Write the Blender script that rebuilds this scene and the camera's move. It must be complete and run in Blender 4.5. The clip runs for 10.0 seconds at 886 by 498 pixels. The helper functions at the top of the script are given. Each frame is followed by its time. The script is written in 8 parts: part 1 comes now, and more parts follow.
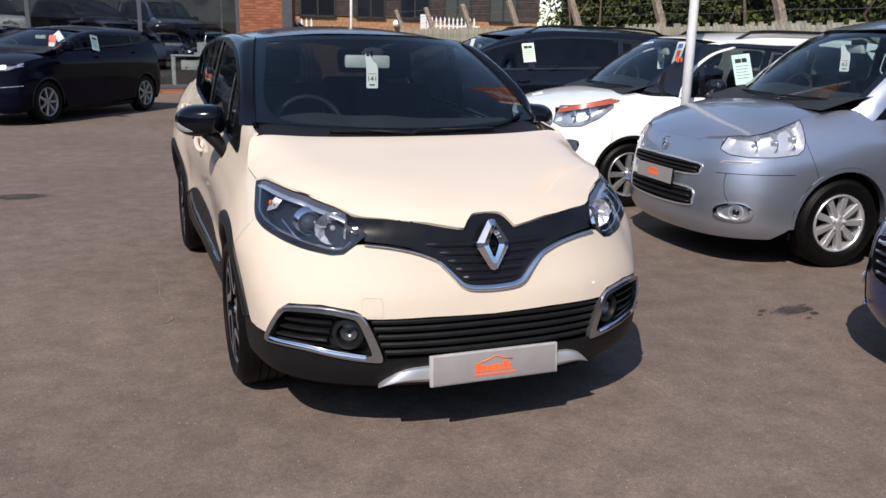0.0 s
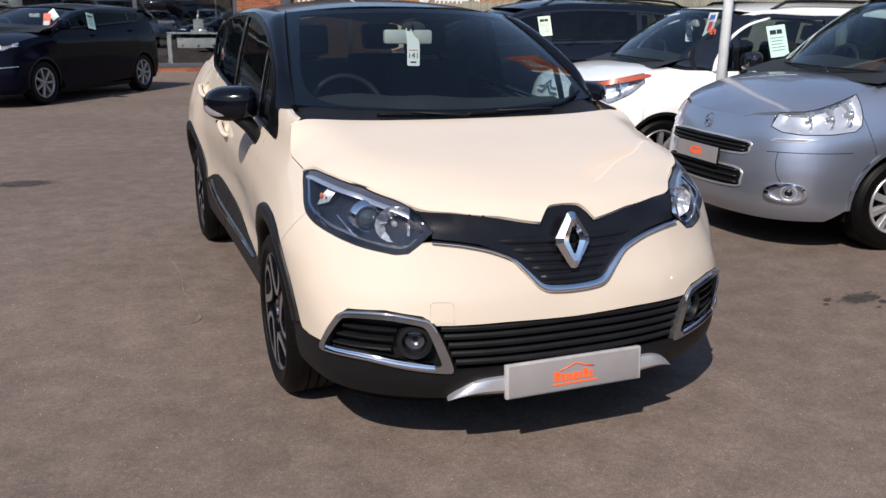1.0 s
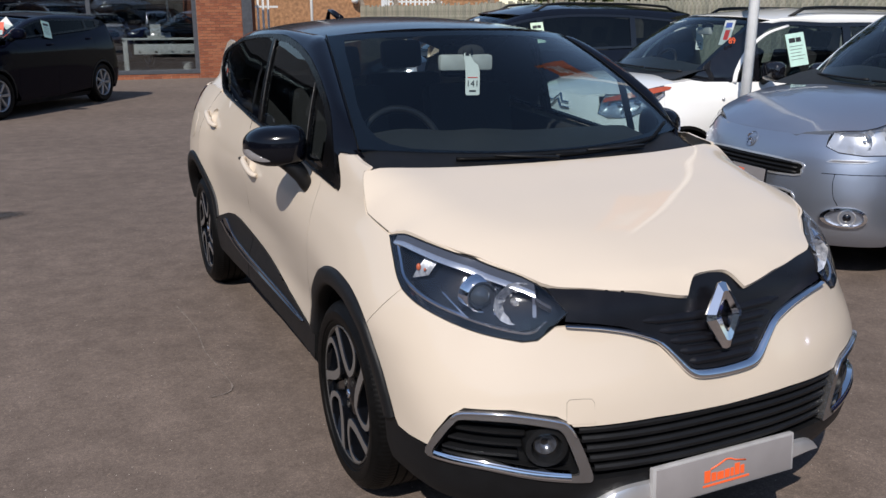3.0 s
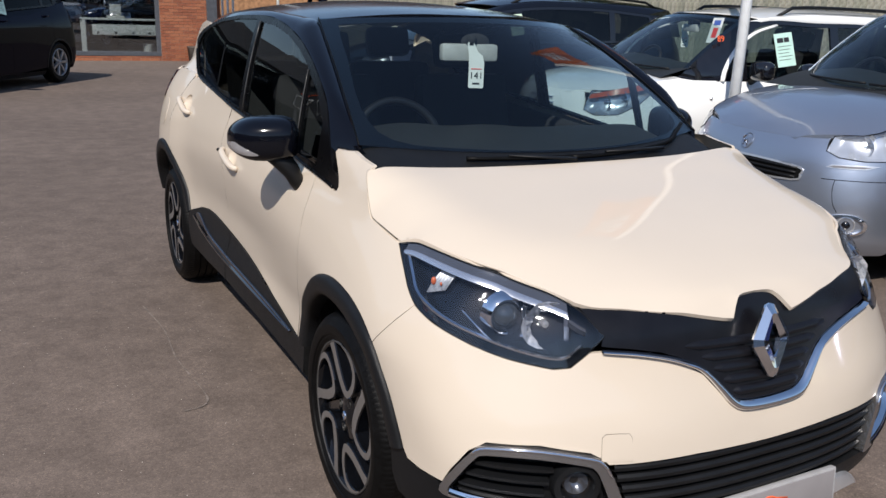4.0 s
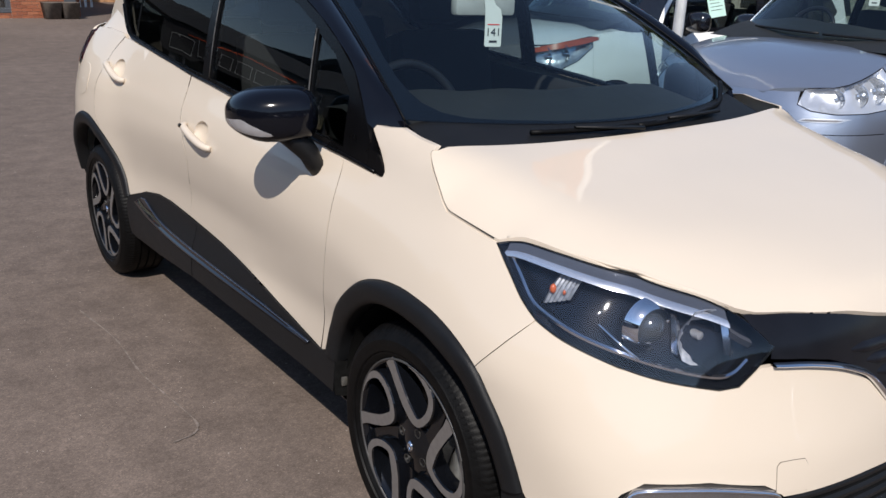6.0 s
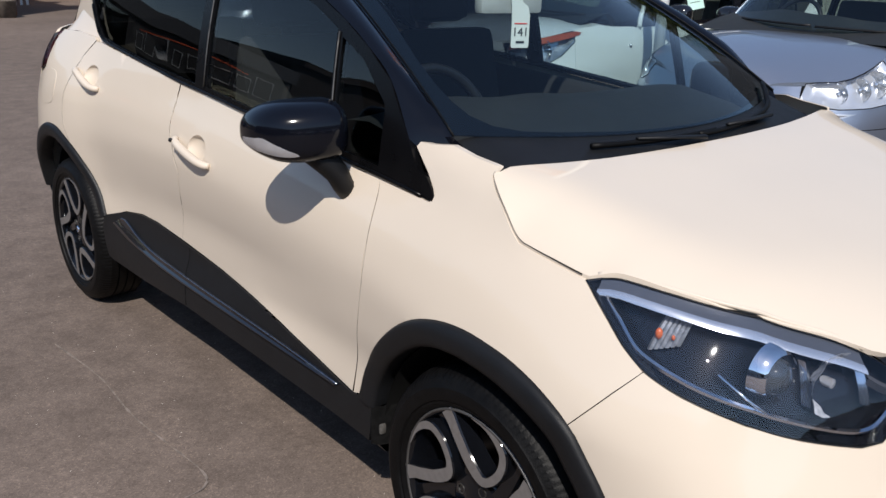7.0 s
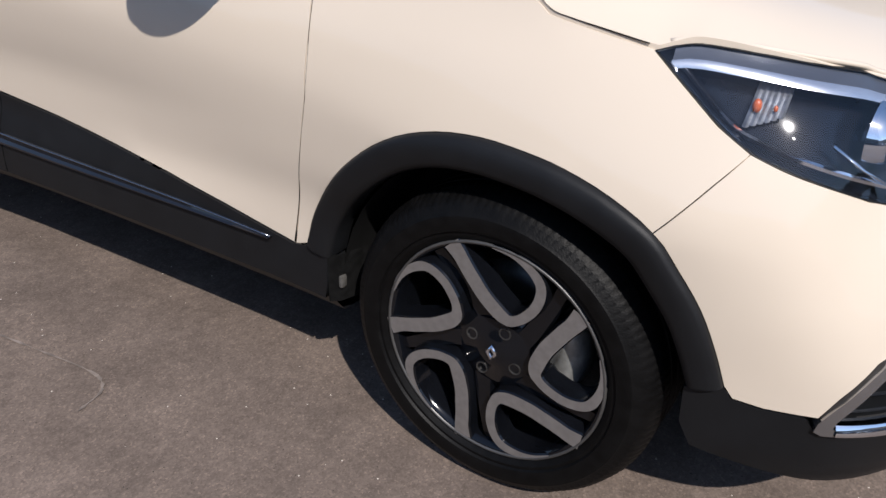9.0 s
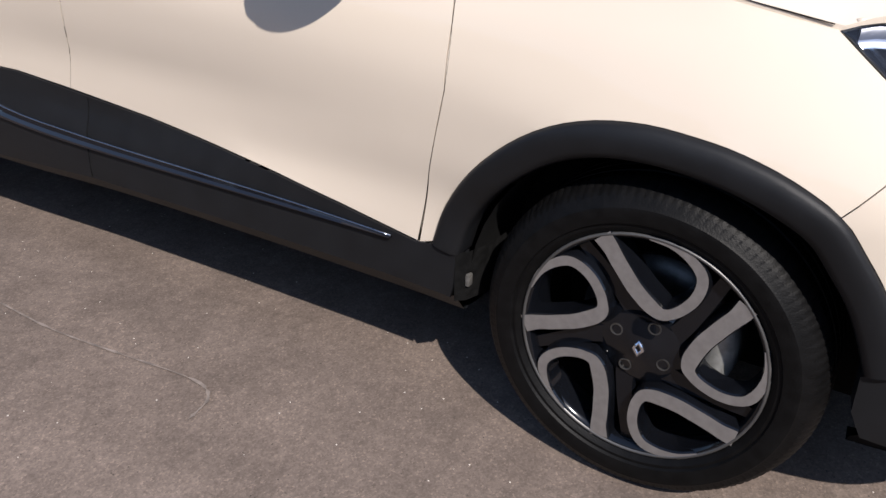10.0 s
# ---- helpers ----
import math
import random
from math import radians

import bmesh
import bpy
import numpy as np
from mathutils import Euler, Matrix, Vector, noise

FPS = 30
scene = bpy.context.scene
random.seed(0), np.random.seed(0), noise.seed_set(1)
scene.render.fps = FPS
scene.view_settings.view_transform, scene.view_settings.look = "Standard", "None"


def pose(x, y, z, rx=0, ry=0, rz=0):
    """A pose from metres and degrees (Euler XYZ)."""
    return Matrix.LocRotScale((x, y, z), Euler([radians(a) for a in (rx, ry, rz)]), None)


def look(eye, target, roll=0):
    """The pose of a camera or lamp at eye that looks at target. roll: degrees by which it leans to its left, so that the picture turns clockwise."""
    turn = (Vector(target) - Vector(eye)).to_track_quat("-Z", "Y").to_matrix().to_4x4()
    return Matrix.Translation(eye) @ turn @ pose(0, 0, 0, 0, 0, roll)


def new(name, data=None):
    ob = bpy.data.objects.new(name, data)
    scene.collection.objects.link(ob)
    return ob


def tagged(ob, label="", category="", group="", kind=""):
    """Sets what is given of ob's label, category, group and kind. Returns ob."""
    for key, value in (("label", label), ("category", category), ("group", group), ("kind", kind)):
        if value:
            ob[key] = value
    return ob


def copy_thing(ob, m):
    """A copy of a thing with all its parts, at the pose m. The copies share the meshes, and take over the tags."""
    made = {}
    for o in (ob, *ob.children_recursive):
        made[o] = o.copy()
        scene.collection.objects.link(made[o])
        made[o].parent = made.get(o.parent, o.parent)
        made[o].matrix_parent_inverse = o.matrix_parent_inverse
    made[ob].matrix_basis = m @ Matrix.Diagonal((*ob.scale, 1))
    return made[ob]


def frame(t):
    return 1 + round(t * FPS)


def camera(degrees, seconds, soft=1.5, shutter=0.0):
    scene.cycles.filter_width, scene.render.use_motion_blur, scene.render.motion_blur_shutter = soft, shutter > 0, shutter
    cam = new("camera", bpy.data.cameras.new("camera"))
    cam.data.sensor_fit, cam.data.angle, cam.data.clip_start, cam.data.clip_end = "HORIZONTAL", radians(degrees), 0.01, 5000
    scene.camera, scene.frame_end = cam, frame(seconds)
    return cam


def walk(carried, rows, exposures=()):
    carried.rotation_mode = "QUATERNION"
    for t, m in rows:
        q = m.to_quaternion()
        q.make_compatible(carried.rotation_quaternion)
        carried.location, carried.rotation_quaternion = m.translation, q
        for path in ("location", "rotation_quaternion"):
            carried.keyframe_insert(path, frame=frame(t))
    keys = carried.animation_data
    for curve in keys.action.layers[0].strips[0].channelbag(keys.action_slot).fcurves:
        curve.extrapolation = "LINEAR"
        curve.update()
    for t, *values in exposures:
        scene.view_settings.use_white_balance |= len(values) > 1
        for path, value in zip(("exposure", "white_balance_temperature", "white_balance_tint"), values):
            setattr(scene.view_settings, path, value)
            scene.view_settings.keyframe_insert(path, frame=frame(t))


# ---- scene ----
cam = camera(55.6, 10.0)
PATH = [
    (0, (-1.288, -3.621, 1.496), (-0.588, -1.81, 1.017), 1.3),
    (0.5, (-1.328, -3.41, 1.484), (-0.64, -1.604, 0.968), 0.9),
    (1, (-1.421, -3.212, 1.481), (-0.713, -1.419, 0.948), 0.7),
    (1.5, (-1.43, -3.05, 1.479), (-0.715, -1.261, 0.945), 1),
    (2, (-1.408, -2.847, 1.491), (-0.691, -1.06, 0.951), 1.1),
    (2.5, (-1.496, -2.685, 1.533), (-0.75, -0.912, 0.985), 0.5),
    (3, (-1.68, -2.526, 1.578), (-0.871, -0.777, 1.043), 0.2),
    (3.2, (-1.728, -2.467, 1.573), (-0.896, -0.731, 1.034), 0.6),
    (4.3, (-1.7, -2.106, 1.554), (-0.793, -0.418, 0.982), 2.2),
    (4.5, (-1.704, -2.035, 1.564), (-0.787, -0.359, 0.972), 2.1),
    (5, (-1.822, -1.854, 1.552), (-0.819, -0.233, 0.947), 1.6),
    (5.5, (-1.913, -1.691, 1.538), (-0.822, -0.138, 0.908), 1.6),
    (5.7, (-1.938, -1.637, 1.529), (-0.825, -0.103, 0.891), 1.7),
    (6.8, (-1.964, -1.256, 1.504), (-0.758, 0.202, 0.855), 2.1),
    (7, (-1.982, -1.17, 1.511), (-0.751, 0.265, 0.857), 1.6),
    (7.5, (-2.039, -1.014, 1.495), (-0.728, 0.358, 0.861), 1.7),
    (8, (-2.042, -0.865, 1.451), (-0.685, 0.459, 0.814), 2.4),
    (8.2, (-2.024, -0.794, 1.424), (-0.651, 0.484, 0.731), 2.1),
    (8.4, (-2.009, -0.738, 1.369), (-0.616, 0.472, 0.599), 2.1),
    (8.5, (-1.996, -0.71, 1.351), (-0.596, 0.455, 0.526), 2.2),
    (8.7, (-1.987, -0.671, 1.322), (-0.561, 0.394, 0.410), 1.7),
    (9, (-2.022, -0.598, 1.288), (-0.542, 0.319, 0.305), 1.6),
    (9.3, (-2.072, -0.532, 1.264), (-0.554, 0.288, 0.253), 1.3),
    (9.6, (-2.109, -0.463, 1.238), (-0.584, 0.324, 0.212), 1.2),
    (9.8, (-2.14, -0.409, 1.230), (-0.616, 0.408, 0.224), 1.4),
    (10, (-2.163, -0.342, 1.228), (-0.651, 0.559, 0.279), 1.2),
]
walk(cam, [(t, look(eye, target, roll)) for t, eye, target, roll in PATH], exposures=[(0.0, 0.55, 6850, 14), (1.0, 0.52, 6850, 14), (2.0, 0.48, 6700, 13), (2.5, 0.37, 6600, 12), (3.0, 0.25, 6600, 12), (4.4, 0.40, 6600, 11), (5.5, 0.40, 6600, 11.5), (7.5, 0.45, 6500, 11), (9.0, 0.48, 6450, 12.5), (9.5, 0.55, 6450, 13), (10.0, 0.76, 6500, 13.5)])
from mathutils.geometry import delaunay_2d_cdt

# ---------------------------------------------------------------- world, sun, exposure
SUN_DIR = Vector((0.63, 0.72, -1.0)).normalized()
world = bpy.data.worlds.new("sky")
scene.world = world
world.use_nodes = True
wn = world.node_tree.nodes
sky = wn.new("ShaderNodeTexSky")
sky.sky_type = "NISHITA"
sky.sun_disc = False
sky.sun_elevation = math.asin(-SUN_DIR.z)
sky.sun_rotation = math.atan2(-SUN_DIR.x, -SUN_DIR.y)
sky.air_density, sky.dust_density, sky.ozone_density = 1.0, 0.3, 2.0
wn["Background"].inputs["Strength"].default_value = 0.115
world.node_tree.links.new(sky.outputs[0], wn["Background"].inputs[0])
sun_data = bpy.data.lights.new("sun", "SUN")
sun_data.energy, sun_data.angle, sun_data.color = 4.05, radians(0.55), (1.0, 0.95, 0.88)
sun = new("sun", sun_data)
sun.matrix_world = look((0, 0, 30), Vector((0, 0, 30)) + SUN_DIR)


# ---------------------------------------------------------------- materials
def nodes_of(name):
    m = bpy.data.materials.new(name)
    m.use_nodes = True
    return m, m.node_tree.nodes, m.node_tree.links, m.node_tree.nodes["Principled BSDF"]


def setp(b, **kw):
    names = {"base": "Base Color", "rough": "Roughness", "metal": "Metallic", "coat": "Coat Weight", "coat_rough": "Coat Roughness", "spec": "Specular IOR Level",
             "trans": "Transmission Weight", "ior": "IOR", "sheen": "Sheen Weight"}
    for k, v in kw.items():
        b.inputs[names[k]].default_value = (*v, 1) if k == "base" else v


def noise_mix(nt, links, b, c1, c2, scale, detail=4.0, lo=0.35, hi=0.65, coords="Object", rough=None):
    """Base colour between two tones by noise; rough: (low, high) by the same noise."""
    tc = nt.new("ShaderNodeTexCoord")
    n = nt.new("ShaderNodeTexNoise")
    n.inputs["Scale"].default_value, n.inputs["Detail"].default_value = scale, detail
    links.new(tc.outputs[coords], n.inputs["Vector"])
    ramp = nt.new("ShaderNodeValToRGB")
    ramp.color_ramp.elements[0].position, ramp.color_ramp.elements[1].position = lo, hi
    ramp.color_ramp.elements[0].color, ramp.color_ramp.elements[1].color = (*c1, 1), (*c2, 1)
    links.new(n.outputs["Fac"], ramp.inputs[0])
    links.new(ramp.outputs[0], b.inputs["Base Color"])
    if rough:
        mr = nt.new("ShaderNodeMapRange")
        mr.inputs[3].default_value, mr.inputs[4].default_value = rough
        links.new(n.outputs["Fac"], mr.inputs[0])
        links.new(mr.outputs[0], b.inputs["Roughness"])
    return tc, n, ramp


def bump(nt, links, b, height, strength, distance):
    bp = nt.new("ShaderNodeBump")
    bp.inputs["Strength"].default_value, bp.inputs["Distance"].default_value = strength, distance
    links.new(height, bp.inputs["Height"])
    links.new(bp.outputs[0], b.inputs["Normal"])


def plain(name, base, rough=0.5, metal=0.0, coat=0.0, vary=0.12, scale=14.0, grain=0.0, grain_scale=400.0, spec=0.5):
    """A surface of one colour with slight mottling of tone and gloss, and fine grain where asked."""
    m, nt, links, b = nodes_of(name)
    setp(b, rough=rough, metal=metal, coat=coat, coat_rough=0.03, spec=spec)
    lo, hi = [c * (1 - vary) for c in base], [min(1, c * (1 + vary)) for c in base]
    tc, n, _ = noise_mix(nt, links, b, lo, hi, scale, rough=(max(0, rough - 0.06), rough + 0.06))
    if grain:
        g = nt.new("ShaderNodeTexNoise")
        g.inputs["Scale"].default_value, g.inputs["Detail"].default_value = grain_scale, 3
        links.new(tc.outputs["Object"], g.inputs["Vector"])
        bump(nt, links, b, g.outputs["Fac"], grain, 0.002)
    return m


def car_paint(name, base, metallic=0.0, rough=0.28, flake=0.0, coat=1.0, spec=0.5):
    m, nt, links, b = nodes_of(name)
    setp(b, base=base, metal=metallic, rough=rough, coat=coat, coat_rough=0.015, spec=spec)
    tc = nt.new("ShaderNodeTexCoord")
    n = nt.new("ShaderNodeTexNoise")
    n.inputs["Scale"].default_value, n.inputs["Detail"].default_value = 3.0, 5.0
    links.new(tc.outputs["Object"], n.inputs["Vector"])
    mix = nt.new("ShaderNodeMixRGB")
    mix.inputs[1].default_value, mix.inputs[2].default_value = (*[c * 0.96 for c in base], 1), (*[min(1, c * 1.03) for c in base], 1)
    links.new(n.outputs["Fac"], mix.inputs[0])
    links.new(mix.outputs[0], b.inputs["Base Color"])
    dust = nt.new("ShaderNodeTexNoise")
    dust.inputs["Scale"].default_value, dust.inputs["Detail"].default_value = 9.0, 8.0
    links.new(tc.outputs["Object"], dust.inputs["Vector"])
    mr = nt.new("ShaderNodeMapRange")
    mr.inputs[1].default_value, mr.inputs[2].default_value, mr.inputs[3].default_value, mr.inputs[4].default_value = 0.45, 0.8, 0.01, 0.09
    links.new(dust.outputs["Fac"], mr.inputs[0])
    links.new(mr.outputs[0], b.inputs["Coat Roughness"])
    if flake:
        f = nt.new("ShaderNodeTexVoronoi")
        f.inputs["Scale"].default_value = 1400
        links.new(tc.outputs["Object"], f.inputs["Vector"])
        bump(nt, links, b, f.outputs["Distance"], flake, 0.0005)
    return m


def glass(name, tint, gloss=1.0):
    """A pane: what is behind it, tinted, under a Fresnel mirror."""
    m = bpy.data.materials.new(name)
    m.use_nodes = True
    nt, links = m.node_tree.nodes, m.node_tree.links
    nt.remove(nt["Principled BSDF"])
    out = nt["Material Output"]
    tr, gl, mix, fr = nt.new("ShaderNodeBsdfTransparent"), nt.new("ShaderNodeBsdfGlossy"), nt.new("ShaderNodeMixShader"), nt.new("ShaderNodeLayerWeight")
    tr.inputs[0].default_value = (*tint, 1)
    gl.inputs["Roughness"].default_value = 0.01
    power, grow = nt.new("ShaderNodeMath"), nt.new("ShaderNodeMath")
    power.operation, grow.operation = "POWER", "MULTIPLY_ADD"
    power.inputs[1].default_value, grow.inputs[1].default_value, grow.inputs[2].default_value = 5.0, 0.93 * gloss, 0.07 * gloss
    links.new(fr.outputs["Facing"], power.inputs[0])
    links.new(power.outputs[0], grow.inputs[0])
    links.new(grow.outputs[0], mix.inputs[0])
    links.new(tr.outputs[0], mix.inputs[1])
    links.new(gl.outputs[0], mix.inputs[2])
    links.new(mix.outputs[0], out.inputs[0])
    return m


def asphalt():
    m, nt, links, b = nodes_of("asphalt")
    tc = nt.new("ShaderNodeTexCoord")
    big, mid, fine = nt.new("ShaderNodeTexNoise"), nt.new("ShaderNodeTexNoise"), nt.new("ShaderNodeTexVoronoi")
    big.inputs["Scale"].default_value, big.inputs["Detail"].default_value, big.inputs["Roughness"].default_value = 0.35, 6, 0.6
    mid.inputs["Scale"].default_value, mid.inputs["Detail"].default_value = 6.0, 8
    fine.inputs["Scale"].default_value = 230.0
    for n in (big, mid, fine):
        links.new(tc.outputs["Object"], n.inputs["Vector"])
    ramp = nt.new("ShaderNodeValToRGB")
    ramp.color_ramp.elements[0].position, ramp.color_ramp.elements[1].position = 0.3, 0.7
    ramp.color_ramp.elements[0].color, ramp.color_ramp.elements[1].color = (0.114, 0.090, 0.076, 1), (0.160, 0.127, 0.108, 1)
    links.new(big.outputs["Fac"], ramp.inputs[0])
    r2 = nt.new("ShaderNodeValToRGB")
    r2.color_ramp.elements[0].position, r2.color_ramp.elements[1].position = 0.3, 0.75
    r2.color_ramp.elements[0].color, r2.color_ramp.elements[1].color = (0.80, 0.79, 0.78, 1), (1.15, 1.14, 1.13, 1)
    links.new(mid.outputs["Fac"], r2.inputs[0])
    m1 = nt.new("ShaderNodeMixRGB")
    m1.blend_type, m1.inputs[0].default_value = "MULTIPLY", 1.0
    links.new(ramp.outputs[0], m1.inputs[1])
    links.new(r2.outputs[0], m1.inputs[2])
    # stones: each cell of the aggregate its own tone, a few of them pale
    r3 = nt.new("ShaderNodeValToRGB")
    els = r3.color_ramp.elements
    els[0].position, els[1].position = 0.0, 1.0
    els[0].color, els[1].color = (0.55, 0.55, 0.55, 1), (1.9, 1.85, 1.8, 1)
    for p, v in ((0.5, 0.95), (0.9, 1.2)):
        e = els.new(p)
        e.color = (v, v, v, 1)
    sep = nt.new("ShaderNodeSeparateColor")
    links.new(fine.outputs["Color"], sep.inputs[0])
    links.new(sep.outputs[0], r3.inputs[0])
    m2 = nt.new("ShaderNodeMixRGB")
    m2.blend_type, m2.inputs[0].default_value = "MULTIPLY", 0.46
    links.new(m1.outputs[0], m2.inputs[1])
    links.new(r3.outputs[0], m2.inputs[2])
    # uneven wear a hand's width across and less
    worn, r4, m3 = nt.new("ShaderNodeTexNoise"), nt.new("ShaderNodeValToRGB"), nt.new("ShaderNodeMixRGB")
    worn.inputs["Scale"].default_value, worn.inputs["Detail"].default_value, worn.inputs["Roughness"].default_value = 32.0, 6, 0.85
    links.new(tc.outputs["Object"], worn.inputs["Vector"])
    r4.color_ramp.elements[0].position, r4.color_ramp.elements[1].position = 0.36, 0.64
    r4.color_ramp.elements[0].color, r4.color_ramp.elements[1].color = (0.80, 0.80, 0.80, 1), (1.20, 1.19, 1.18, 1)
    links.new(worn.outputs["Fac"], r4.inputs[0])
    m3.blend_type, m3.inputs[0].default_value = "MULTIPLY", 1.0
    links.new(m2.outputs[0], m3.inputs[1])
    links.new(r4.outputs[0], m3.inputs[2])
    # sparse specks of pale and of black grit
    last = m3
    for size, wide, share, tone in ((70.0, 0.13, 0.965, (0.62, 0.56, 0.50, 1)), (95.0, 0.16, 0.93, (0.035, 0.03, 0.027, 1))):
        grit, pick, near, many, both_ok = nt.new("ShaderNodeTexVoronoi"), nt.new("ShaderNodeSeparateColor"), nt.new("ShaderNodeMath"), nt.new("ShaderNodeMath"), nt.new("ShaderNodeMath")
        grit.inputs["Scale"].default_value = size
        links.new(tc.outputs["Object"], grit.inputs["Vector"])
        links.new(grit.outputs["Color"], pick.inputs[0])
        near.operation, many.operation, both_ok.operation = "LESS_THAN", "GREATER_THAN", "MULTIPLY"
        near.inputs[1].default_value, many.inputs[1].default_value = wide, share
        links.new(grit.outputs["Distance"], near.inputs[0])
        links.new(pick.outputs[0], many.inputs[0])
        links.new(near.outputs[0], both_ok.inputs[0])
        links.new(many.outputs[0], both_ok.inputs[1])
        over = nt.new("ShaderNodeMixRGB")
        over.inputs[2].default_value = tone
        links.new(both_ok.outputs[0], over.inputs[0])
        links.new(last.outputs[0], over.inputs[1])
        last = over
    links.new(last.outputs[0], b.inputs["Base Color"])
    setp(b, rough=0.85, spec=0.25)
    add = nt.new("ShaderNodeMath")
    add.operation = "ADD"
    low = nt.new("ShaderNodeMath")
    low.operation = "MULTIPLY"
    low.inputs[1].default_value = 0.12
    links.new(mid.outputs["Fac"], low.inputs[0])
    links.new(fine.outputs["Distance"], add.inputs[0])
    links.new(low.outputs[0], add.inputs[1])
    bump(nt, links, b, add.outputs[0], 0.17, 0.004)
    return m


CREAM = car_paint("cream_paint", (0.575, 0.498, 0.408), rough=0.42, coat=0.75, spec=0.15)
BLACK_PAINT = car_paint("black_paint", (0.003, 0.0035, 0.006), rough=0.12, coat=0.05, spec=0.3)
WHITE_PAINT = car_paint("white_paint", (0.80, 0.80, 0.78))
SILVER_PAINT = car_paint("silver_paint", (0.385, 0.425, 0.505), metallic=0.82, rough=0.32, flake=0.2)
NAVY_PAINT = car_paint("navy_paint", (0.003, 0.0035, 0.009), rough=0.10, coat=0.0, spec=0.08)
DARK_PAINT = car_paint("dark_blue_black_paint", (0.004, 0.005, 0.009), rough=0.10, coat=0.0)
BLUE_PAINT = car_paint("blue_paint", (0.004, 0.018, 0.115), metallic=0.2, rough=0.15)
BLACK_PLASTIC = plain("black_plastic", (0.0068, 0.0072, 0.0082), 0.46, grain=0.25, grain_scale=900, spec=0.24)
GLOSS_BLACK = plain("gloss_black", (0.006, 0.006, 0.008), 0.09, coat=0.6)
GRILLE_BLACK = plain("grille_black", (0.006, 0.006, 0.008), 0.30, spec=0.3)
WINDOW_BLACK = plain("window_black", (0.003, 0.003, 0.0035), 0.28, spec=0.14)
DARK_VOID = plain("dark_underbody", (0.005, 0.005, 0.005), 0.9, spec=0.1)
RUBBER = plain("tyre_rubber", (0.0030, 0.0029, 0.0030), 0.50, spec=0.13, vary=0.25, scale=40, grain=0.3, grain_scale=300)
CHROME = plain("chrome", (0.80, 0.81, 0.84), 0.05, metal=1.0, vary=0.03)
BRIGHT_TRIM = plain("bright_trim", (0.78, 0.79, 0.82), 0.16, metal=1.0, vary=0.03)
DARK_CHROME = plain("dark_chrome", (.32, .34, .37), .12, metal=1.0, vary=.05)
LINER = plain("liner_plastic", (.004, .004, .004), .8, spec=.1, vary=.4, scale=50, grain=.4, grain_scale=300)
SATIN_SILVER = plain("satin_silver", (0.66, 0.66, 0.67), 0.30, metal=0.75, vary=0.05)
MACHINED = plain("machined_alloy", (0.30, 0.29, 0.285), 0.34, metal=0.7, vary=0.08, scale=60)
WHEEL_BLACK = plain("wheel_black", (.0035, .004, .0055), 0.09, coat=0.15, spec=.35)
RIM_EDGE = plain("rim_edge_alloy", (.10, .098, .096), .42, metal=.6)
CALIPER = plain("caliper_grey", (.30, .30, .29), .45, metal=.5, vary=.3, scale=30)
ALLOY = plain("silver_alloy", (0.36, 0.36, 0.37), 0.32, metal=0.7, vary=0.08)
STEEL = plain("brake_steel", (0.09, 0.088, 0.085), 0.45, metal=0.8, vary=0.3, scale=30)
SCREEN_GLASS = glass("windscreen_glass", (0.66, 0.79, 0.80))
SIDE_GLASS = glass("side_glass", (0.50, 0.58, 0.59), gloss=0.9)
PRIVACY_GLASS = glass("privacy_glass", (0.07, 0.08, 0.085), gloss=0.6)
LENS = glass("clear_lens", (0.97, 0.98, 1.0), gloss=1.0)
SHOW_GLASS = glass("showroom_glass", (0.60, 0.65, 0.67), gloss=2.6)
RED_LENS = plain("red_lens", (0.03, 0.003, 0.005), 0.12, coat=0.8)
INTERIOR = plain("interior_trim", (0.012, 0.0125, 0.014), 0.65, grain=0.2, grain_scale=700)
SEAT = plain("seat_cloth", (0.014, 0.014, 0.015), 0.95, grain=0.4, grain_scale=500)
HEADLINER = plain("headliner_grey", (0.16, 0.16, 0.155), 0.95)
TAG_WHITE = plain("tag_card", (0.62, 0.65, 0.63), 0.5, vary=0.03)
TAG_INK = plain("tag_ink", (0.02, 0.02, 0.025), 0.6)
ORANGE = plain("orange_print", (0.90, 0.13, 0.03), 0.5, vary=0.05)
RED_PRINT = plain("red_print", (0.65, 0.05, 0.04), 0.5, vary=0.05)
PALE_GREEN = plain("price_sheet", (0.50, 0.72, 0.64), 0.6, vary=0.05)
PLATE_GREY = plain("plate_grey", (0.25, 0.235, 0.235), 0.42, vary=0.04)
MIRROR_GLASS = plain("mirror_glass", (0.85, 0.87, 0.88), 0.02, metal=1.0, vary=0.0)
ASPHALT = asphalt()
OIL = plain("oil_stain", (0.040, 0.034, 0.030), 0.7, vary=0.4, scale=12, grain=0.3, grain_scale=160)


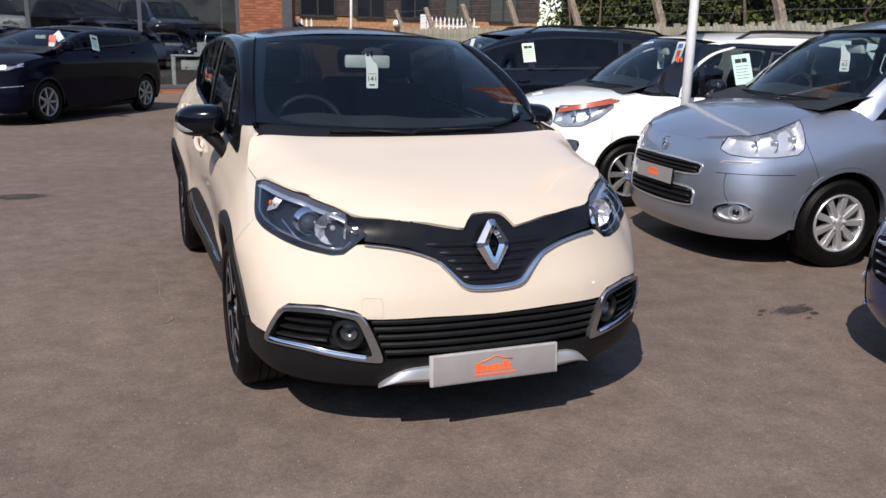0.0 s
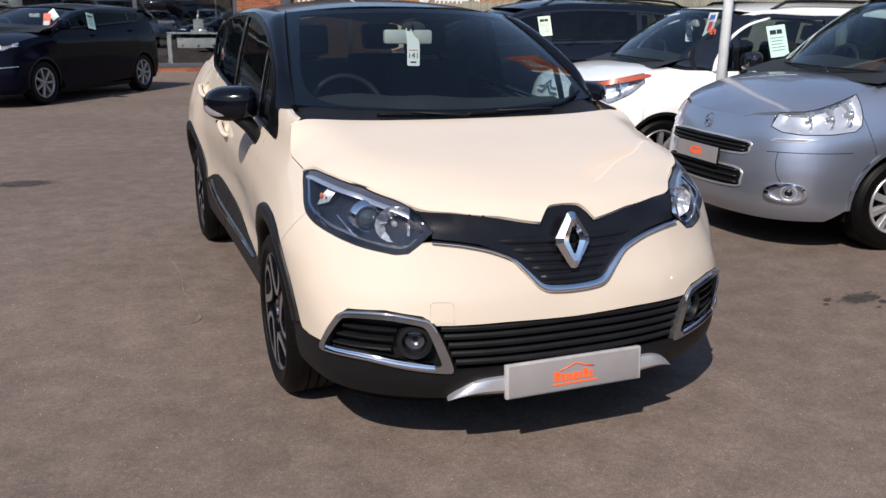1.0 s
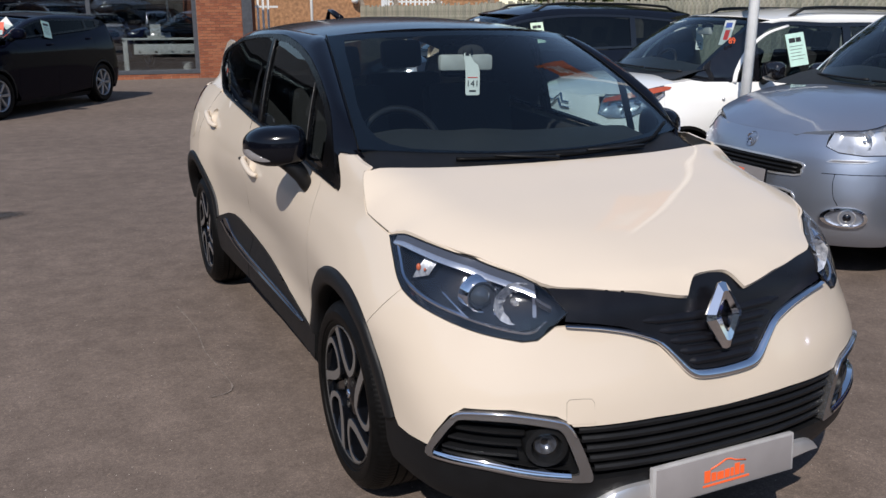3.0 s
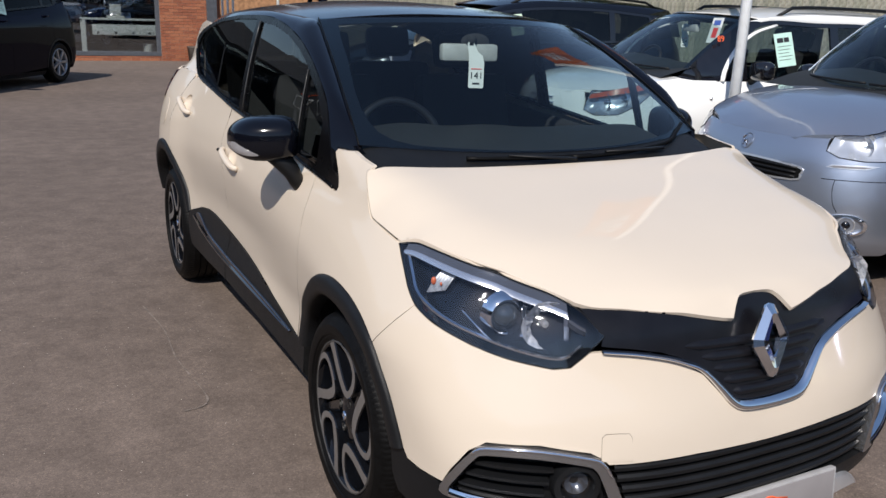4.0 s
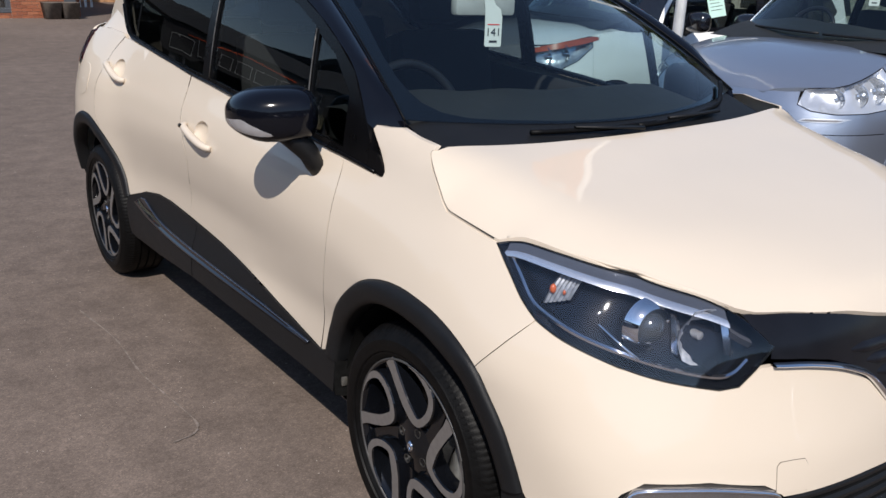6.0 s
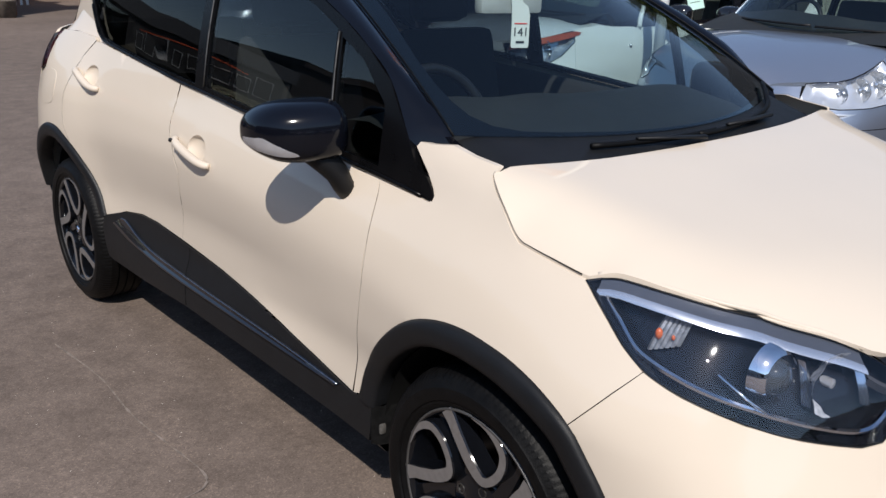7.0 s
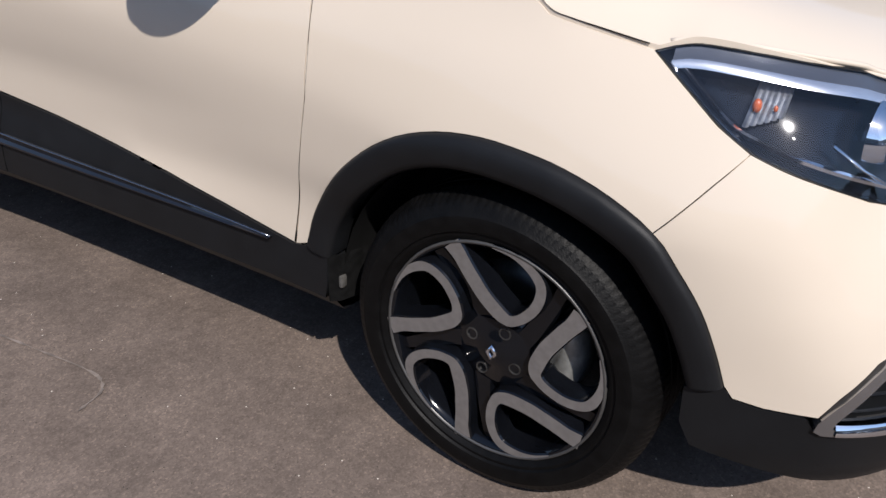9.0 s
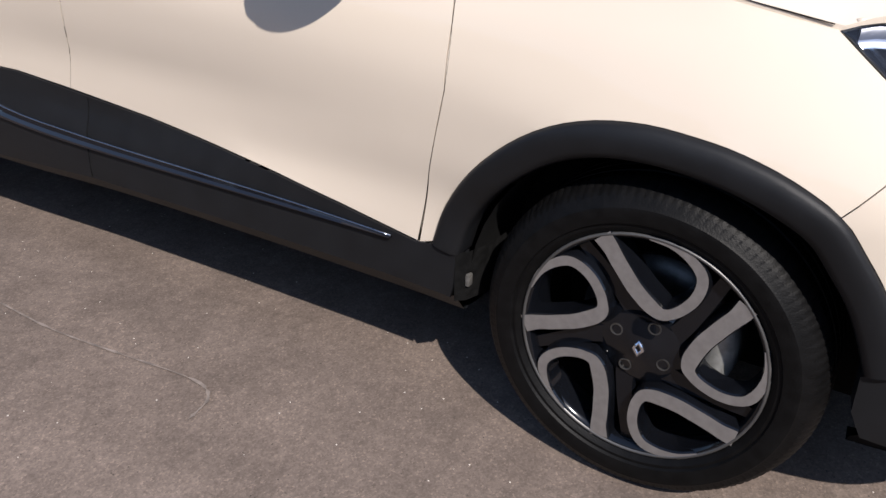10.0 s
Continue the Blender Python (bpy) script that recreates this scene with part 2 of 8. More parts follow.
def soak(m, most=0.9):
    """Lets a stain thin out unevenly towards its rim."""
    nt, links = m.node_tree.nodes, m.node_tree.links
    b, out = nt["Principled BSDF"], nt["Material Output"]
    tc, off, away, n, tone, mix, clear = (nt.new("ShaderNode" + k) for k in ("TexCoord", "VectorMath", "VectorMath", "TexNoise", "Math", "MixShader", "BsdfTransparent"))
    off.operation, away.operation = "SUBTRACT", "LENGTH"
    off.inputs[1].default_value = (0.5, 0.5, 0.0)
    links.new(tc.outputs["Generated"], off.inputs[0])
    flat = nt.new("ShaderNodeVectorMath")
    flat.operation = "MULTIPLY"
    flat.inputs[1].default_value = (1.0, 1.0, 0.0)
    links.new(off.outputs[0], flat.inputs[0])
    links.new(flat.outputs[0], away.inputs[0])
    n.inputs["Scale"].default_value, n.inputs["Detail"].default_value = 45.0, 5.0
    links.new(tc.outputs["Object"], n.inputs["Vector"])
    tone.operation = "MULTIPLY_ADD"
    tone.inputs[1].default_value = -2.2
    links.new(away.outputs["Value"], tone.inputs[0])
    links.new(n.outputs["Fac"], tone.inputs[2])
    rise = nt.new("ShaderNodeMapRange")
    rise.inputs[1].default_value, rise.inputs[2].default_value, rise.inputs[4].default_value = -0.45, 0.2, most
    links.new(tone.outputs[0], rise.inputs[0])
    links.new(rise.outputs[0], mix.inputs[0])
    links.new(clear.outputs[0], mix.inputs[1])
    links.new(b.outputs[0], mix.inputs[2])
    links.new(mix.outputs[0], out.inputs[0])


soak(OIL)
SCUFF = plain("pale_scuff", (0.158, 0.130, 0.112), 0.9, vary=0.35, scale=30, grain=0.4, grain_scale=160)


# ---------------------------------------------------------------- mesh tools
def mesh_object(name, bm, material, parent=None, label="", smooth=True, sharp=40.0):
    me = bpy.data.meshes.new(name)
    for f in bm.faces:
        f.smooth = smooth
    if smooth:
        for e in bm.edges:
            if len(e.link_faces) == 2 and e.calc_face_angle(0.0) > radians(sharp):
                e.smooth = False
    bm.to_mesh(me)
    bm.free()
    for m in material if isinstance(material, (list, tuple)) else (material,):
        me.materials.append(m)
    ob = new(name, me)
    ob.parent = parent
    if label:
        ob["label"] = label
    return ob


def part(name, bm, material, parent, label="", smooth=True, sharp=40.0):
    return mesh_object(name, bm, material, parent, label, smooth, sharp)


def thing(name, label, category, group="", kind="", at=None):
    e = new(name)
    e.empty_display_size = 0.2
    if at is not None:
        e.matrix_world = at
    return tagged(e, label, category, group, kind)


def box(bm, lo, hi, m=None, bevel=0.0):
    """A box between two corners, its edges taken off by bevel, moved by m."""
    c, d = (Vector(lo) + Vector(hi)) / 2, Vector(hi) - Vector(lo)
    mat = Matrix.Translation(c) @ Matrix.Diagonal((*d, 1))
    made = bmesh.ops.create_cube(bm, size=1.0, matrix=mat)["verts"]
    if bevel:
        edges = {e for v in made for e in v.link_edges}
        out = bmesh.ops.bevel(bm, geom=list(edges), offset=bevel, segments=2, affect="EDGES", profile=0.6)
        made = list({v for f in out["faces"] for v in f.verts} | {v for v in made if v.is_valid})
    if m is not None:
        bmesh.ops.transform(bm, matrix=m, verts=made)
    return made


def smooth_line(pts, n=8, closed=False):
    """Points of a Catmull-Rom curve through pts."""
    p = np.array(pts, float)
    ext = np.concatenate([p[-1:], p, p[:2]]) if closed else np.concatenate([2 * p[:1] - p[1:2], p, 2 * p[-1:] - p[-2:-1]])
    out = []
    for a, b, c, d in zip(ext, ext[1:], ext[2:], ext[3:]):
        u = np.linspace(0, 1, n, endpoint=False)[:, None]
        out.append(0.5 * (2 * b + (c - a) * u + (2 * a - 5 * b + 4 * c - d) * u * u + (3 * b - a - 3 * c + d) * u ** 3))
    r = np.concatenate(out)
    return r if closed else np.concatenate([r, p[-1:]])


def tube(bm, path, r, sides=8, closed=False, squash=1.0, caps=True):
    """A round bar along a path; r one number or one a point."""
    p = [Vector(q) for q in path]
    n = len(p)
    rs = r if isinstance(r, (list, tuple, np.ndarray)) else [r] * n
    up = Vector((0, 0, 1))
    rings = []
    for i in range(n):
        t = (p[(i + 1) % n] - p[i - 1]) if closed else (p[min(i + 1, n - 1)] - p[max(i - 1, 0)])
        t.normalize()
        side = t.cross(up)
        side = side.normalized() if side.length > 0.05 else t.cross(Vector((1, 0, 0))).normalized()
        nrm = side.cross(t).normalized()
        rings.append([bm.verts.new(p[i] + rs[i] * (math.cos(a) * side + squash * math.sin(a) * nrm)) for a in np.arange(sides) * 2 * math.pi / sides])
    for i in range(n if closed else n - 1):
        a, b = rings[i], rings[(i + 1) % n]
        for k in range(sides):
            bm.faces.new((a[k], a[(k + 1) % sides], b[(k + 1) % sides], b[k]))
    if caps and not closed:
        bm.faces.new(rings[0][::-1])
        bm.faces.new(rings[-1])
    return bm


def lathe(bm, profile, n=48, closed=False, m=None):
    """Turns (radius, x) round the x axis."""
    rings = []
    for r, x in profile:
        rings.append([bm.verts.new((x, r * math.cos(a), r * math.sin(a))) for a in np.arange(n) * 2 * math.pi / n])
    pairs = list(zip(rings, rings[1:])) + ([(rings[-1], rings[0])] if closed else [])
    for a, b in pairs:
        for k in range(n):
            bm.faces.new((a[k], a[(k + 1) % n], b[(k + 1) % n], b[k]))
    if m is not None:
        bmesh.ops.transform(bm, matrix=m, verts=[v for ring in rings for v in ring])
    return rings


def loft(bm, rows, closed=False, caps=False):
    """Faces between rows of points of equal length."""
    vs = [[bm.verts.new(p) for p in row] for row in rows]
    for a, b in zip(vs, vs[1:]):
        for k in range(len(a) - (0 if closed else 1)):
            j = (k + 1) % len(a)
            bm.faces.new((a[k], a[j], b[j], b[k]))
    if caps:
        bm.faces.new(vs[0][::-1])
        bm.faces.new(vs[-1])
    return vs


def inside(poly, pts):
    p, q = np.asarray(poly), np.asarray(pts)
    x, y = q[:, 0], q[:, 1]
    res = np.zeros(len(q), bool)
    for (x1, y1), (x2, y2) in zip(p, np.roll(p, -1, 0)):
        if y1 != y2:
            res ^= ((y1 > y) != (y2 > y)) & (x < (x2 - x1) * (y - y1) / (y2 - y1) + x1)
    return res


def near_edge(poly, pts):
    p, q = np.asarray(poly), np.asarray(pts)
    best = np.full(len(q), 1e9)
    for a, b in zip(p, np.roll(p, -1, 0)):
        d = b - a
        u = np.clip(((q - a) @ d) / max(d @ d, 1e-12), 0, 1)
        best = np.minimum(best, np.hypot(*(q - a - u[:, None] * d).T))
    return best


def divide(poly, step):
    out = []
    p = np.asarray(poly, float)
    for a, b in zip(p, np.roll(p, -1, 0)):
        d = np.hypot(*(b - a))
        if d < 1e-5:
            continue
        k = max(1, math.ceil(d / step))
        out += [a + (b - a) * i / k for i in range(k)]
    return np.array(out)


def region(outer, lift, step=0.04, holes=(), flange=0.012, bm=None, out=0.0):
    """A skin over a flat outline (with holes), carried onto a surface by lift(u, v, depth), with a turned-in rim of depth flange.
    out: how far the skin stands proud of the surface."""
    loops = [divide(outer, step)] + [divide(h, step) for h in holes]
    pts = np.concatenate(loops)
    edges, start = [], 0
    for lp in loops:
        n = len(lp)
        edges += [(start + i, start + (i + 1) % n) for i in range(n)]
        start += n
    lo, hi = loops[0].min(0), loops[0].max(0)
    gx, gy = np.meshgrid(np.arange(lo[0] + step / 2, hi[0], step), np.arange(lo[1] + step / 2, hi[1], step))
    grid = np.stack([gx.ravel(), gy.ravel()], 1)
    if len(grid):
        keep = inside(loops[0], grid) & (near_edge(loops[0], grid) > step * 0.45)
        for h in loops[1:]:
            keep &= ~inside(h, grid) & (near_edge(h, grid) > step * 0.45)
        pts = np.concatenate([pts, grid[keep]])
    vs, _, faces, *_ = delaunay_2d_cdt([Vector(p) for p in pts], edges, [], 0, 1e-6)
    flat = np.array([tuple(v) for v in vs])
    mids = np.array([flat[list(f)].mean(0) for f in faces])
    ok = inside(loops[0], mids)
    for h in loops[1:]:
        ok &= ~inside(h, mids)
    bm = bm or bmesh.new()
    where = {}

    def vert(i):
        if i not in where:
            where[i] = bm.verts.new(lift(*flat[i], -out))
        return where[i]

    made = []
    u, v = mids[ok][0] if ok.any() else (0, 0)
    for f, good in zip(faces, ok):
        if good:
            tri = [vert(i) for i in f]
            if len(set(tri)) > 2:
                made.append((bm.faces.new(tri), f))
    # turn all faces outward
    for face, f in made:
        face.normal_update()
        u, v = flat[list(f)].mean(0)
        if face.normal.dot(Vector(lift(u, v, 0.0)) - Vector(lift(u, v, 0.02))) < 0:
            face.normal_flip()
    if flange:
        back = {vt: i for i, vt in where.items()}
        rim = [e for e in {e for face, _ in made for e in face.edges} if len(e.link_faces) == 1]
        low = {}
        for e in rim:
            for vt in e.verts:
                if vt not in low:
                    low[vt] = bm.verts.new(lift(*flat[back[vt]], flange - out))
        for e in rim:
            lp = e.link_loops[0]
            a, b = lp.vert, lp.link_loop_next.vert
            bm.faces.new((b, a, low[a], low[b]))
            e.smooth = False
    return bm


def both(poly):
    """The outline of a piece across the nose: its right half, given from the middle round to the middle, and its mirror image."""
    p = np.asarray(poly, float)
    m = p[::-1] * [-1, 1]
    keep = np.abs(m[:, 0]) > 1e-4
    return np.concatenate([p, m[keep]])


def flip(poly):
    return np.asarray(poly, float) * [-1, 1]


def text_mesh(name, words, size, m, material, parent, extrude=0.0008):
    cu = bpy.data.curves.new(name, "FONT")
    cu.body, cu.size, cu.align_x, cu.align_y, cu.extrude, cu.resolution_u = words, size, "CENTER", "CENTER", extrude, 3
    tmp = new(name, cu)
    me = bpy.data.meshes.new_from_object(tmp.evaluated_get(bpy.context.evaluated_depsgraph_get()))
    bpy.data.objects.remove(tmp)
    me.materials.append(material)
    ob = new(name, me)
    ob.parent = parent
    ob.matrix_local = m
    return ob


# ---------------------------------------------------------------- car skins
def pchip(xs, ys, x):
    """Smooth curve through keys that never overshoots them."""
    xs, ys, x = np.asarray(xs, float), np.asarray(ys, float), np.asarray(x, float)
    h, d = np.diff(xs), np.diff(ys) / np.diff(xs)
    m = np.zeros(len(xs))
    if len(xs) > 2:
        w1, w2 = 2 * h[1:] + h[:-1], h[1:] + 2 * h[:-1]
        ok = d[:-1] * d[1:] > 0
        safe = np.where(ok, d[:-1], 1.0), np.where(ok, d[1:], 1.0)
        m[1:-1] = np.where(ok, (w1 + w2) / (w1 / safe[0] + w2 / safe[1]), 0)
    m[0], m[-1] = d[0], d[-1]
    i = np.clip(np.searchsorted(xs, x) - 1, 0, len(h) - 1)
    u = (x - xs[i]) / h[i]
    inside = np.clip(u, 0, 1)
    a, b = 1 - inside, inside
    y = (a * a * (1 + 2 * b)) * ys[i] + (b * b * (1 + 2 * a)) * ys[i + 1] + h[i] * (a * a * b * m[i] - a * b * b * m[i + 1])
    return y + np.where(u < 0, u * h[i] * m[0], 0) + np.where(u > 1, (u - 1) * h[i] * m[-1], 0)


class Shell:
    """The skin of a car's lower body: a plan outline from nose to tail, drawn in at each height by a section that changes along it.
    s is the way along the outline from the nose (minus: the other flank), v the height."""

    def __init__(self, outline, sections):
        pts = np.array(outline, float)
        full = np.concatenate([pts[1:2] * [-1, 1], pts, pts[-2:-1] * [-1, 1]])
        line = []
        for a, b, c, d in zip(full, full[1:], full[2:], full[3:]):
            u = np.linspace(0, 1, 24, endpoint=False)[:, None]
            line.append(0.5 * (2 * b + (c - a) * u + (2 * a - 5 * b + 4 * c - d) * u * u + (3 * b - a - 3 * c + d) * u ** 3))
        self.line = np.concatenate(line + [pts[-1:]])
        self.s = np.r_[0, np.cumsum(np.hypot(*np.diff(self.line, axis=0).T))]
        self.keys = self.s[::24]
        way = np.gradient(self.line, self.s, axis=0)
        way /= np.hypot(*way.T)[:, None]
        self.inward = np.stack([-way[:, 1], way[:, 0]], 1)
        self.at = [self.keys[i] for i, _ in sections]
        self.zs = np.linspace(0.1, 1.7, 161)
        self.table = np.array([pchip(*zip(*p), self.zs) for _, p in sections])

    def inset(self, s, v):
        grid = [np.interp(v, self.zs, row) for row in self.table]
        return float(pchip(self.at, grid, s))

    def __call__(self, s, v, d=0.0):
        a = abs(s)
        x, y = np.interp(a, self.s, self.line[:, 0]), np.interp(a, self.s, self.line[:, 1])
        nx, ny = np.interp(a, self.s, self.inward[:, 0]), np.interp(a, self.s, self.inward[:, 1])
        n = math.hypot(nx, ny)
        i = self.inset(a, v) + d
        x, y = x + nx / n * i, y + ny / n * i
        return (-x if s > 0 else x), y, v

    def s_at_y(self, y):
        """s on the flank at a place along the car."""
        half = np.argmax(self.line[:, 0])
        n = len(self.line)
        lo = np.argmin(self.line[:, 1])
        return float(np.interp(y, self.line[lo:, 1], self.s[lo:]))

    def s_at_x(self, x):
        n = 24 * 6
        return float(np.interp(x, self.line[:n, 0], self.s[:n]))


BODY = Shell(
    [(0, -.868), (.25, -.856), (.46, -.815), (.65, -.735), (.79, -.615), (.858, -.46), (.888, -.27), (.89, 0), (.89, .5), (.889, 1.3),
     (.897, 2.2), (.924, 2.6), (.928, 2.9), (.86, 3.09), (.62, 3.19), (.3, 3.24), (0, 3.255)],
    [(0, [(.16, .10), (.20, .06), (.26, .02), (.34, .0), (.45, .008), (.50, .015), (.585, .037), (.685, .068), (.76, .095), (.82, .115), (.855, .135), (.9, .21)]),
     (2, [(.16, .10), (.20, .06), (.26, .015), (.34, 0), (.485, .004), (.563, .018), (.65, .05), (.72, .075), (.80, .10), (.84, .14), (.88, .22)]),
     (4, [(.16, .11), (.2, .06), (.28, .01), (.37, 0), (.45, 0), (.55, .015), (.62, .04), (.7, .075), (.78, .11), (.86, .16), (.92, .24)]),
     (5, [(.16, .1), (.2, .06), (.3, .012), (.42, .008), (.55, .002), (.65, .01), (.72, .03), (.79, .06), (.85, .10), (.9, .15), (.95, .22)]),
     (6, [(.18, .07), (.3, .02), (.5, .005), (.675, -.003), (.74, .015), (.8, .045), (.86, .078), (.92, .118), (.95, .155), (.99, .22)]),
     (7, [(.18, .07), (.4, .02), (.6, .0), (.7, .0), (.78, .018), (.86, .048), (.93, .083), (.97, .1), (1.0, .11), (1.04, .132), (1.08, .17), (1.12, .24)]),
     (8, [(.17, .08), (.25, .035), (.32, .03), (.4, .035), (.5, .04), (.6, .028), (.75, .02), (.85, .035), (.93, .065), (1.0, .10), (1.06, .115), (1.1, .127), (1.14, .14)]),
     (9, [(.17, .08), (.25, .03), (.32, .02), (.42, .03), (.5, .052), (.6, .052), (.72, .034), (.82, .026), (.9, .04), (.96, .06), (1.02, .085), (1.12, .115)]),
     (10, [(.17, .08), (.25, .03), (.35, .02), (.46, .025), (.56, .035), (.68, .025), (.8, .015), (.9, .025), (1.0, .055), (1.08, .085), (1.18, .125)]),
     (11, [(.18, .07), (.4, .02), (.6, .0), (.75, .0), (.9, .015), (1.0, .05), (1.1, .098), (1.2, .163)]),
     (12, [(.2, .08), (.4, .02), (.6, 0), (.8, .01), (1.0, .055), (1.1, .105), (1.2, .18)]),
     (14, [(.2, .1), (.4, .02), (.6, 0), (.8, .02), (1.0, .06), (1.1, .1), (1.2, .16)]),
     (16, [(.2, .1), (.4, .02), (.6, 0), (.8, .02), (1.0, .06), (1.1, .1), (1.2, .16)])])


# ---------------------------------------------------------------- the cream car's surfaces
def on_y(pts):
    """Outline on the flank from (place along the car, height) to the shell's own measure."""
    return [(BODY.s_at_y(y), z) for y, z in pts]


class Cabin:
    """The glasshouse: side walls leaning in from the belt, a screen and a roof."""

    def __init__(self, belt, width, lean, curve, taper, base, top, roof, half):
        self.belt, self.width, self.lean, self.curve, self.taper = belt, width, lean, curve, taper
        self.base, self.top, self.roof, self.half = base, top, roof, half

    def side(self, sign):
        def lift(y, z, d=0.0):
            h = z - float(pchip(*zip(*self.belt), y))
            x = self.width - self.lean * h - self.curve * h * abs(h) - self.taper * max(0, y - 1.6) ** 2
            return sign * (x - d), y, z - 0.25 * d
        return lift

    def screen(self, a, v, d=0.0):
        (wb, yb, kb, zb, hb), (wt, yt, kt, zt, ht) = self.base, self.top
        xb, xt = a * wb, a * wt
        low = Vector((xb, yb + kb * xb * xb, zb + hb * xb * xb))
        high = Vector((xt, yt + kt * xt * xt, zt + ht * xt * xt))
        p = low.lerp(high, v)
        n = Vector((0.25 * a, -0.5, 0.83))
        return p + n * (0.10 * v * (1 - v) - d)

    def edge(self, y):
        return float(pchip(*zip(*self.half), y))

    def top_skin(self, a, y, d=0.0):
        w = self.edge(y)
        z = float(pchip(*zip(*self.roof), y))
        return Vector((a * w, y, z - 0.062 * abs(a) ** 2.2 - d))


CABIN = Cabin(belt=[(.2, .972), (.465, .99), (.586, .998), (1.139, 1.042), (1.601, 1.075), (2.05, 1.117), (2.42, 1.146), (3.0, 1.17)], width=.787, lean=.16, curve=.23, taper=.042,
              base=(.715, .10, .34, 1.072, .05), top=(.585, .84, .62, 1.513, -.07),
              roof=[(.8, 1.506), (.9, 1.523), (1.2, 1.548), (1.7, 1.562), (2.3, 1.548), (2.8, 1.505), (3.1, 1.45)],
              half=[(.8, .57), (1.05, .585), (1.5, .60), (2.1, .595), (2.7, .55), (3.1, .50)])


def bonnet_skin(x, y, d=0.0):
    zc = float(pchip([-.80, -.769, -.734, -.65, -.5, -.3, -.1, .05, .2], [.775, .815, .857, .893, .938, .985, 1.026, 1.058, 1.082], y))
    xe = float(pchip([-.8, -.645, -.577, -.5, -.42, -.326, -.261, -.197, -.026, .038, .122, .2], [.36, .503, .536, .596, .672, .724, .752, .785, .795, .782, .745, .7], y))
    drop = float(pchip([-.8, -.752, -.72, -.685, -.645, -.5, -.42, -.326, -.261, -.197, -.026, .038, .122, .2], [.11, .10, .085, .060, .047, .042, .038, .042, .052, .083, .092, .052, .003, .0], y))
    sharp = float(pchip([-.8, -.6, -.4, -.2, 0, .2], [2.6, 3.0, 5.0, 8, 10, 10], y))
    a = min(abs(x) / xe, 1.03)
    ridge = float(pchip([-.8, -.75, -.6, -.3, 0, .1, .2], [0, 0, .002, .007, .011, .008, .003], y))
    middle = float(pchip([-.8, -.4, -.1, .1, .2], [.42, .58, .67, .70, .70], y))
    crease = ridge * math.exp(-((abs(x) - middle) / .13) ** 2)
    return Vector((x, y + 0.5 * d * (1 if y < -.6 else 0), zc - drop * a ** sharp + crease - d))


# ---------------------------------------------------------------- wheels
def tyre(parent, r, width, rim_r, x):
    """A tyre on the outer side of x, with a rounded shoulder, side rings and cut tread."""
    bm = bmesh.new()
    w = width
    prof = [(rim_r - .004, x + .012), (rim_r + .012, x - .004), (rim_r + .022, x - .012), (rim_r + .028, x - .012), (rim_r + .031, x - .017), (rim_r + .052, x - .021), (r - .040, x - .019), (r - .036, x - .015), (r - .022, x - .008),
            (r - .010, x + .006), (r - .003, x + .026)]
    for k in range(4):
        c = x + .028 + (w - .056) * (k + .5) / 4
        h = (w - .056) / 8
        prof += [(r, c - h + .004), (r, c + h - .004), (r - .007, c + h - .003), (r - .007, c + h + .001)]
    prof += [(r - .003, x + w - .028), (r - .02, x + w - .008), (rim_r + .03, x + w), (rim_r, x + w - .01)]
    lathe(bm, prof, 480)
    # tread blocks: notches across the shoulder
    for v in bm.verts:
        rr = math.hypot(v.co.y, v.co.z)
        if rr > r - .013 and v.co.x < x + .055 and round((math.atan2(v.co.z, v.co.y) + 7) / (2 * math.pi / 480)) % 4 < 1:
            k = 1 - .0018 / r
            v.co.y *= k
            v.co.z *= k
    bmesh.ops.recalc_face_normals(bm, faces=bm.faces)
    return part("tyre", bm, RUBBER, parent, "black rubber tyre", sharp=25)


def band(bm, line, widths, x, depth):
    """A flat-faced bar along a line in the wheel's plane (y, z), its face at x and its flanks running back."""
    p = np.array(line, float)
    t = np.gradient(p, axis=0)
    t /= np.hypot(*t.T)[:, None]
    nrm = np.stack([-t[:, 1], t[:, 0]], 1)
    rows = []
    for q, n, w in zip(p, nrm, widths):
        a, b, a2, b2 = q + n * w / 2, q - n * w / 2, q + n * (w / 2 + .006), q - n * (w / 2 + .006)
        rows.append([(x + depth, *a2), (x + .004, *(q + n * (w / 2 + .0025))), (x, *a), (x, *b), (x + .004, *(q - n * (w / 2 + .0025))), (x + depth, *b2)])
    loft(bm, rows, caps=True)


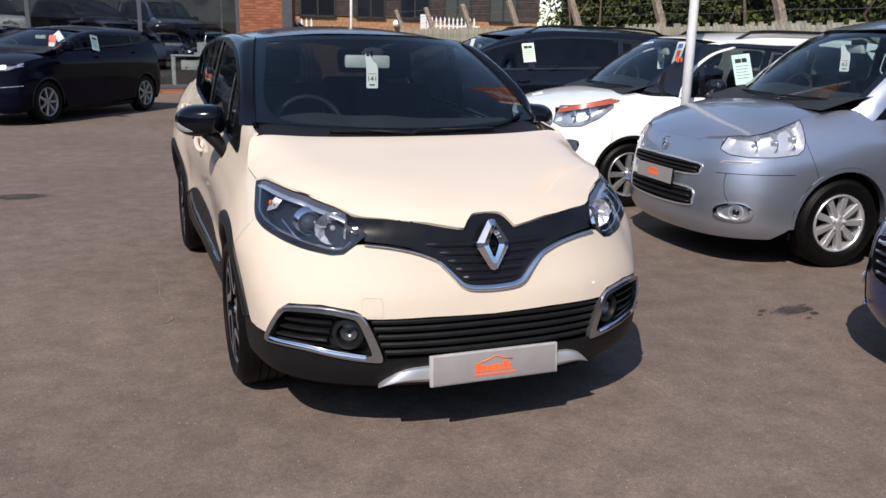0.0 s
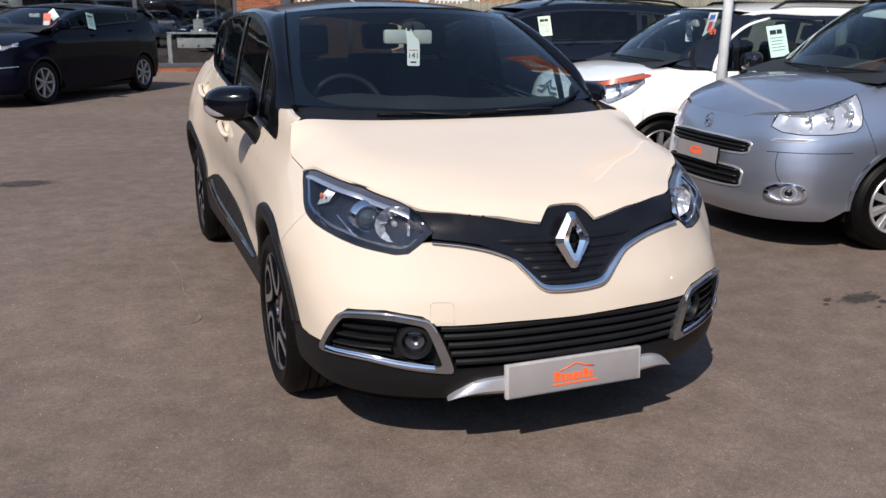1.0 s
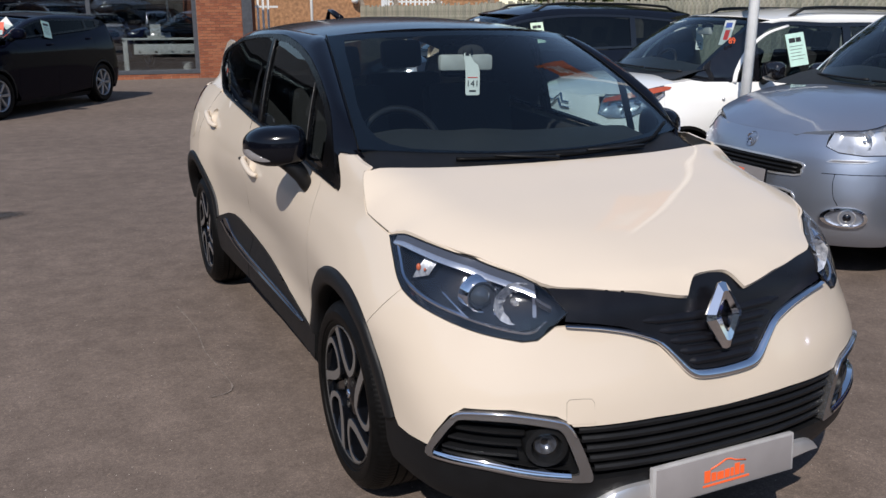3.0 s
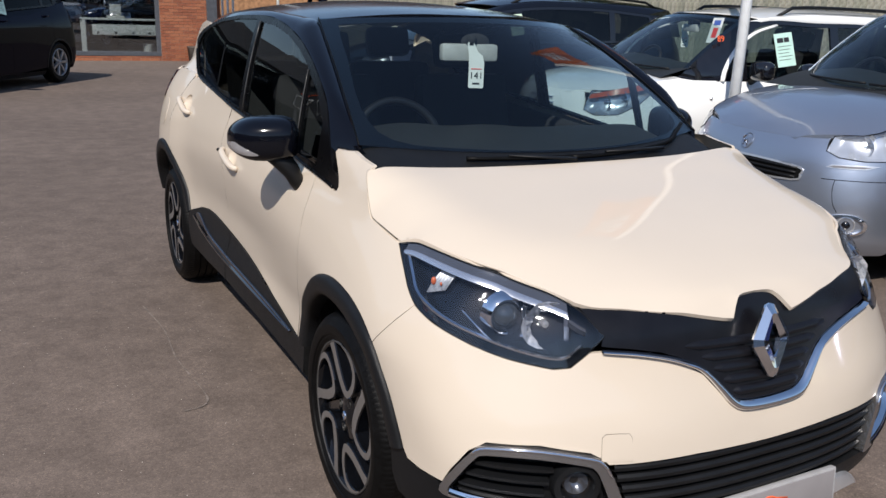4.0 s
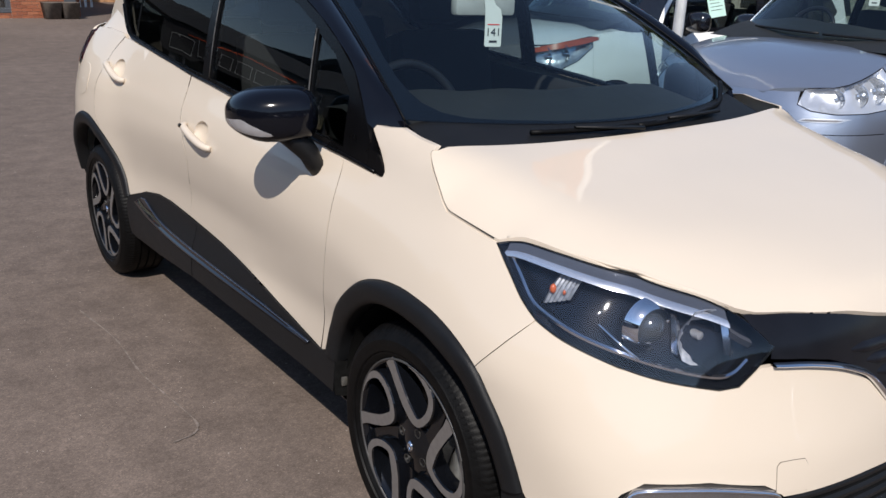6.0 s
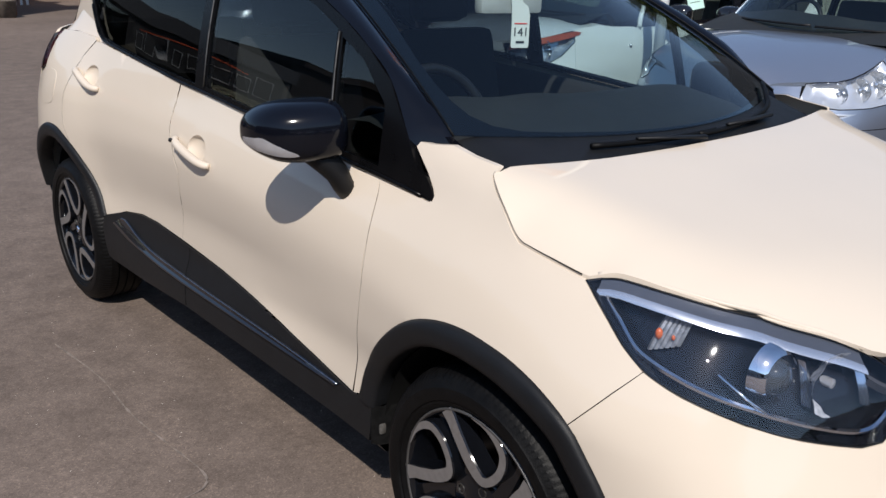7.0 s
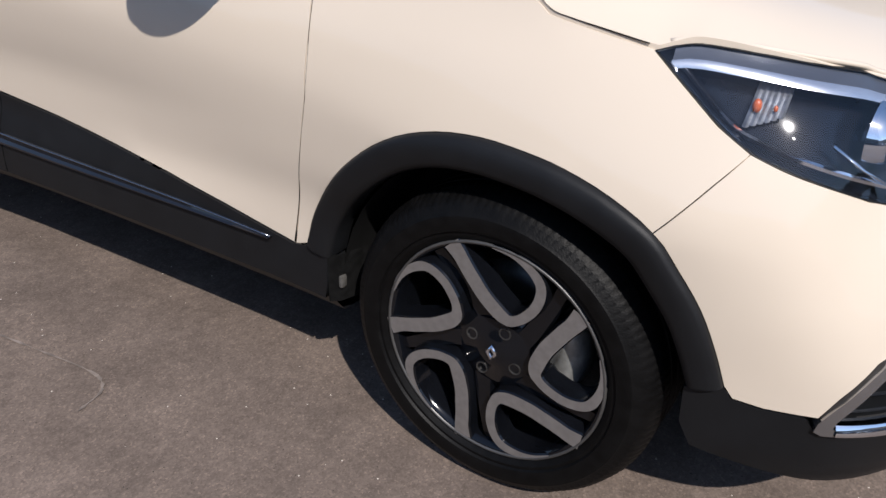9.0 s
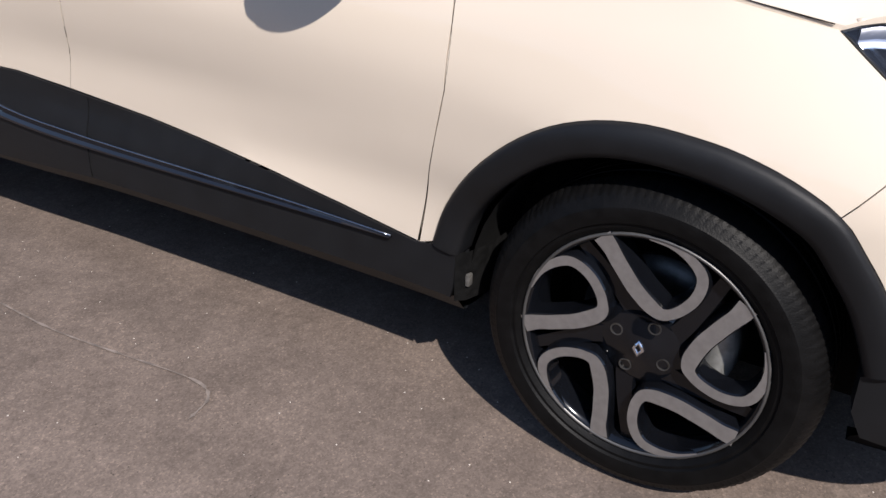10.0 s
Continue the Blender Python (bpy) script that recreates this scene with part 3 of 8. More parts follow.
def loop_wheel(parent, turn):
    """Two-tone alloy: five machined loops on gloss black, built for the -x side, its middle at the origin and its face at x = 0."""
    w = new("wheel")
    w.parent = parent
    tyre(w, .329, .205, .228, .006)
    bm = bmesh.new()
    lathe(bm, [(.240, .016), (.239, .004), (.234, .001), (.227, .004), (.222, .02), (.213, .06), (.211, .15), (.215, .19)], 72)
    part("rim", bm, WHEEL_BLACK, w, "gloss black alloy rim")
    bm = bmesh.new()
    lathe(bm, [(.2375, .003), (.2365, -.001), (.2325, -.001), (.2310, .003)], 72)
    part("rim_edge", bm, RIM_EDGE, w, "machined rim edge")
    bm = bmesh.new()
    lathe(bm, [(.001, .010), (.030, .010), (.034, .013), (.066, .016), (.084, .024), (.096, .034), (.104, .06)], 48)
    part("hub", bm, WHEEL_BLACK, w, "gloss black wheel hub")
    for k in range(5):
        c = radians(turn + 72 * k)

        def polar(r, deg):
            a = c + radians(deg)
            return -r * math.cos(a), r * math.sin(a)
        loop = smooth_line([polar(.233, 19.5), polar(.208, 17), polar(.180, 14.5), polar(.155, 11), polar(.131, 6), polar(.112, -2), polar(.099, -13), polar(.097, -24), polar(.108, -31), polar(.128, -35),
                            polar(.160, -36), polar(.190, -33.5), polar(.211, -29), polar(.224, -21), polar(.2315, -12), polar(.2335, -2)], 4)
        n = len(loop)
        widths = [.031 - .011 * min(1, max(0, (i - n * .38) / 9)) - .014 * max(0, (i - n + 12) / 12) + .006 * max(0, 1 - i / 5) for i in range(n)]
        bm = bmesh.new()
        band(bm, loop, widths, 0.0, .045)
        bmesh.ops.recalc_face_normals(bm, faces=bm.faces)
        for f in bm.faces:
            f.material_index = 0 if abs(f.normal.x) > .9 and f.calc_center_median().x < .002 else 1
        part("spoke", bm, (MACHINED, WHEEL_BLACK), w, "machined loop-shaped spoke with black flanks", sharp=25)
        # black web behind each loop, with its pocket
        bm = bmesh.new()
        web = smooth_line([polar(.232, 33), polar(.17, 29), polar(.10, 20), polar(.06, 10)], 5)
        band(bm, web, [.022 + .016 * i / (len(web) - 1) for i in range(len(web))], .020, .05)
        bmesh.ops.recalc_face_normals(bm, faces=bm.faces)
        part("spoke_web", bm, WHEEL_BLACK, w)
    for k in range(4):
        a = radians(turn + 61 + 90 * k)
        bm = bmesh.new()
        m = Matrix.Translation((0, -.053 * math.cos(a), .053 * math.sin(a)))
        lathe(bm, [(.013, .018), (.0125, .013), (.010, .0135), (.009, .026)], 18, m=m)
        lathe(bm, [(.001, .016), (.0065, .016), (.0075, .02), (.0075, .028)], 6, m=m)
        part("wheel_bolt", bm, STEEL, w)
    bm = bmesh.new()
    ring = [(.0, .019), (.0125, .0), (.0, -.019), (-.0125, .0)]
    rows = []
    for sc, x in ((1.0, .010), (.95, .004), (.55, .004), (.5, .010)):
        rows.append([(x, y * sc, z * sc) for y, z in ring])
    loft(bm, rows, closed=True)
    part("hub_emblem", bm, CHROME, w, "small chrome diamond emblem")
    bm = bmesh.new()
    lathe(bm, [(.15, .105), (.15, .118), (.06, .118), (.06, .105)], 48, closed=True)
    part("brake_disc", bm, STEEL, w, "steel brake disc")
    bm = bmesh.new()
    loft(bm, [[(x, -r * math.cos(a), r * math.sin(a)) for r, x in ((.160, .060), (.165, .14), (.10, .14), (.105, .060))] for a in np.radians(np.linspace(-32, 28, 9))], closed=True, caps=True)
    part("brake_caliper", bm, CALIPER, w, "bare metal brake caliper")
    return w


def spoke_wheel(parent, r, width, rim_r, count, material, hub=.06, tilt=0.0, fork=False):
    """A plain alloy with straight tapered spokes, built as loop_wheel is."""
    w = new("wheel")
    w.parent = parent
    tyre(w, r, width, rim_r, .012)
    bm = bmesh.new()
    lathe(bm, [(rim_r + .006, .016), (rim_r + .004, 0), (rim_r - .008, .002), (rim_r - .016, .03), (rim_r - .03, .14)], 60)
    part("rim", bm, material, w)
    bm = bmesh.new()
    lathe(bm, [(.001, .004), (hub * .55, .004), (hub * .6, .010), (hub, .014), (hub + .012, .05)], 40)
    part("hub", bm, material, w)
    for k in range(count):
        a = 2 * math.pi * k / count
        for off in ((-.10, .10) if fork else (0,)):
            bm = bmesh.new()
            end = a + off
            line = [(-q * math.cos(a + (end - a) * u + tilt * u), q * math.sin(a + (end - a) * u + tilt * u)) for u, q in zip(np.linspace(0, 1, 8), np.linspace(hub * .8, rim_r - .004, 8))]
            band(bm, line, np.linspace(.030, .042 if not fork else .026, 8), .008, .04)
            bmesh.ops.recalc_face_normals(bm, faces=bm.faces)
            part("spoke", bm, material, w, sharp=25)
    for k in range(5):
        a = 2 * math.pi * (k + .3) / 5
        bm = bmesh.new()
        lathe(bm, [(.001, -.004), (.008, -.004), (.009, .002), (.014, .004), (.014, .02)], 8, m=Matrix.Translation((0, hub * .78 * math.cos(a), hub * .78 * math.sin(a))))
        part("wheel_nut", bm, material, w)
    bm = bmesh.new()
    lathe(bm, [(rim_r - .03, .13), (.02, .13)], 40)
    part("brake_drum", bm, DARK_VOID, w)
    return w


def put_wheels(car, first, places):
    """Sets copies of a wheel at (x, y, z); wheels of the +x side are turned round."""
    kids = (first, *first.children_recursive)
    for i, (x, y, z) in enumerate(places):
        if i:
            made = {}
            for o in kids:
                made[o] = o.copy()
                scene.collection.objects.link(made[o])
                made[o].parent = made.get(o.parent, car)
        top = made[first] if i else first
        top.parent = car
        top.matrix_local = pose(x, y, z, 0, 0, 0 if x < 0 else 180)


# ---------------------------------------------------------------- the cream car
car = thing("cream_car", "cream compact SUV with gloss black roof, parked on asphalt", "car", at=pose(0, 0, .011))
ARCH_F = on_y([(.462, .407), (.435, .495), (.373, .587), (.295, .663), (.214, .715), (.131, .743), (.043, .753), (-.043, .748), (-.115, .737), (-.197, .713)]) + \
    [(1.217, .675), (1.170, .621), (1.126, .560), (1.093, .493), (1.067, .426)]
ARCH_F = [tuple(p) for p in smooth_line(ARCH_F, 3)]
ARCH_R = on_y([(2.262, .455), (2.30, .530), (2.36, .610), (2.425, .665), (2.50, .715), (2.60, .760), (2.69, .775), (2.79, .765), (2.89, .720), (2.97, .650), (3.03, .560), (3.06, .440)])
ARCH_R = [tuple(p) for p in smooth_line(ARCH_R, 3)]
CLAD = on_y([(.495, .397), (.61, .416), (.70, .431), (.88, .457), (1.08, .480), (1.3, .503), (1.59, .524), (1.8, .540), (1.93, .538), (2.08, .515), (2.275, .458)])
FOG = [(.92, .376), (.886, .440), (.840, .502), (.802, .528), (.669, .535), (.545, .519), (.510, .502), (.485, .463), (.451, .384), (.438, .336), (.465, .328), (.586, .342), (.730, .365), (.853, .370)]
HL_LOW = [(1.290, .922), (1.226, .879), (1.162, .835), (1.104, .805), (1.05, .788), (1.0, .774), (.895, .742), (.769, .725), (.643, .712), (.595, .717), (.553, .747), (.502, .789)]
HL_TOP = [(.535, .821), (.570, .845), (.646, .868), (.795, .891), (.9, .904), (1.028, .919), (1.144, .931), (1.22, .936)]
VEE = [(.512, .754), (.419, .745), (.331, .728), (.261, .705), (.22, .684), (.175, .639), (.142, .602), (.106, .581), (.05, .574), (0, .572)]
SHUT_1 = on_y([(.499, .398), (.473, .556), (.432, .738), (.430, .862), (.443, .951), (.465, .988)])
SHUT_2 = [(3.098, 1.073), (3.10, .936), (3.05, .854), (3.02, .786), (3.05, .635), (3.08, .526)]
G = .0011


def shrink(poly, d):
    """An outline drawn in by d, to leave the gap between panels."""
    p = np.asarray(poly, float)
    area = np.sum(p[:, 0] * np.roll(p[:, 1], -1) - np.roll(p[:, 0], -1) * p[:, 1])
    t = np.roll(p, -1, 0) - np.roll(p, 1, 0)
    t /= np.maximum(np.hypot(*t.T), 1e-9)[:, None]
    n = np.stack([-t[:, 1], t[:, 0]], 1) * (1 if area > 0 else -1)
    return p + n * d


def body_panel(name, poly, material, label="", step=.035, out=0.0, flange=.014, holes=(), gap=G, mirror=True, parent=None):
    """A panel on the right flank and its twin on the left one."""
    for q in ((poly, flip(poly)[::-1]) if mirror else (poly,)):
        hs = holes if q is poly else [flip(h) for h in holes]
        part(name, region(shrink(q, gap), BODY, step, hs, flange, out=out), material, parent or car, label)


bumper = [(0, .487), (.25, .494), (.45, .492), (.497, .493), (.512, .507), (.545, .524), (.669, .540), (.802, .533), (.845, .505), (.892, .44), (.915, .398), (.942, .398), (1.0, .397),
          (1.05, .404), *ARCH_F[::-1][:13], (1.146, .759), *HL_LOW[3:10], (.545, .752), *[(s, z) for s, z in VEE]]
part("front_bumper", region(shrink(both(bumper), G), BODY, .03), CREAM, car, "cream front bumper")
wing = [*ARCH_F[:31][::-1], (1.985, .397), *SHUT_1[1:], (1.94, .984), (1.785, .9730), (1.757, .9705), (1.7450, .9745), (1.7440, .986), (1.754, .999), (1.775, 1.020), (1.79, 1.034), (1.863, 1.091), (1.802, 1.092), (1.74, 1.099), (1.672, 1.087), (1.642, 1.084), (1.600, 1.080), (1.588, 1.077), (1.593, 1.059),
        (1.570, 1.035), (1.528, 1.004), (1.49, .968), (1.466, .951), (1.43, .944), (1.36, .932), *HL_LOW[:4], (1.146, .759)]
body_panel("front_wing", wing, CREAM, "cream front wing", .03)
belt_y = [(.465, .988), (.586, .996), (.86, 1.02), (1.139, 1.040), (1.4, 1.06), (1.601, 1.073)]
door_f = [*SHUT_1, *on_y(belt_y[1:]), *SHUT_2[1:], *CLAD[:6][::-1]]
def bowl_rim(y0, y1, z0, z1, k=1.0, n=24):
    yc, zc = (y0 + y1) / 2 - .02, (z0 + z1) / 2 + .012
    return [(BODY.s_at_y(yc + .062 * k * math.cos(a)), zc + .044 * k * math.sin(a)) for a in np.linspace(0, 2 * math.pi, n, endpoint=False)]


HANDLES = ((1.285, 1.535, .857, .904), (2.262, 2.490, .973, 1.027))
body_panel("front_door", door_f, CREAM, "cream front door", holes=[bowl_rim(*HANDLES[0])])
door_r = [*SHUT_2[::-1], *on_y([(1.8, 1.092), (2.05, 1.115), (2.318, 1.138), (2.41, 1.144)]), (3.97, 1.08), (4.05, .95), (4.06, .82), (4.01, .724), *ARCH_R[:13][::-1], *CLAD[7:][::-1][1:]]
body_panel("rear_door", door_r, CREAM, "cream rear door", holes=[bowl_rim(*HANDLES[1])])
quarter = [(4.01, .724), (4.06, .82), (4.05, .95), (3.97, 1.08), (3.905, 1.146), (3.93, 1.158), (4.15, 1.166), (4.34, 1.160), (4.37, 1.11), (4.36, 1.0), (4.44, .96), (4.52, .9), (4.53, .46), *ARCH_R[::-1][:21]]
body_panel("rear_quarter", quarter, CREAM, "cream rear quarter panel")
rear = [(5.414, .42), (5.414, 1.16), (4.75, 1.17), (4.52, 1.14), (4.50, .97), (4.535, .9), (4.535, .44)]
tail = np.array(rear)
for poly in (tail, flip(tail)[::-1]):
    part("tailgate", region(poly, BODY, .07), CREAM, car)
lamp = [(4.38, 1.0), (4.40, 1.10), (4.39, 1.15), (4.50, 1.13), (4.49, .97)]
body_panel("tail_lamp", lamp, RED_LENS, "dark red tail lamp", .05, out=.004)
low_rear = [(4.535, .24), (5.414, .24), (5.414, .42), (4.535, .44)]
for poly in (low_rear, flip(low_rear)[::-1]):
    part("rear_valance", region(poly, BODY, .08), BLACK_PLASTIC, car)
# fuel flap: a fine groove
flap = smooth_line([(BODY.s_at_y(2.70), .87), (BODY.s_at_y(2.68), .93), (BODY.s_at_y(2.70), .99), (BODY.s_at_y(2.78), 1.0), (BODY.s_at_y(2.85), .97), (BODY.s_at_y(2.86), .9), (BODY.s_at_y(2.8), .855)], 5, True)
part("fuel_flap", region(flap, BODY, .03, out=.0015, flange=.004), CREAM, car)
cap = smooth_line([(.516, .560), (.508, .568), (.475, .5685), (.445, .567), (.438, .556), (.437, .50), (.517, .503)], 1, True)
part("towing_cap", region(cap, BODY, .02, out=.0012, flange=.003), CREAM, car, "small square towing eye cover")

bm = bmesh.new()
tube(bm, [BODY(u, v, -.0006) for u, v in cap], .0007, 5, closed=True)
part("towing_cap_gap", bm, DARK_VOID, car)
# dark shadow gaps between the panels
for sgn in (1, -1):
    for seam_line in (SHUT_1, SHUT_2, [(4.01, .724), (4.06, .82), (4.05, .95), (3.97, 1.08), (3.905, 1.146)]):
        bm = bmesh.new()
        tube(bm, [BODY(sgn * u, v, .0010) for u, v in smooth_line(seam_line, 6)], .0012, 5)
        part("panel_gap", bm, DARK_VOID, car)

# black cladding
inner_f = [(1.49 + (s - 1.49) * .86, .318 + (z - .318) * .855) for s, z in ARCH_F]
inner_r = [(4.165 + (s - 4.165) * .87, .318 + (z - .318) * .87) for s, z in ARCH_R]
for outer_arc, inner_arc in ((ARCH_F, inner_f), (ARCH_R, inner_r)):
    for sgn in (1, -1):
        bm = bmesh.new()
        rows = []
        for (ua, va), (ub, vb) in zip(smooth_line(outer_arc, 2), smooth_line(inner_arc, 2)):
            rows.append([BODY(sgn * (ua + (ub - ua) * k), va + (vb - va) * k, d) for k, d in ((0, .004), (.01, -.003), (.06, -.009), (.16, -.013), (.4, -.015), (.75, -.013), (.93, -.008), (1, .002), (1, .05))])
        loft(bm, rows)
        bmesh.ops.recalc_face_normals(bm, faces=bm.faces)
        part("wheel_arch_trim", bm, BLACK_PLASTIC, car, "textured black wheel arch trim", sharp=60)
sill = [(1.893, .393), (1.957, .405), (1.99, .398), *CLAD[1:], (3.79, .40), (3.775, .275), (3.72, .268), (3.4, .274), (3.0, .300), (2.5, .304), (2.06, .300), (1.93, .294), (1.902, .291), (1.894, .33)]
body_panel("sill_cladding", sill, BLACK_PLASTIC, "textured black sill cladding", .03, out=.006, flange=.06, gap=.001)
strip_top = smooth_line([(.56, .396), (.8, .404), (1.1, .408), (1.4, .411), (1.6, .416), (1.78, .424), (1.92, .442), (2.02, .470), (2.07, .483), (2.11, .480)], 5)
strip_low = smooth_line([(.56, .393), (.8, .390), (1.1, .388), (1.4, .387), (1.6, .388), (1.78, .395), (1.92, .406), (2.02, .416), (2.10, .432), (2.17, .448)], 5)
for sgn in (1, -1):
    bm = bmesh.new()
    rows = []
    for (ya, za), (yb, zb) in zip(strip_top, strip_low):
        rows.append([BODY(sgn * BODY.s_at_y(y), z, d) for y, z, d in ((ya, za + .003, -.004), (ya, za, -.011), (ya * .5 + yb * .5, za * .6 + zb * .4, -.013), (ya * .3 + yb * .7, za * .3 + zb * .7, -.018), (yb, zb + .003, -.018), (yb, zb - .002, -.006))])
    loft(bm, rows, caps=True)
    bmesh.ops.recalc_face_normals(bm, faces=bm.faces)
    part("door_trim_strip", bm, GLOSS_BLACK, car, "glossy black spear-shaped strip on the door cladding", sharp=15)
    bm = bmesh.new()
    tube(bm, [BODY(sgn * BODY.s_at_y(y), z + .001, -.011) for y, z in strip_top], .0024, 6)
    part("chrome_strip", bm, DARK_CHROME, car, "dark chrome line on the door")
    # underside of the sill, in its own shade
    bm = bmesh.new()
    edge = smooth_line([(1.902, .291), (2.06, .300), (2.5, .304), (3.0, .300), (3.4, .274), (3.72, .268), (3.775, .275)], 5)
    loft(bm, [[BODY(sgn * u, v + .001, .002), BODY(sgn * u, v - .004, .012), BODY(sgn * u, v - .06, .045), BODY(sgn * u, .225, .10), BODY(sgn * u, .21, .25)] for u, v in edge])
    bmesh.ops.recalc_face_normals(bm, faces=bm.faces)
    part("sill_underside", bm, BLACK_PLASTIC, car)
    # splash liner between the sill and the front wheel, with its clip
    bm = bmesh.new()
    loft(bm, [[(-sgn * x, y, z) for x, y in ((.862, .404), (.845, .385), (.79, .365), (.70, .36), (.60, .37))] for z in (.285, .31, .34, .37, .40)])
    bmesh.ops.recalc_face_normals(bm, faces=bm.faces)
    part("splash_liner", bm, LINER, car, "dull grey-black plastic splash liner")
    bm = bmesh.new()
    box(bm, (-.009, -.006, -.014), (.009, .004, .014), Matrix.Translation((-sgn * .842, .382, .335)), .004)
    part("liner_clip", bm, plain("dusty_clip", (.07, .066, .06), .8, vary=.3, scale=60), car, "dusty grey clip")
    bm = bmesh.new()
    cut = BODY.s_at_y(1.52)
    tube(bm, [BODY(sgn * cut, z, -.0062) for z in np.linspace(.305, .515, 10)], .0013, 5)
    part("panel_gap", bm, DARK_VOID, car)
valance = [(0, .214), (.3, .214), (.5, .218), (.7, .228), (.88, .244), (1.0, .262), (1.10, .280), (1.125, .33), (1.128, .405), (1.066, .422), (1.05, .401), (1.0, .394), (.935, .394), (.915, .37), (.853, .364), (.73, .359),
           (.586, .336), (.465, .322), (.432, .330), (.3, .333), (0, .333)]
bm = bmesh.new()
rows = []
for u in np.linspace(-1.09, 1.09, 45):
    a, b, c = BODY(u, .27, .02), BODY(u, .30, .075 + .03 * abs(u) ** 3), BODY(u, .30, .16)
    rows.append([a, (b[0], b[1], .200), (b[0] * .995, b[1] + .006, .185), (c[0], c[1], .186)])
loft(bm, rows)
bmesh.ops.recalc_face_normals(bm, faces=bm.faces)
part("bumper_lip", bm, DARK_VOID, car, "thin black lip under the bumper")
part("front_valance", region(both(valance), BODY, .035, flange=.05), BLACK_PLASTIC, car, "textured black lower bumper")

# grilles
upper = [(0, .592), (.06, .594), (.115, .600), (.158, .628), (.196, .664), (.235, .703), (.275, .724), (.34, .744), (.42, .757), (.512, .766), (.506, .789), (.538, .822), (.560, .842), (.5, .846), (.4, .838),
         (.3, .828), (.2, .820), (.128, .814), (.105, .824), (.075, .846), (.05, .856), (0, .860)]
part("upper_grille", region(both(upper), lambda u, v, d: BODY(u, v, d + .004), .025, flange=.03), GRILLE_BLACK, car, "gloss black upper grille panel")
for z, reach in ((.622, .125), (.652, .155), (.682, .185), (.712, .22), (.742, .275)):
    bm = bmesh.new()
    rows = []
    for u in np.linspace(-reach, reach, 41):
        w = min(1, 5 * (1 - abs(u) / reach))
        rows.append([BODY(u, z + .012 * abs(u) / .4 + h * (.3 + .7 * w), .006 + (d - .006) * w) for h, d in ((.013, .005), (.009, -.003), (.0, -.006), (-.007, -.003), (-.010, .005))])
    loft(bm, rows)
    bmesh.ops.recalc_face_normals(bm, faces=bm.faces)
    part("grille_bar", bm, GRILLE_BLACK, car)
vee_w = [.007, .008, .010, .013, .016, .020, .024, .026, .026, .026]
line = np.array(VEE)
t = np.gradient(line, axis=0)
t /= np.hypot(*t.T)[:, None]
upper_edge = line + np.stack([t[:, 1], -t[:, 0]], 1) * -np.array(vee_w)[:, None] * [1, 1]
if upper_edge[-1, 1] < line[-1, 1]:
    upper_edge = line - (upper_edge - line)
upper_edge[-1, 0] = 0
low_v = smooth_line(line, 3)
high_v = smooth_line(upper_edge, 3)
rows = []
for (ua, va), (ub, vb) in [*zip(low_v, high_v), *[((-p[0], p[1]), (-q[0], q[1])) for p, q in list(zip(low_v, high_v))[::-1][1:]]]:
    rows.append([BODY(ua + (ub - ua) * k, va + (vb - va) * k, d) for k, d in ((0, .006), (.02, -.006), (.2, -.013), (.5, -.015), (.8, -.010), (.98, -.003), (1, .006))])
bm = bmesh.new()
loft(bm, rows)
bmesh.ops.recalc_face_normals(bm, faces=bm.faces)
part("grille_chrome", bm, CHROME, car, "chrome strip under the grille", sharp=60)
# diamond emblem: a bevelled ring
bm = bmesh.new()
tilt = Matrix.Translation((0, -.814, .747)) @ Matrix.Rotation(radians(-13), 4, "X")
outer = [(0, .097), (.014, .093), (.064, .010), (.064, -.010), (.014, -.093), (0, -.097), (-.014, -.093), (-.064, -.010), (-.064, .010), (-.014, .093)]
rows = []
for sc, sz, yy in ((1.0, 1.0, .010), (1.0, 1.0, .004), (.64, .74, -.010), (.32, .48, -.006), (.28, .44, .008)):
    rows.append([(x * sc, yy, z * sz) for x, z in outer])
loft(bm, rows, closed=True)
bmesh.ops.recalc_face_normals(bm, faces=bm.faces)
bmesh.ops.transform(bm, matrix=tilt, verts=bm.verts)
part("grille_emblem", bm, CHROME, car, "large chrome diamond-shaped ring on the grille", sharp=15)
mesh_back = [(0, .325), (.3, .325), (.44, .325), (.46, .385), (.49, .46), (.505, .50), (.25, .50), (0, .495)]
part("lower_grille", region(both(mesh_back), lambda u, v, d: BODY(u, v, d + .045), .06, flange=0), DARK_VOID, car, "black lower grille")
for z, reach in ((.358, .43), (.388, .445), (.418, .455), (.448, .47), (.476, .48)):
    bm = bmesh.new()
    rows = []
    for s in np.linspace(-reach, reach, 25):
        rows.append([BODY(s, z + h, d) for h, d in ((.011, .03), (.011, .010), (.005, .004), (-.005, .006), (-.010, .02), (-.010, .04))])
    loft(bm, rows)
    bmesh.ops.recalc_face_normals(bm, faces=bm.faces)
    part("grille_slat", bm, BLACK_PLASTIC, car)
skid_top = smooth_line([(.25, .306), (.33, .300), (.385, .282), (.425, .255), (.452, .229)], 5)
skid_low = smooth_line([(.25, .243), (.33, .247), (.385, .243), (.425, .233), (.455, .222)], 5)
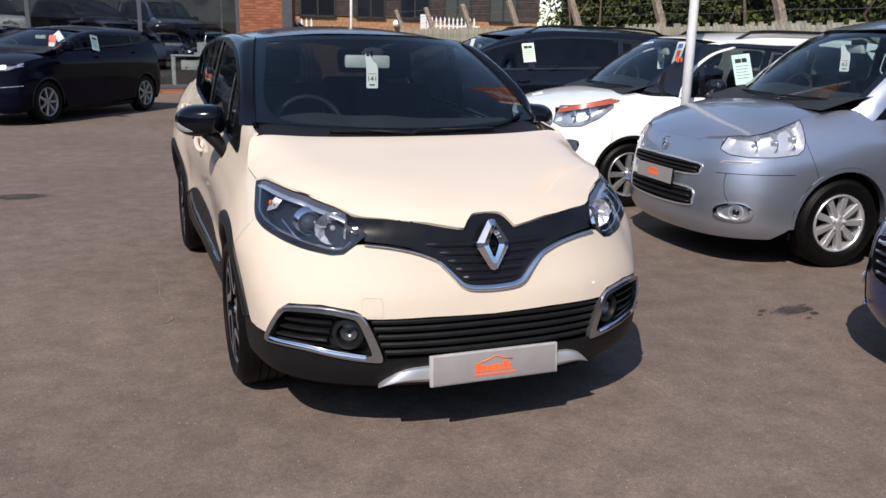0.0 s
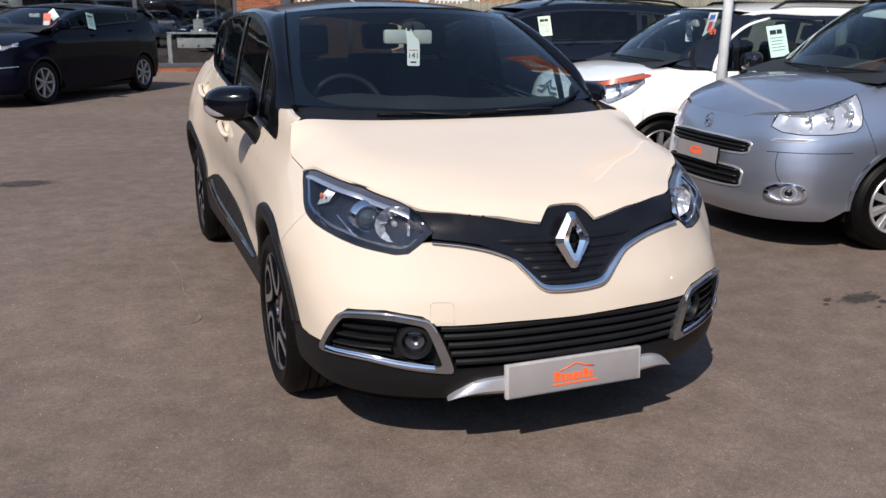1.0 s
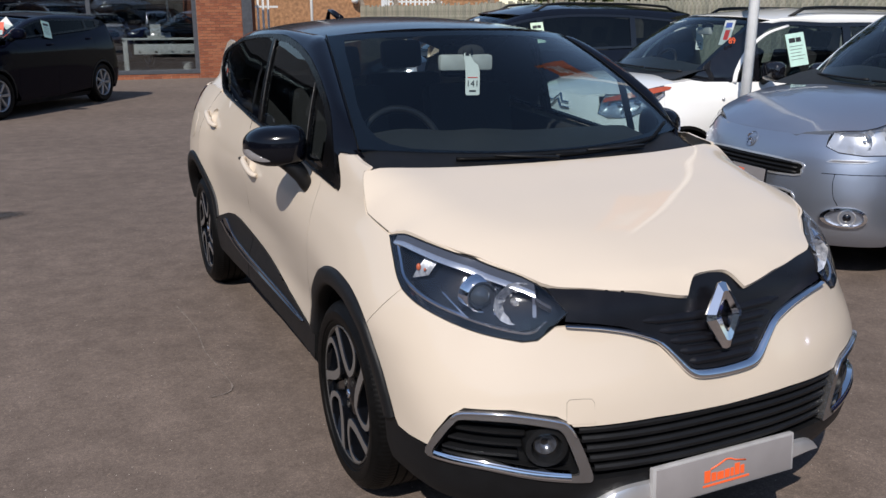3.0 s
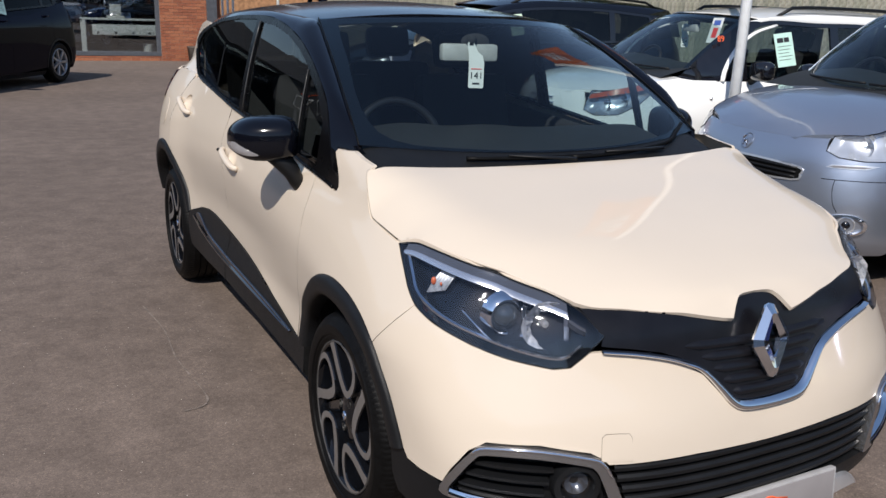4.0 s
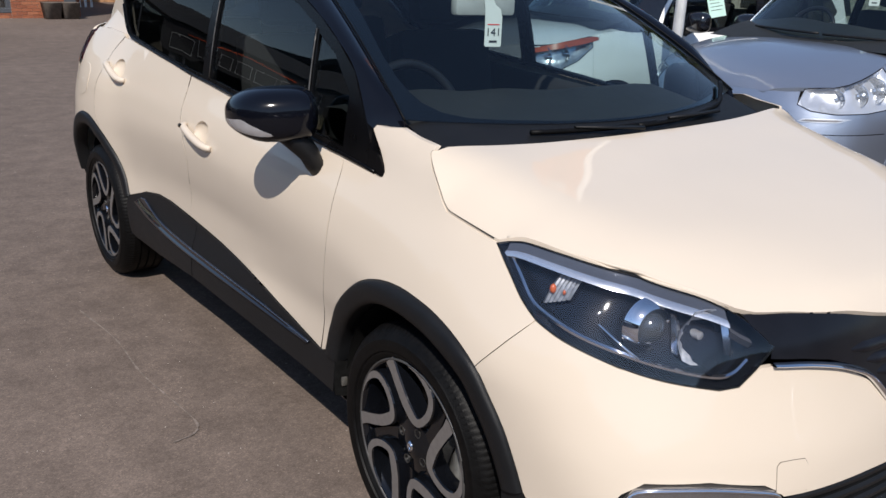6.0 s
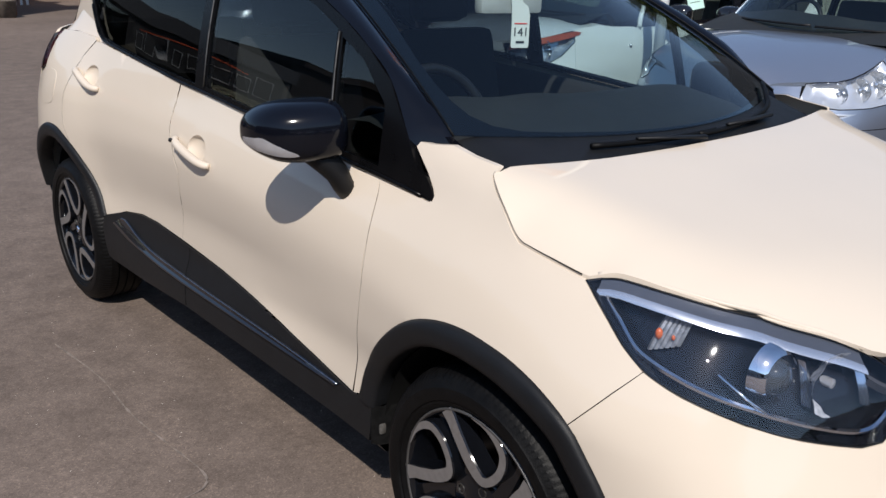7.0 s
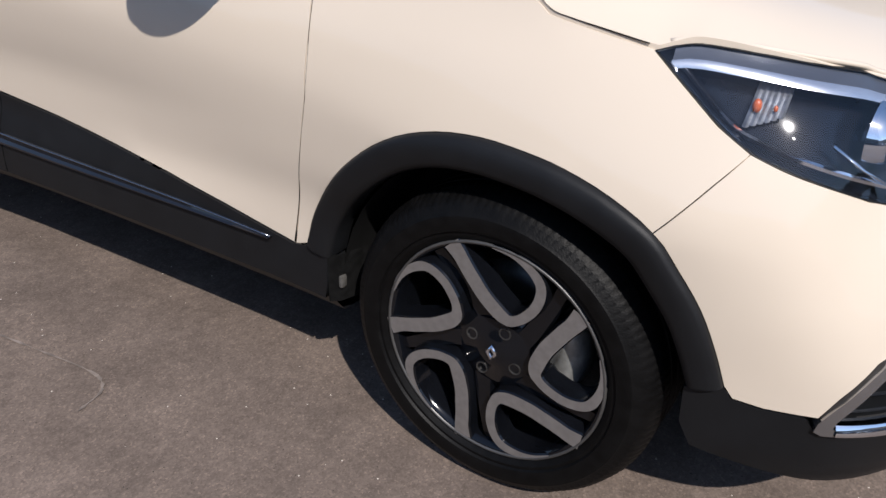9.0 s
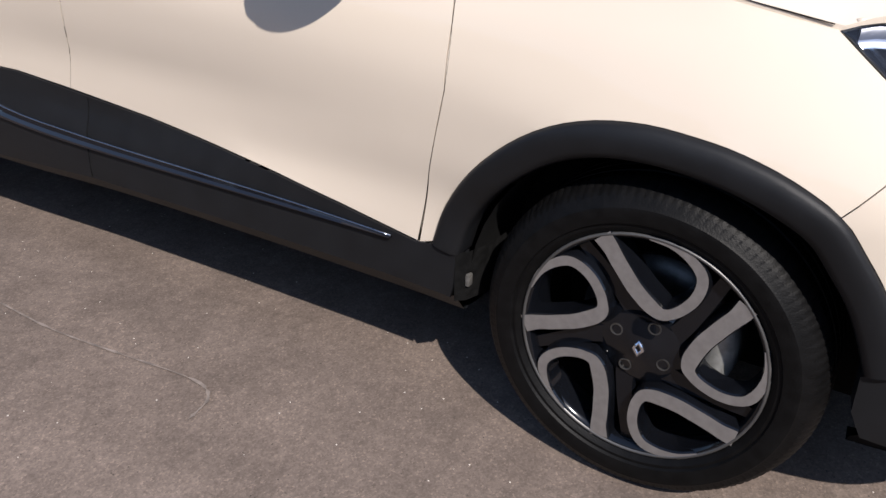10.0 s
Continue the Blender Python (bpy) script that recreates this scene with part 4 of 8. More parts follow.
for sgn in (1, -1):
    bm = bmesh.new()
    rows = []
    for (ua, va), (ub, vb) in zip(skid_top, skid_low):
        rows.append([BODY(sgn * u, v, d) for u, v, d in ((ua, va, .004), (ua, va - .004, -.014), (ua * .6 + ub * .4, va * .6 + vb * .4, -.026), (ua * .25 + ub * .75, va * .25 + vb * .75, -.034), (ub, vb, -.028), (ub, vb - .004, .01))])
    loft(bm, rows, caps=True)
    bmesh.ops.recalc_face_normals(bm, faces=bm.faces)
    part("skid_trim", bm, SATIN_SILVER, car, "satin silver skid trim beside the plate")

# fog lamp nests
fog_in = [(.893, .385), (.862, .44), (.828, .488), (.797, .506), (.669, .511), (.56, .497), (.532, .485), (.514, .455), (.487, .39), (.478, .358), (.50, .352), (.60, .366), (.73, .385), (.84, .387)]
for sgn in (1, -1):
    f_out, f_in = [(sgn * s, z) for s, z in FOG], [(sgn * s, z) for s, z in fog_in]
    part("fog_lamp_bezel", region(smooth_line(f_out, 3, True), BODY, .018, [smooth_line(f_in, 3, True)], .03, out=.008), plain("dull_silver", (.36, .36, .37), .16, metal=.9, vary=.05), car, "satin and chrome fog lamp surround")
    bm = bmesh.new()
    low = smooth_line([(sgn * s, z) for s, z in ((.888, .381), (.84, .381), (.73, .378), (.60, .359), (.50, .346))], 5)
    rows = [[BODY(s, z + h, d) for h, d in ((.012, .012), (.010, -.004), (.0, -.012), (-.008, -.012), (-.010, .0))] for s, z in low]
    loft(bm, rows)
    bmesh.ops.recalc_face_normals(bm, faces=bm.faces)
    part("fog_lamp_chrome", bm, CHROME, car, "bright chrome blade under the fog lamp")
    bm = bmesh.new()
    top = smooth_line([(sgn * s, z) for s, z in ((.835, .503), (.80, .523), (.669, .530), (.545, .514), (.512, .498), (.492, .468))], 4)
    tube(bm, [BODY(s, z, -.010) for s, z in top], .004, 6)
    part("fog_lamp_chrome_line", bm, CHROME, car)
    part("fog_lamp_nest", region(f_in, lambda u, v, d: BODY(u, v, d + .05), .04, flange=-.05), BLACK_PLASTIC, car, "black fog lamp nest")
    for z, a, b in ((.468, .63, .83), (.435, .64, .855), (.402, .65, .875)):
        bm = bmesh.new()
        rows = [[BODY(sgn * s, z + h, d) for h, d in ((.006, .05), (.005, .016), (-.004, .018), (-.006, .05))] for s in np.linspace(a, b, 10)]
        loft(bm, rows)
        bmesh.ops.recalc_face_normals(bm, faces=bm.faces)
        part("fog_lamp_slat", bm, BLACK_PLASTIC, car)
    c = Vector(BODY(sgn * .568, .430, .03))
    turn = Vector(BODY(sgn * .568, .430, 0)) - Vector(BODY(sgn * .568, .430, .1))
    q = Matrix.Translation(c) @ turn.to_track_quat("X", "Z").to_matrix().to_4x4()
    fl = new("fog_lamp")
    fl.parent = car
    fl["label"] = "round fog lamp in a black ring"
    bm = bmesh.new()
    lathe(bm, [(.066, -.01), (.058, .018), (.044, .020), (.040, .008), (.036, -.02), (.002, -.03)], 32, m=q)
    part("lamp_bowl", bm, BLACK_PLASTIC, fl)
    bm = bmesh.new()
    lathe(bm, [(.030, .0), (.022, -.012), (.012, -.02), (.001, -.022)], 28, m=q)
    part("reflector", bm, plain("fog_reflector", (.16, .17, .19), .22, metal=.8), fl)
    bm = bmesh.new()
    lathe(bm, [(.040, .008), (.03, .013), (.001, .016)], 28, m=q)
    part("lens", bm, LENS, fl)

# plate and its holder
plate = new("number_plate")
plate.parent = car
plate["label"] = "grey dealer plate with orange print"
plate.matrix_local = Matrix.Translation((0, -.872, .2875)) @ Matrix.Rotation(radians(-5), 4, "X")
bm = bmesh.new()
box(bm, (-.266, -.006, -.060), (.266, .012, .060), bevel=.004)
part("plate_holder", bm, plain("plate_edge", (.36, .355, .355), .35), plate)
bm = bmesh.new()
box(bm, (-.255, -.009, -.0545), (.255, -.005, .0545), bevel=.001)
part("plate_face", bm, PLATE_GREY, plate, "plain grey plate face")
bm = bmesh.new()
x = -.085
for w, h in ((.026, .036), (.022, .026), (.028, .024), (.022, .026), (.016, .026), (.022, .036), (.018, .026)):
    box(bm, (x, -.0105, -.022), (x + w - .004, -.0088, -.022 + h))
    x += w
box(bm, (-.09, -.0105, -.036), (.085, -.0088, -.030))
part("plate_lettering", bm, ORANGE, plate)
bm = bmesh.new()
tube(bm, [(-.062, -.0095, .016), (-.03, -.0095, .026), (-.005, -.0095, .036), (.012, -.0095, .034), (.03, -.0095, .026), (.07, -.0095, .018)], .0024, 6)
part("plate_roof_shape", bm, ORANGE, plate)

# head lamps
BROW_GREY = plain("brow_grey", (.13, .135, .15), .14, metal=.6, vary=.05)
BROW_SATIN = plain("brow_satin", (.72, .73, .76), .22, metal=.85, vary=.04)
LAMP_DARK = plain("lamp_dark_plastic", (.007, .008, .011), .07, vary=.2, spec=.35)
INDICATOR = plain("indicator_glass", (.50, .11, .035), .3, coat=.5)
MIRROR_BOWL = plain("reflector_bowl", (.62, .64, .68), .24, metal=.45, vary=.25, scale=90)
INDICATOR_BOWL = plain("indicator_bowl", (.30, .31, .33), .42, metal=.75, vary=.25, scale=90)
hl = np.concatenate([smooth_line(HL_LOW[:9], 4), smooth_line(HL_LOW[9:11], 2), smooth_line([HL_LOW[11], *HL_TOP, (1.262, .931)], 4)])
for sgn in (1, -1):
    o = hl * [sgn, 1]
    head = new("headlight")
    head.parent = car
    head["label"] = "clear headlight with dark inside and chrome edges"
    poly = shrink(o, .0015)
    part("housing", region(shrink(o, .004), lambda u, v, d: BODY(u, v, d + .058), .03, flange=-.056), LAMP_DARK, head, "black lamp housing")
    part("lens", region(poly, BODY, .02, flange=.004, out=.0005), LENS, head, "clear lamp lens")
    part("bezel", region(poly, BODY, .02, [shrink(o, .0027)], .010, out=.001), BLACK_PLASTIC, head)
    bm = bmesh.new()
    over = smooth_line([HL_LOW[11], *HL_TOP, (1.262, .931)], 4)
    top = [(sgn * a, float(np.interp(a, *zip(*over))) - .017) for a in np.linspace(.60, 1.26, 27)]
    loft(bm, [[BODY(s, z + h, d) for h, d in ((.0155, .005), (.009, .008), (.000, .011), (-.006, .010))] for s, z in top])
    bmesh.ops.recalc_face_normals(bm, faces=bm.faces)
    part("brow_strip", bm, BROW_GREY, head, "smoked grey strip over the chrome brow")
    bm = bmesh.new()
    loft(bm, [[BODY(s, z + h, d) for h, d in ((-.005, .010), (-.010, .007), (-.017, .010), (-.022, .034))] for s, z in top])
    bmesh.ops.recalc_face_normals(bm, faces=bm.faces)
    part("chrome_brow", bm, BROW_SATIN, head, "long chrome brow inside the lamp")
    bm = bmesh.new()
    lo = smooth_line([(sgn * s, z) for s, z in ((1.245, .905), (1.19, .866), (1.14, .832), (1.09, .815), (1.02, .797), (.90, .765), (.78, .748), (.66, .733), (.605, .736), (.566, .762))], 5)
    loft(bm, [[BODY(s, z + h, d) for h, d in ((.004, .016), (.002, .010), (-.003, .012))] for s, z in lo])
    bmesh.ops.recalc_face_normals(bm, faces=bm.faces)
    part("chrome_line", bm, CHROME, head)
    bm = bmesh.new()
    tube(bm, [BODY(sgn * s, z, d) for s, z, d in ((.975, .812, .03), (.90, .775, .022), (.84, .756, .014))], .0035, 6)
    part("chrome_tick", bm, CHROME, head)
    for s, z, r, name in ((.81, .806, .043, "projector"), (.665, .797, .058, "main_beam")):
        c = Vector(BODY(sgn * s, z, .045))
        ax = Vector((0.12 * -sgn, -1, .05)).normalized()
        q = Matrix.Translation(c) @ ax.to_track_quat("X", "Z").to_matrix().to_4x4()
        if name == "projector":
            bm = bmesh.new()
            lathe(bm, [(r + .020, -.016), (r + .013, -.002), (r + .007, .008), (r + .002, .012), (r - .004, .008), (r - .009, -.004), (r * .5, -.03)], 40, m=q)
            part("lamp_barrel", bm, CHROME, head, "chrome projector barrel")
        else:
            # a bowl of plain facets, each tilted its own way
            bm = bmesh.new()
            rings = []
            for kk, (rr, xx) in enumerate(((r + .004, .004), (r * .80, -.010), (r * .5, -.026), (r * .2, -.036))):
                rings.append([q @ Vector((xx + .004 * math.sin(2.3 * j + kk), 1.12 * rr * math.cos(j * math.pi / 8), rr * math.sin(j * math.pi / 8))) for j in range(16)])
            loft(bm, rings, closed=True)
            bmesh.ops.recalc_face_normals(bm, faces=bm.faces)
            part("reflector", bm, MIRROR_BOWL, head, "faceted chrome reflector bowl", smooth=False)
        bm = bmesh.new()
        if name == "projector":
            lathe(bm, [(r - .008, -.002), (r - .011, .010), (r - .02, .020), (r * .25, .026), (.001, .027)], 32, m=q)
            part("projector_lens", bm, plain("projector_glass", (.05, .06, .07), .03, coat=1.0, metal=.35), head, "round projector lens")
        else:
            lathe(bm, [(.001, .0), (.009, -.002), (.010, -.035)], 16, m=q)
            part("bulb", bm, SATIN_SILVER, head)
    for a in (.735, .595):
        bm = bmesh.new()
        loft(bm, [[BODY(sgn * (a + w), z, .03 + abs(w)) for w in (-.012, 0, .012)] for z in (.765, .79, .815, .835)])
        bmesh.ops.recalc_face_normals(bm, faces=bm.faces)
        part("reflector_facet", bm, BRIGHT_TRIM, head)
    bm = bmesh.new()
    for k in range(6):
        a = 1.124 - .011 * k
        loft(bm, [[BODY(sgn * (a + e - .016 * g), .826 + .074 * g + .003 * k * (1 - g), .034 + dd + .012 * abs(g - .5)) for e, dd in ((.0055, .004), (.0, .0), (-.0055, .004))] for g in np.linspace(0, 1, 7)])
    bmesh.ops.recalc_face_normals(bm, faces=bm.faces)
    part("indicator_reflector", bm, INDICATOR_BOWL, head, "fluted silver indicator reflector")
    for a, b, rad in ((1.112, .858, .0105), (1.080, .856, .005)):
        bm = bmesh.new()
        bmesh.ops.create_icosphere(bm, subdivisions=2, radius=rad, matrix=Matrix.Translation(BODY(sgn * a, b, .031)) @ Matrix.Diagonal((.7, .7, 1.1, 1)))
        part("indicator_bulb", bm, INDICATOR, head, "dull red-orange indicator bulb")
    bm = bmesh.new()
    loft(bm, [[BODY(sgn * s, z + h, d) for h, d in ((.010, .02), (.004, .014), (-.010, .03))] for s, z in ((.55, .79), (.575, .80), (.60, .812))])
    bmesh.ops.recalc_face_normals(bm, faces=bm.faces)
    part("corner_reflector", bm, plain("smoked_reflector", (.10, .10, .11), .15, metal=.5), head)

# bonnet
front_edge = [(0, -.733), (.05, -.736), (.075, -.748), (.105, -.772), (.13, -.768), (.2, -.752), (.3, -.722), (.4, -.685), (.47, -.658), (.502, -.634)]
lamp_curve = smooth_line([HL_LOW[11], *HL_TOP, (1.262, .931), (1.290, .922)], 4)
lamp_edge = [(-p[0] - .0005, p[1] + .0005) for p in [BODY(s, z) for s, z in lamp_curve if .62 < s < 1.288]]
shut_edge = [(.789, -.12), (.793, -.06), (.793, -.026), (.780, .036), (.766, .08), (.754, .100), (.740, .103), (.735, .100)]
rear_edge = [(.70, .105), (.6, .090), (.5, .079), (.4, .068), (.3, .062), (.15, .056), (0, .055)]
half = [*smooth_line(front_edge[:4], 4), *smooth_line(front_edge[4:], 3), *lamp_edge, *smooth_line(shut_edge, 3), *smooth_line(rear_edge, 3)]
bonnet_outline = np.concatenate([np.array(half), (np.array(half)[::-1] * [-1, 1])[1:-1]])
part("bonnet", region(bonnet_outline, bonnet_skin, .03, flange=.010), CREAM, car, "cream bonnet")

# the rolled edge of the bonnet over each lamp
for sgn in (1, -1):
    bm = bmesh.new()
    tube(bm, [BODY(sgn * s, z + .0045, .0015) for s, z in lamp_curve if .58 < s < 1.27], .0048, 8)
    part("bonnet_edge", bm, CREAM, car)
shut_line = [(.784, -.19), *shut_edge]
for sgn in (1, -1):
    bm = bmesh.new()
    line = []
    for x, y in smooth_line(shut_line, 5):
        p = bonnet_skin(x, y)
        line.append(Vector((-sgn * (x + .001), y, p.z + .0012)))
    tube(bm, line, [max(.0003, .0012 - .008 * max(0, p.y + .12)) for p in line], 6)
    part("bonnet_seal", bm, RUBBER, car, "thin dark gap beside the bonnet")

# cowl, windscreen, wipers
bm = bmesh.new()
rows = []
for x in np.linspace(-.714, .714, 41):
    y0 = .05 + .13 * abs(x) ** 2.5
    p1 = CABIN.screen(max(-1, min(1, x / .715)), .035) - Vector((0, 0, .4 * max(0, abs(x) - .66)))
    z0 = 1.052 + .012 * x * x - .35 * max(0, abs(x) - .66)
    rows.append([(x, y0 - .05, z0 - .03), (x, y0 + .012, z0 - .008), (p1.x * 1.0, (y0 + p1.y) / 2 + .01, (z0 + p1.z) / 2 - .006), p1 + Vector((0, .005, -.004)), p1 + Vector((0, .05, -.06))])
loft(bm, rows)
bmesh.ops.recalc_face_normals(bm, faces=bm.faces)
part("cowl", bm, BLACK_PLASTIC, car, "black plastic cowl below the windscreen")
sc_out = [(-1, .03), (1, .03), (1, .5), (1, .985), (0, .985), (-1, .985), (-1, .5)]
sc_in = smooth_line([(-.84, .075), (-.5, .048), (0, .042), (.5, .048), (.84, .075), (.935, .19), (.92, .6), (.90, .88), (.8, .93), (0, .94), (-.8, .93), (-.90, .88), (-.92, .6), (-.935, .25)], 3, True)
part("windscreen", region(sc_out, CABIN.screen, .08, flange=0), SCREEN_GLASS, car, "tinted windscreen").visible_shadow = False
part("windscreen_border", region(sc_out, lambda u, v, d: CABIN.screen(u, v, d + .004), .06, [sc_in], flange=0), plain("black_frit", (.003, .003, .004), .12), car, "black border of the windscreen")


def over_cowl(x, v, d):
    return CABIN.screen(x / (.715 - .13 * v), v, d)


# (arm: pivot to tip), (blade): places across the car, heights up the screen
for arm, blade in ((((.40, -.035), (.27, -.022), (.12, -.012)), ((.63, .075), (.55, .035), (.47, .0), (.30, -.012), (.10, -.018), (-.02, -.018))),
                   (((-.02, -.040), (-.12, -.028), (-.26, -.016)), ((.06, -.012), (-.10, -.016), (-.26, -.020), (-.40, -.026)))):
    wiper = new("wiper")
    wiper.parent = car
    wiper["label"] = "black wiper at the foot of the windscreen"
    bm = bmesh.new()
    tube(bm, [over_cowl(x, v, -.024) for x, v in arm], [.011, .009, .007], 8, squash=.6)
    part("arm", bm, BLACK_PLASTIC, wiper)
    bm = bmesh.new()
    tube(bm, [over_cowl(x, v, -.014) for x, v in smooth_line(blade, 4)], .008, 6)
    part("blade", bm, RUBBER, wiper)

# roof, pillars, side glass
roof_low = smooth_line([(-1, 1.06), (-.6, .935), (0, .848), (.6, .935), (1, 1.06)], 6)
part("roof", region(np.concatenate([roof_low, [(1, 2.0), (1, 2.98), (0, 3.02), (-1, 2.98), (-1, 2.0)]]), CABIN.top_skin, .08, flange=.01), BLACK_PAINT, car, "gloss black roof")
bm = bmesh.new()
fin = [(0, 2.62, 1.55), (0, 2.78, 1.585), (0, 2.86, 1.60), (0, 2.90, 1.52)]
tube(bm, fin, [.02, .018, .008, .02], 8)
part("roof_aerial", bm, BLACK_PAINT, car)
DLO_TOP = [(.371, 1.092), (.48, 1.215), (.60, 1.285), (.73, 1.345), (.88, 1.40), (1.05, 1.442), (1.25, 1.472), (1.44, 1.482), (1.8, 1.473), (2.06, 1.452), (2.3, 1.415), (2.46, 1.382), (2.55, 1.352), (2.59, 1.318)]
DLO = [(.285, 1.020), (.264, .999), (.254, .986), (.254, .9755), (.266, .9715), (.295, .9740), *belt_y, (1.8, 1.092), (2.05, 1.115), (2.30, 1.137), (2.37, 1.148), (2.425, 1.172), (2.475, 1.215), (2.535, 1.272), *DLO_TOP[::-1], (.323, 1.03)]
win_f = [(.696, 1.026), (1.139, 1.060), (1.420, 1.082), (1.440, 1.455), (1.25, 1.446), (1.05, 1.416), (.88, 1.372), (.742, 1.318)]
win_q = [(.47, 1.010), (.670, 1.024), (.712, 1.298), (.60, 1.250), (.48, 1.155)]
win_r = [(1.50, 1.084), (1.8, 1.105), (2.05, 1.127), (2.26, 1.146), (2.36, 1.160), (2.445, 1.215), (2.525, 1.292), (2.45, 1.362), (2.3, 1.398), (2.06, 1.436), (1.8, 1.457), (1.51, 1.465)]
for sgn in (-1, 1):
    side = CABIN.side(sgn)
    part("window_surround", region(DLO, lambda u, v, d: side(u, v, d - .022 * max(0, u - 1.8)), .05, [win_f, win_q, win_r], .02, out=.009), WINDOW_BLACK, car, "black window surround")
    for w, mat, nm in ((win_f, SIDE_GLASS, "front_side_window"), (win_q, SIDE_GLASS, "quarter_light"), (win_r, PRIVACY_GLASS, "rear_side_window")):
        part(nm, region(shrink(w, -.004), lambda u, v, d: side(u, v, d - .004 - .022 * max(0, u - 1.8)), .08, flange=0), mat, car).visible_shadow = False
    bm = bmesh.new()
    tube(bm, [side(y, z + .002, -.010 - .022 * max(0, y - 1.8)) for y, z in smooth_line(DLO[5:5 + len(belt_y) + 8], 4)], .0055, 6)
    part("belt_seal", bm, WINDOW_BLACK, car)
    # quarter-light divider, then a pale bar drawn as the sunlit door frame edge
    for y0, z0, y1, z1 in ((.683, 1.028, .728, 1.31), (1.430, 1.082, 1.450, 1.458)):
        bm = bmesh.new()
        tube(bm, [side(y0 + (y1 - y0) * u, z0 + (z1 - z0) * u, -.012) for u in np.linspace(0, 1, 8)], .0026, 6)
        part("window_divider", bm, STEEL, car, "thin bright bar: window divider in front, drawn sunlit frame edge behind")
    # pillar and cant rail between the screen, the roof and the side windows
    low_l = [Vector(side(y, z, -.006)) for y, z in smooth_line(DLO_TOP, 4)]
    n = len(low_l)
    hi_l = []
    for i in range(n):
        u = i / (n - 1)
        if u < .36:
            hi_l.append(CABIN.screen(sgn * 1.0, .02 + .965 * u / .36, -.002))
        else:
            y = 1.06 + (2.9 - 1.06) * (u - .36) / .64
            hi_l.append(CABIN.top_skin(sgn * 1.0, y, -.002))
    bm = bmesh.new()
    rows = []
    for a, b in zip(low_l, hi_l):
        nrm = Vector((sgn * .75, -.15, .65))
        k = min(1, len(rows) / 5)
        rows.append([a - nrm * .02, a, a.lerp(b, .25) + nrm * .012 * k, a.lerp(b, .5) + nrm * .016 * k, a.lerp(b, .75) + nrm * .012 * k, b, b - nrm * .025])
    rows.insert(0, [p + Vector((-sgn * .045, -.06, -.06)) for p in rows[0]])
    loft(bm, rows)
    bmesh.ops.recalc_face_normals(bm, faces=bm.faces)
    part("pillar", bm, BLACK_PAINT, car, "gloss black windscreen pillar and roof rail")
    # seal along the screen
    bm = bmesh.new()
    tube(bm, [CABIN.screen(sgn * .995, v, -.004) for v in np.linspace(.02, .98, 20)], .0028, 6)
    part("screen_seal", bm, RUBBER, car)
    cp = [(2.35, 1.140), (2.425, 1.169), (2.475, 1.212), (2.535, 1.269), (2.60, 1.314), (2.67, 1.338), (2.84, 1.292), (2.90, 1.22), (2.95, 1.14), (2.90, 1.10), (2.45, 1.115)]
    bm = bmesh.new()
    rows = []
    for y in np.linspace(2.34, 2.95, 12):
        low_p = Vector(BODY(-sgn * BODY.s_at_y(y), 1.13, .001))
        top_p = Vector(side(y, float(np.interp(y, [2.34, 2.43, 2.52, 2.8, 2.95], [1.142, 1.17, 1.20, 1.25, 1.17])), .001))
        rows.append([low_p - Vector((0, 0, .02)), low_p, low_p.lerp(top_p, .35) - Vector((sgn * .006, 0, 0)), low_p.lerp(top_p, .7) - Vector((sgn * .006, 0, 0)), top_p, top_p + Vector((-sgn * .01, 0, .02))])
    loft(bm, rows)
    bmesh.ops.recalc_face_normals(bm, faces=bm.faces)
    part("rear_shoulder", bm, CREAM, car, "cream shoulder below the rear pillar")
    part("rear_pillar", region(cp, side, .05, flange=.02), CREAM, car, "cream rear pillar")
    part("rear_pillar_top", region([(2.60, 1.316), (2.55, 1.354), (2.46, 1.385), (2.45, 1.42), (2.6, 1.43), (2.72, 1.41), (2.80, 1.36), (2.84, 1.295), (2.67, 1.341)], side, .05, flange=.02), CREAM, car)
bm = bmesh.new()
rows = []
for u in np.linspace(-1, 1, 15):
    a, b = CABIN.top_skin(u, 2.95, .0), Vector((u * .66, 3.13, 1.15))
    rows.append([a.lerp(b, k / 5) + Vector((0, .05, .03)) * math.sin(k / 5 * math.pi) for k in range(6)])
loft(bm, rows)
part("rear_window", bm, PRIVACY_GLASS, car)

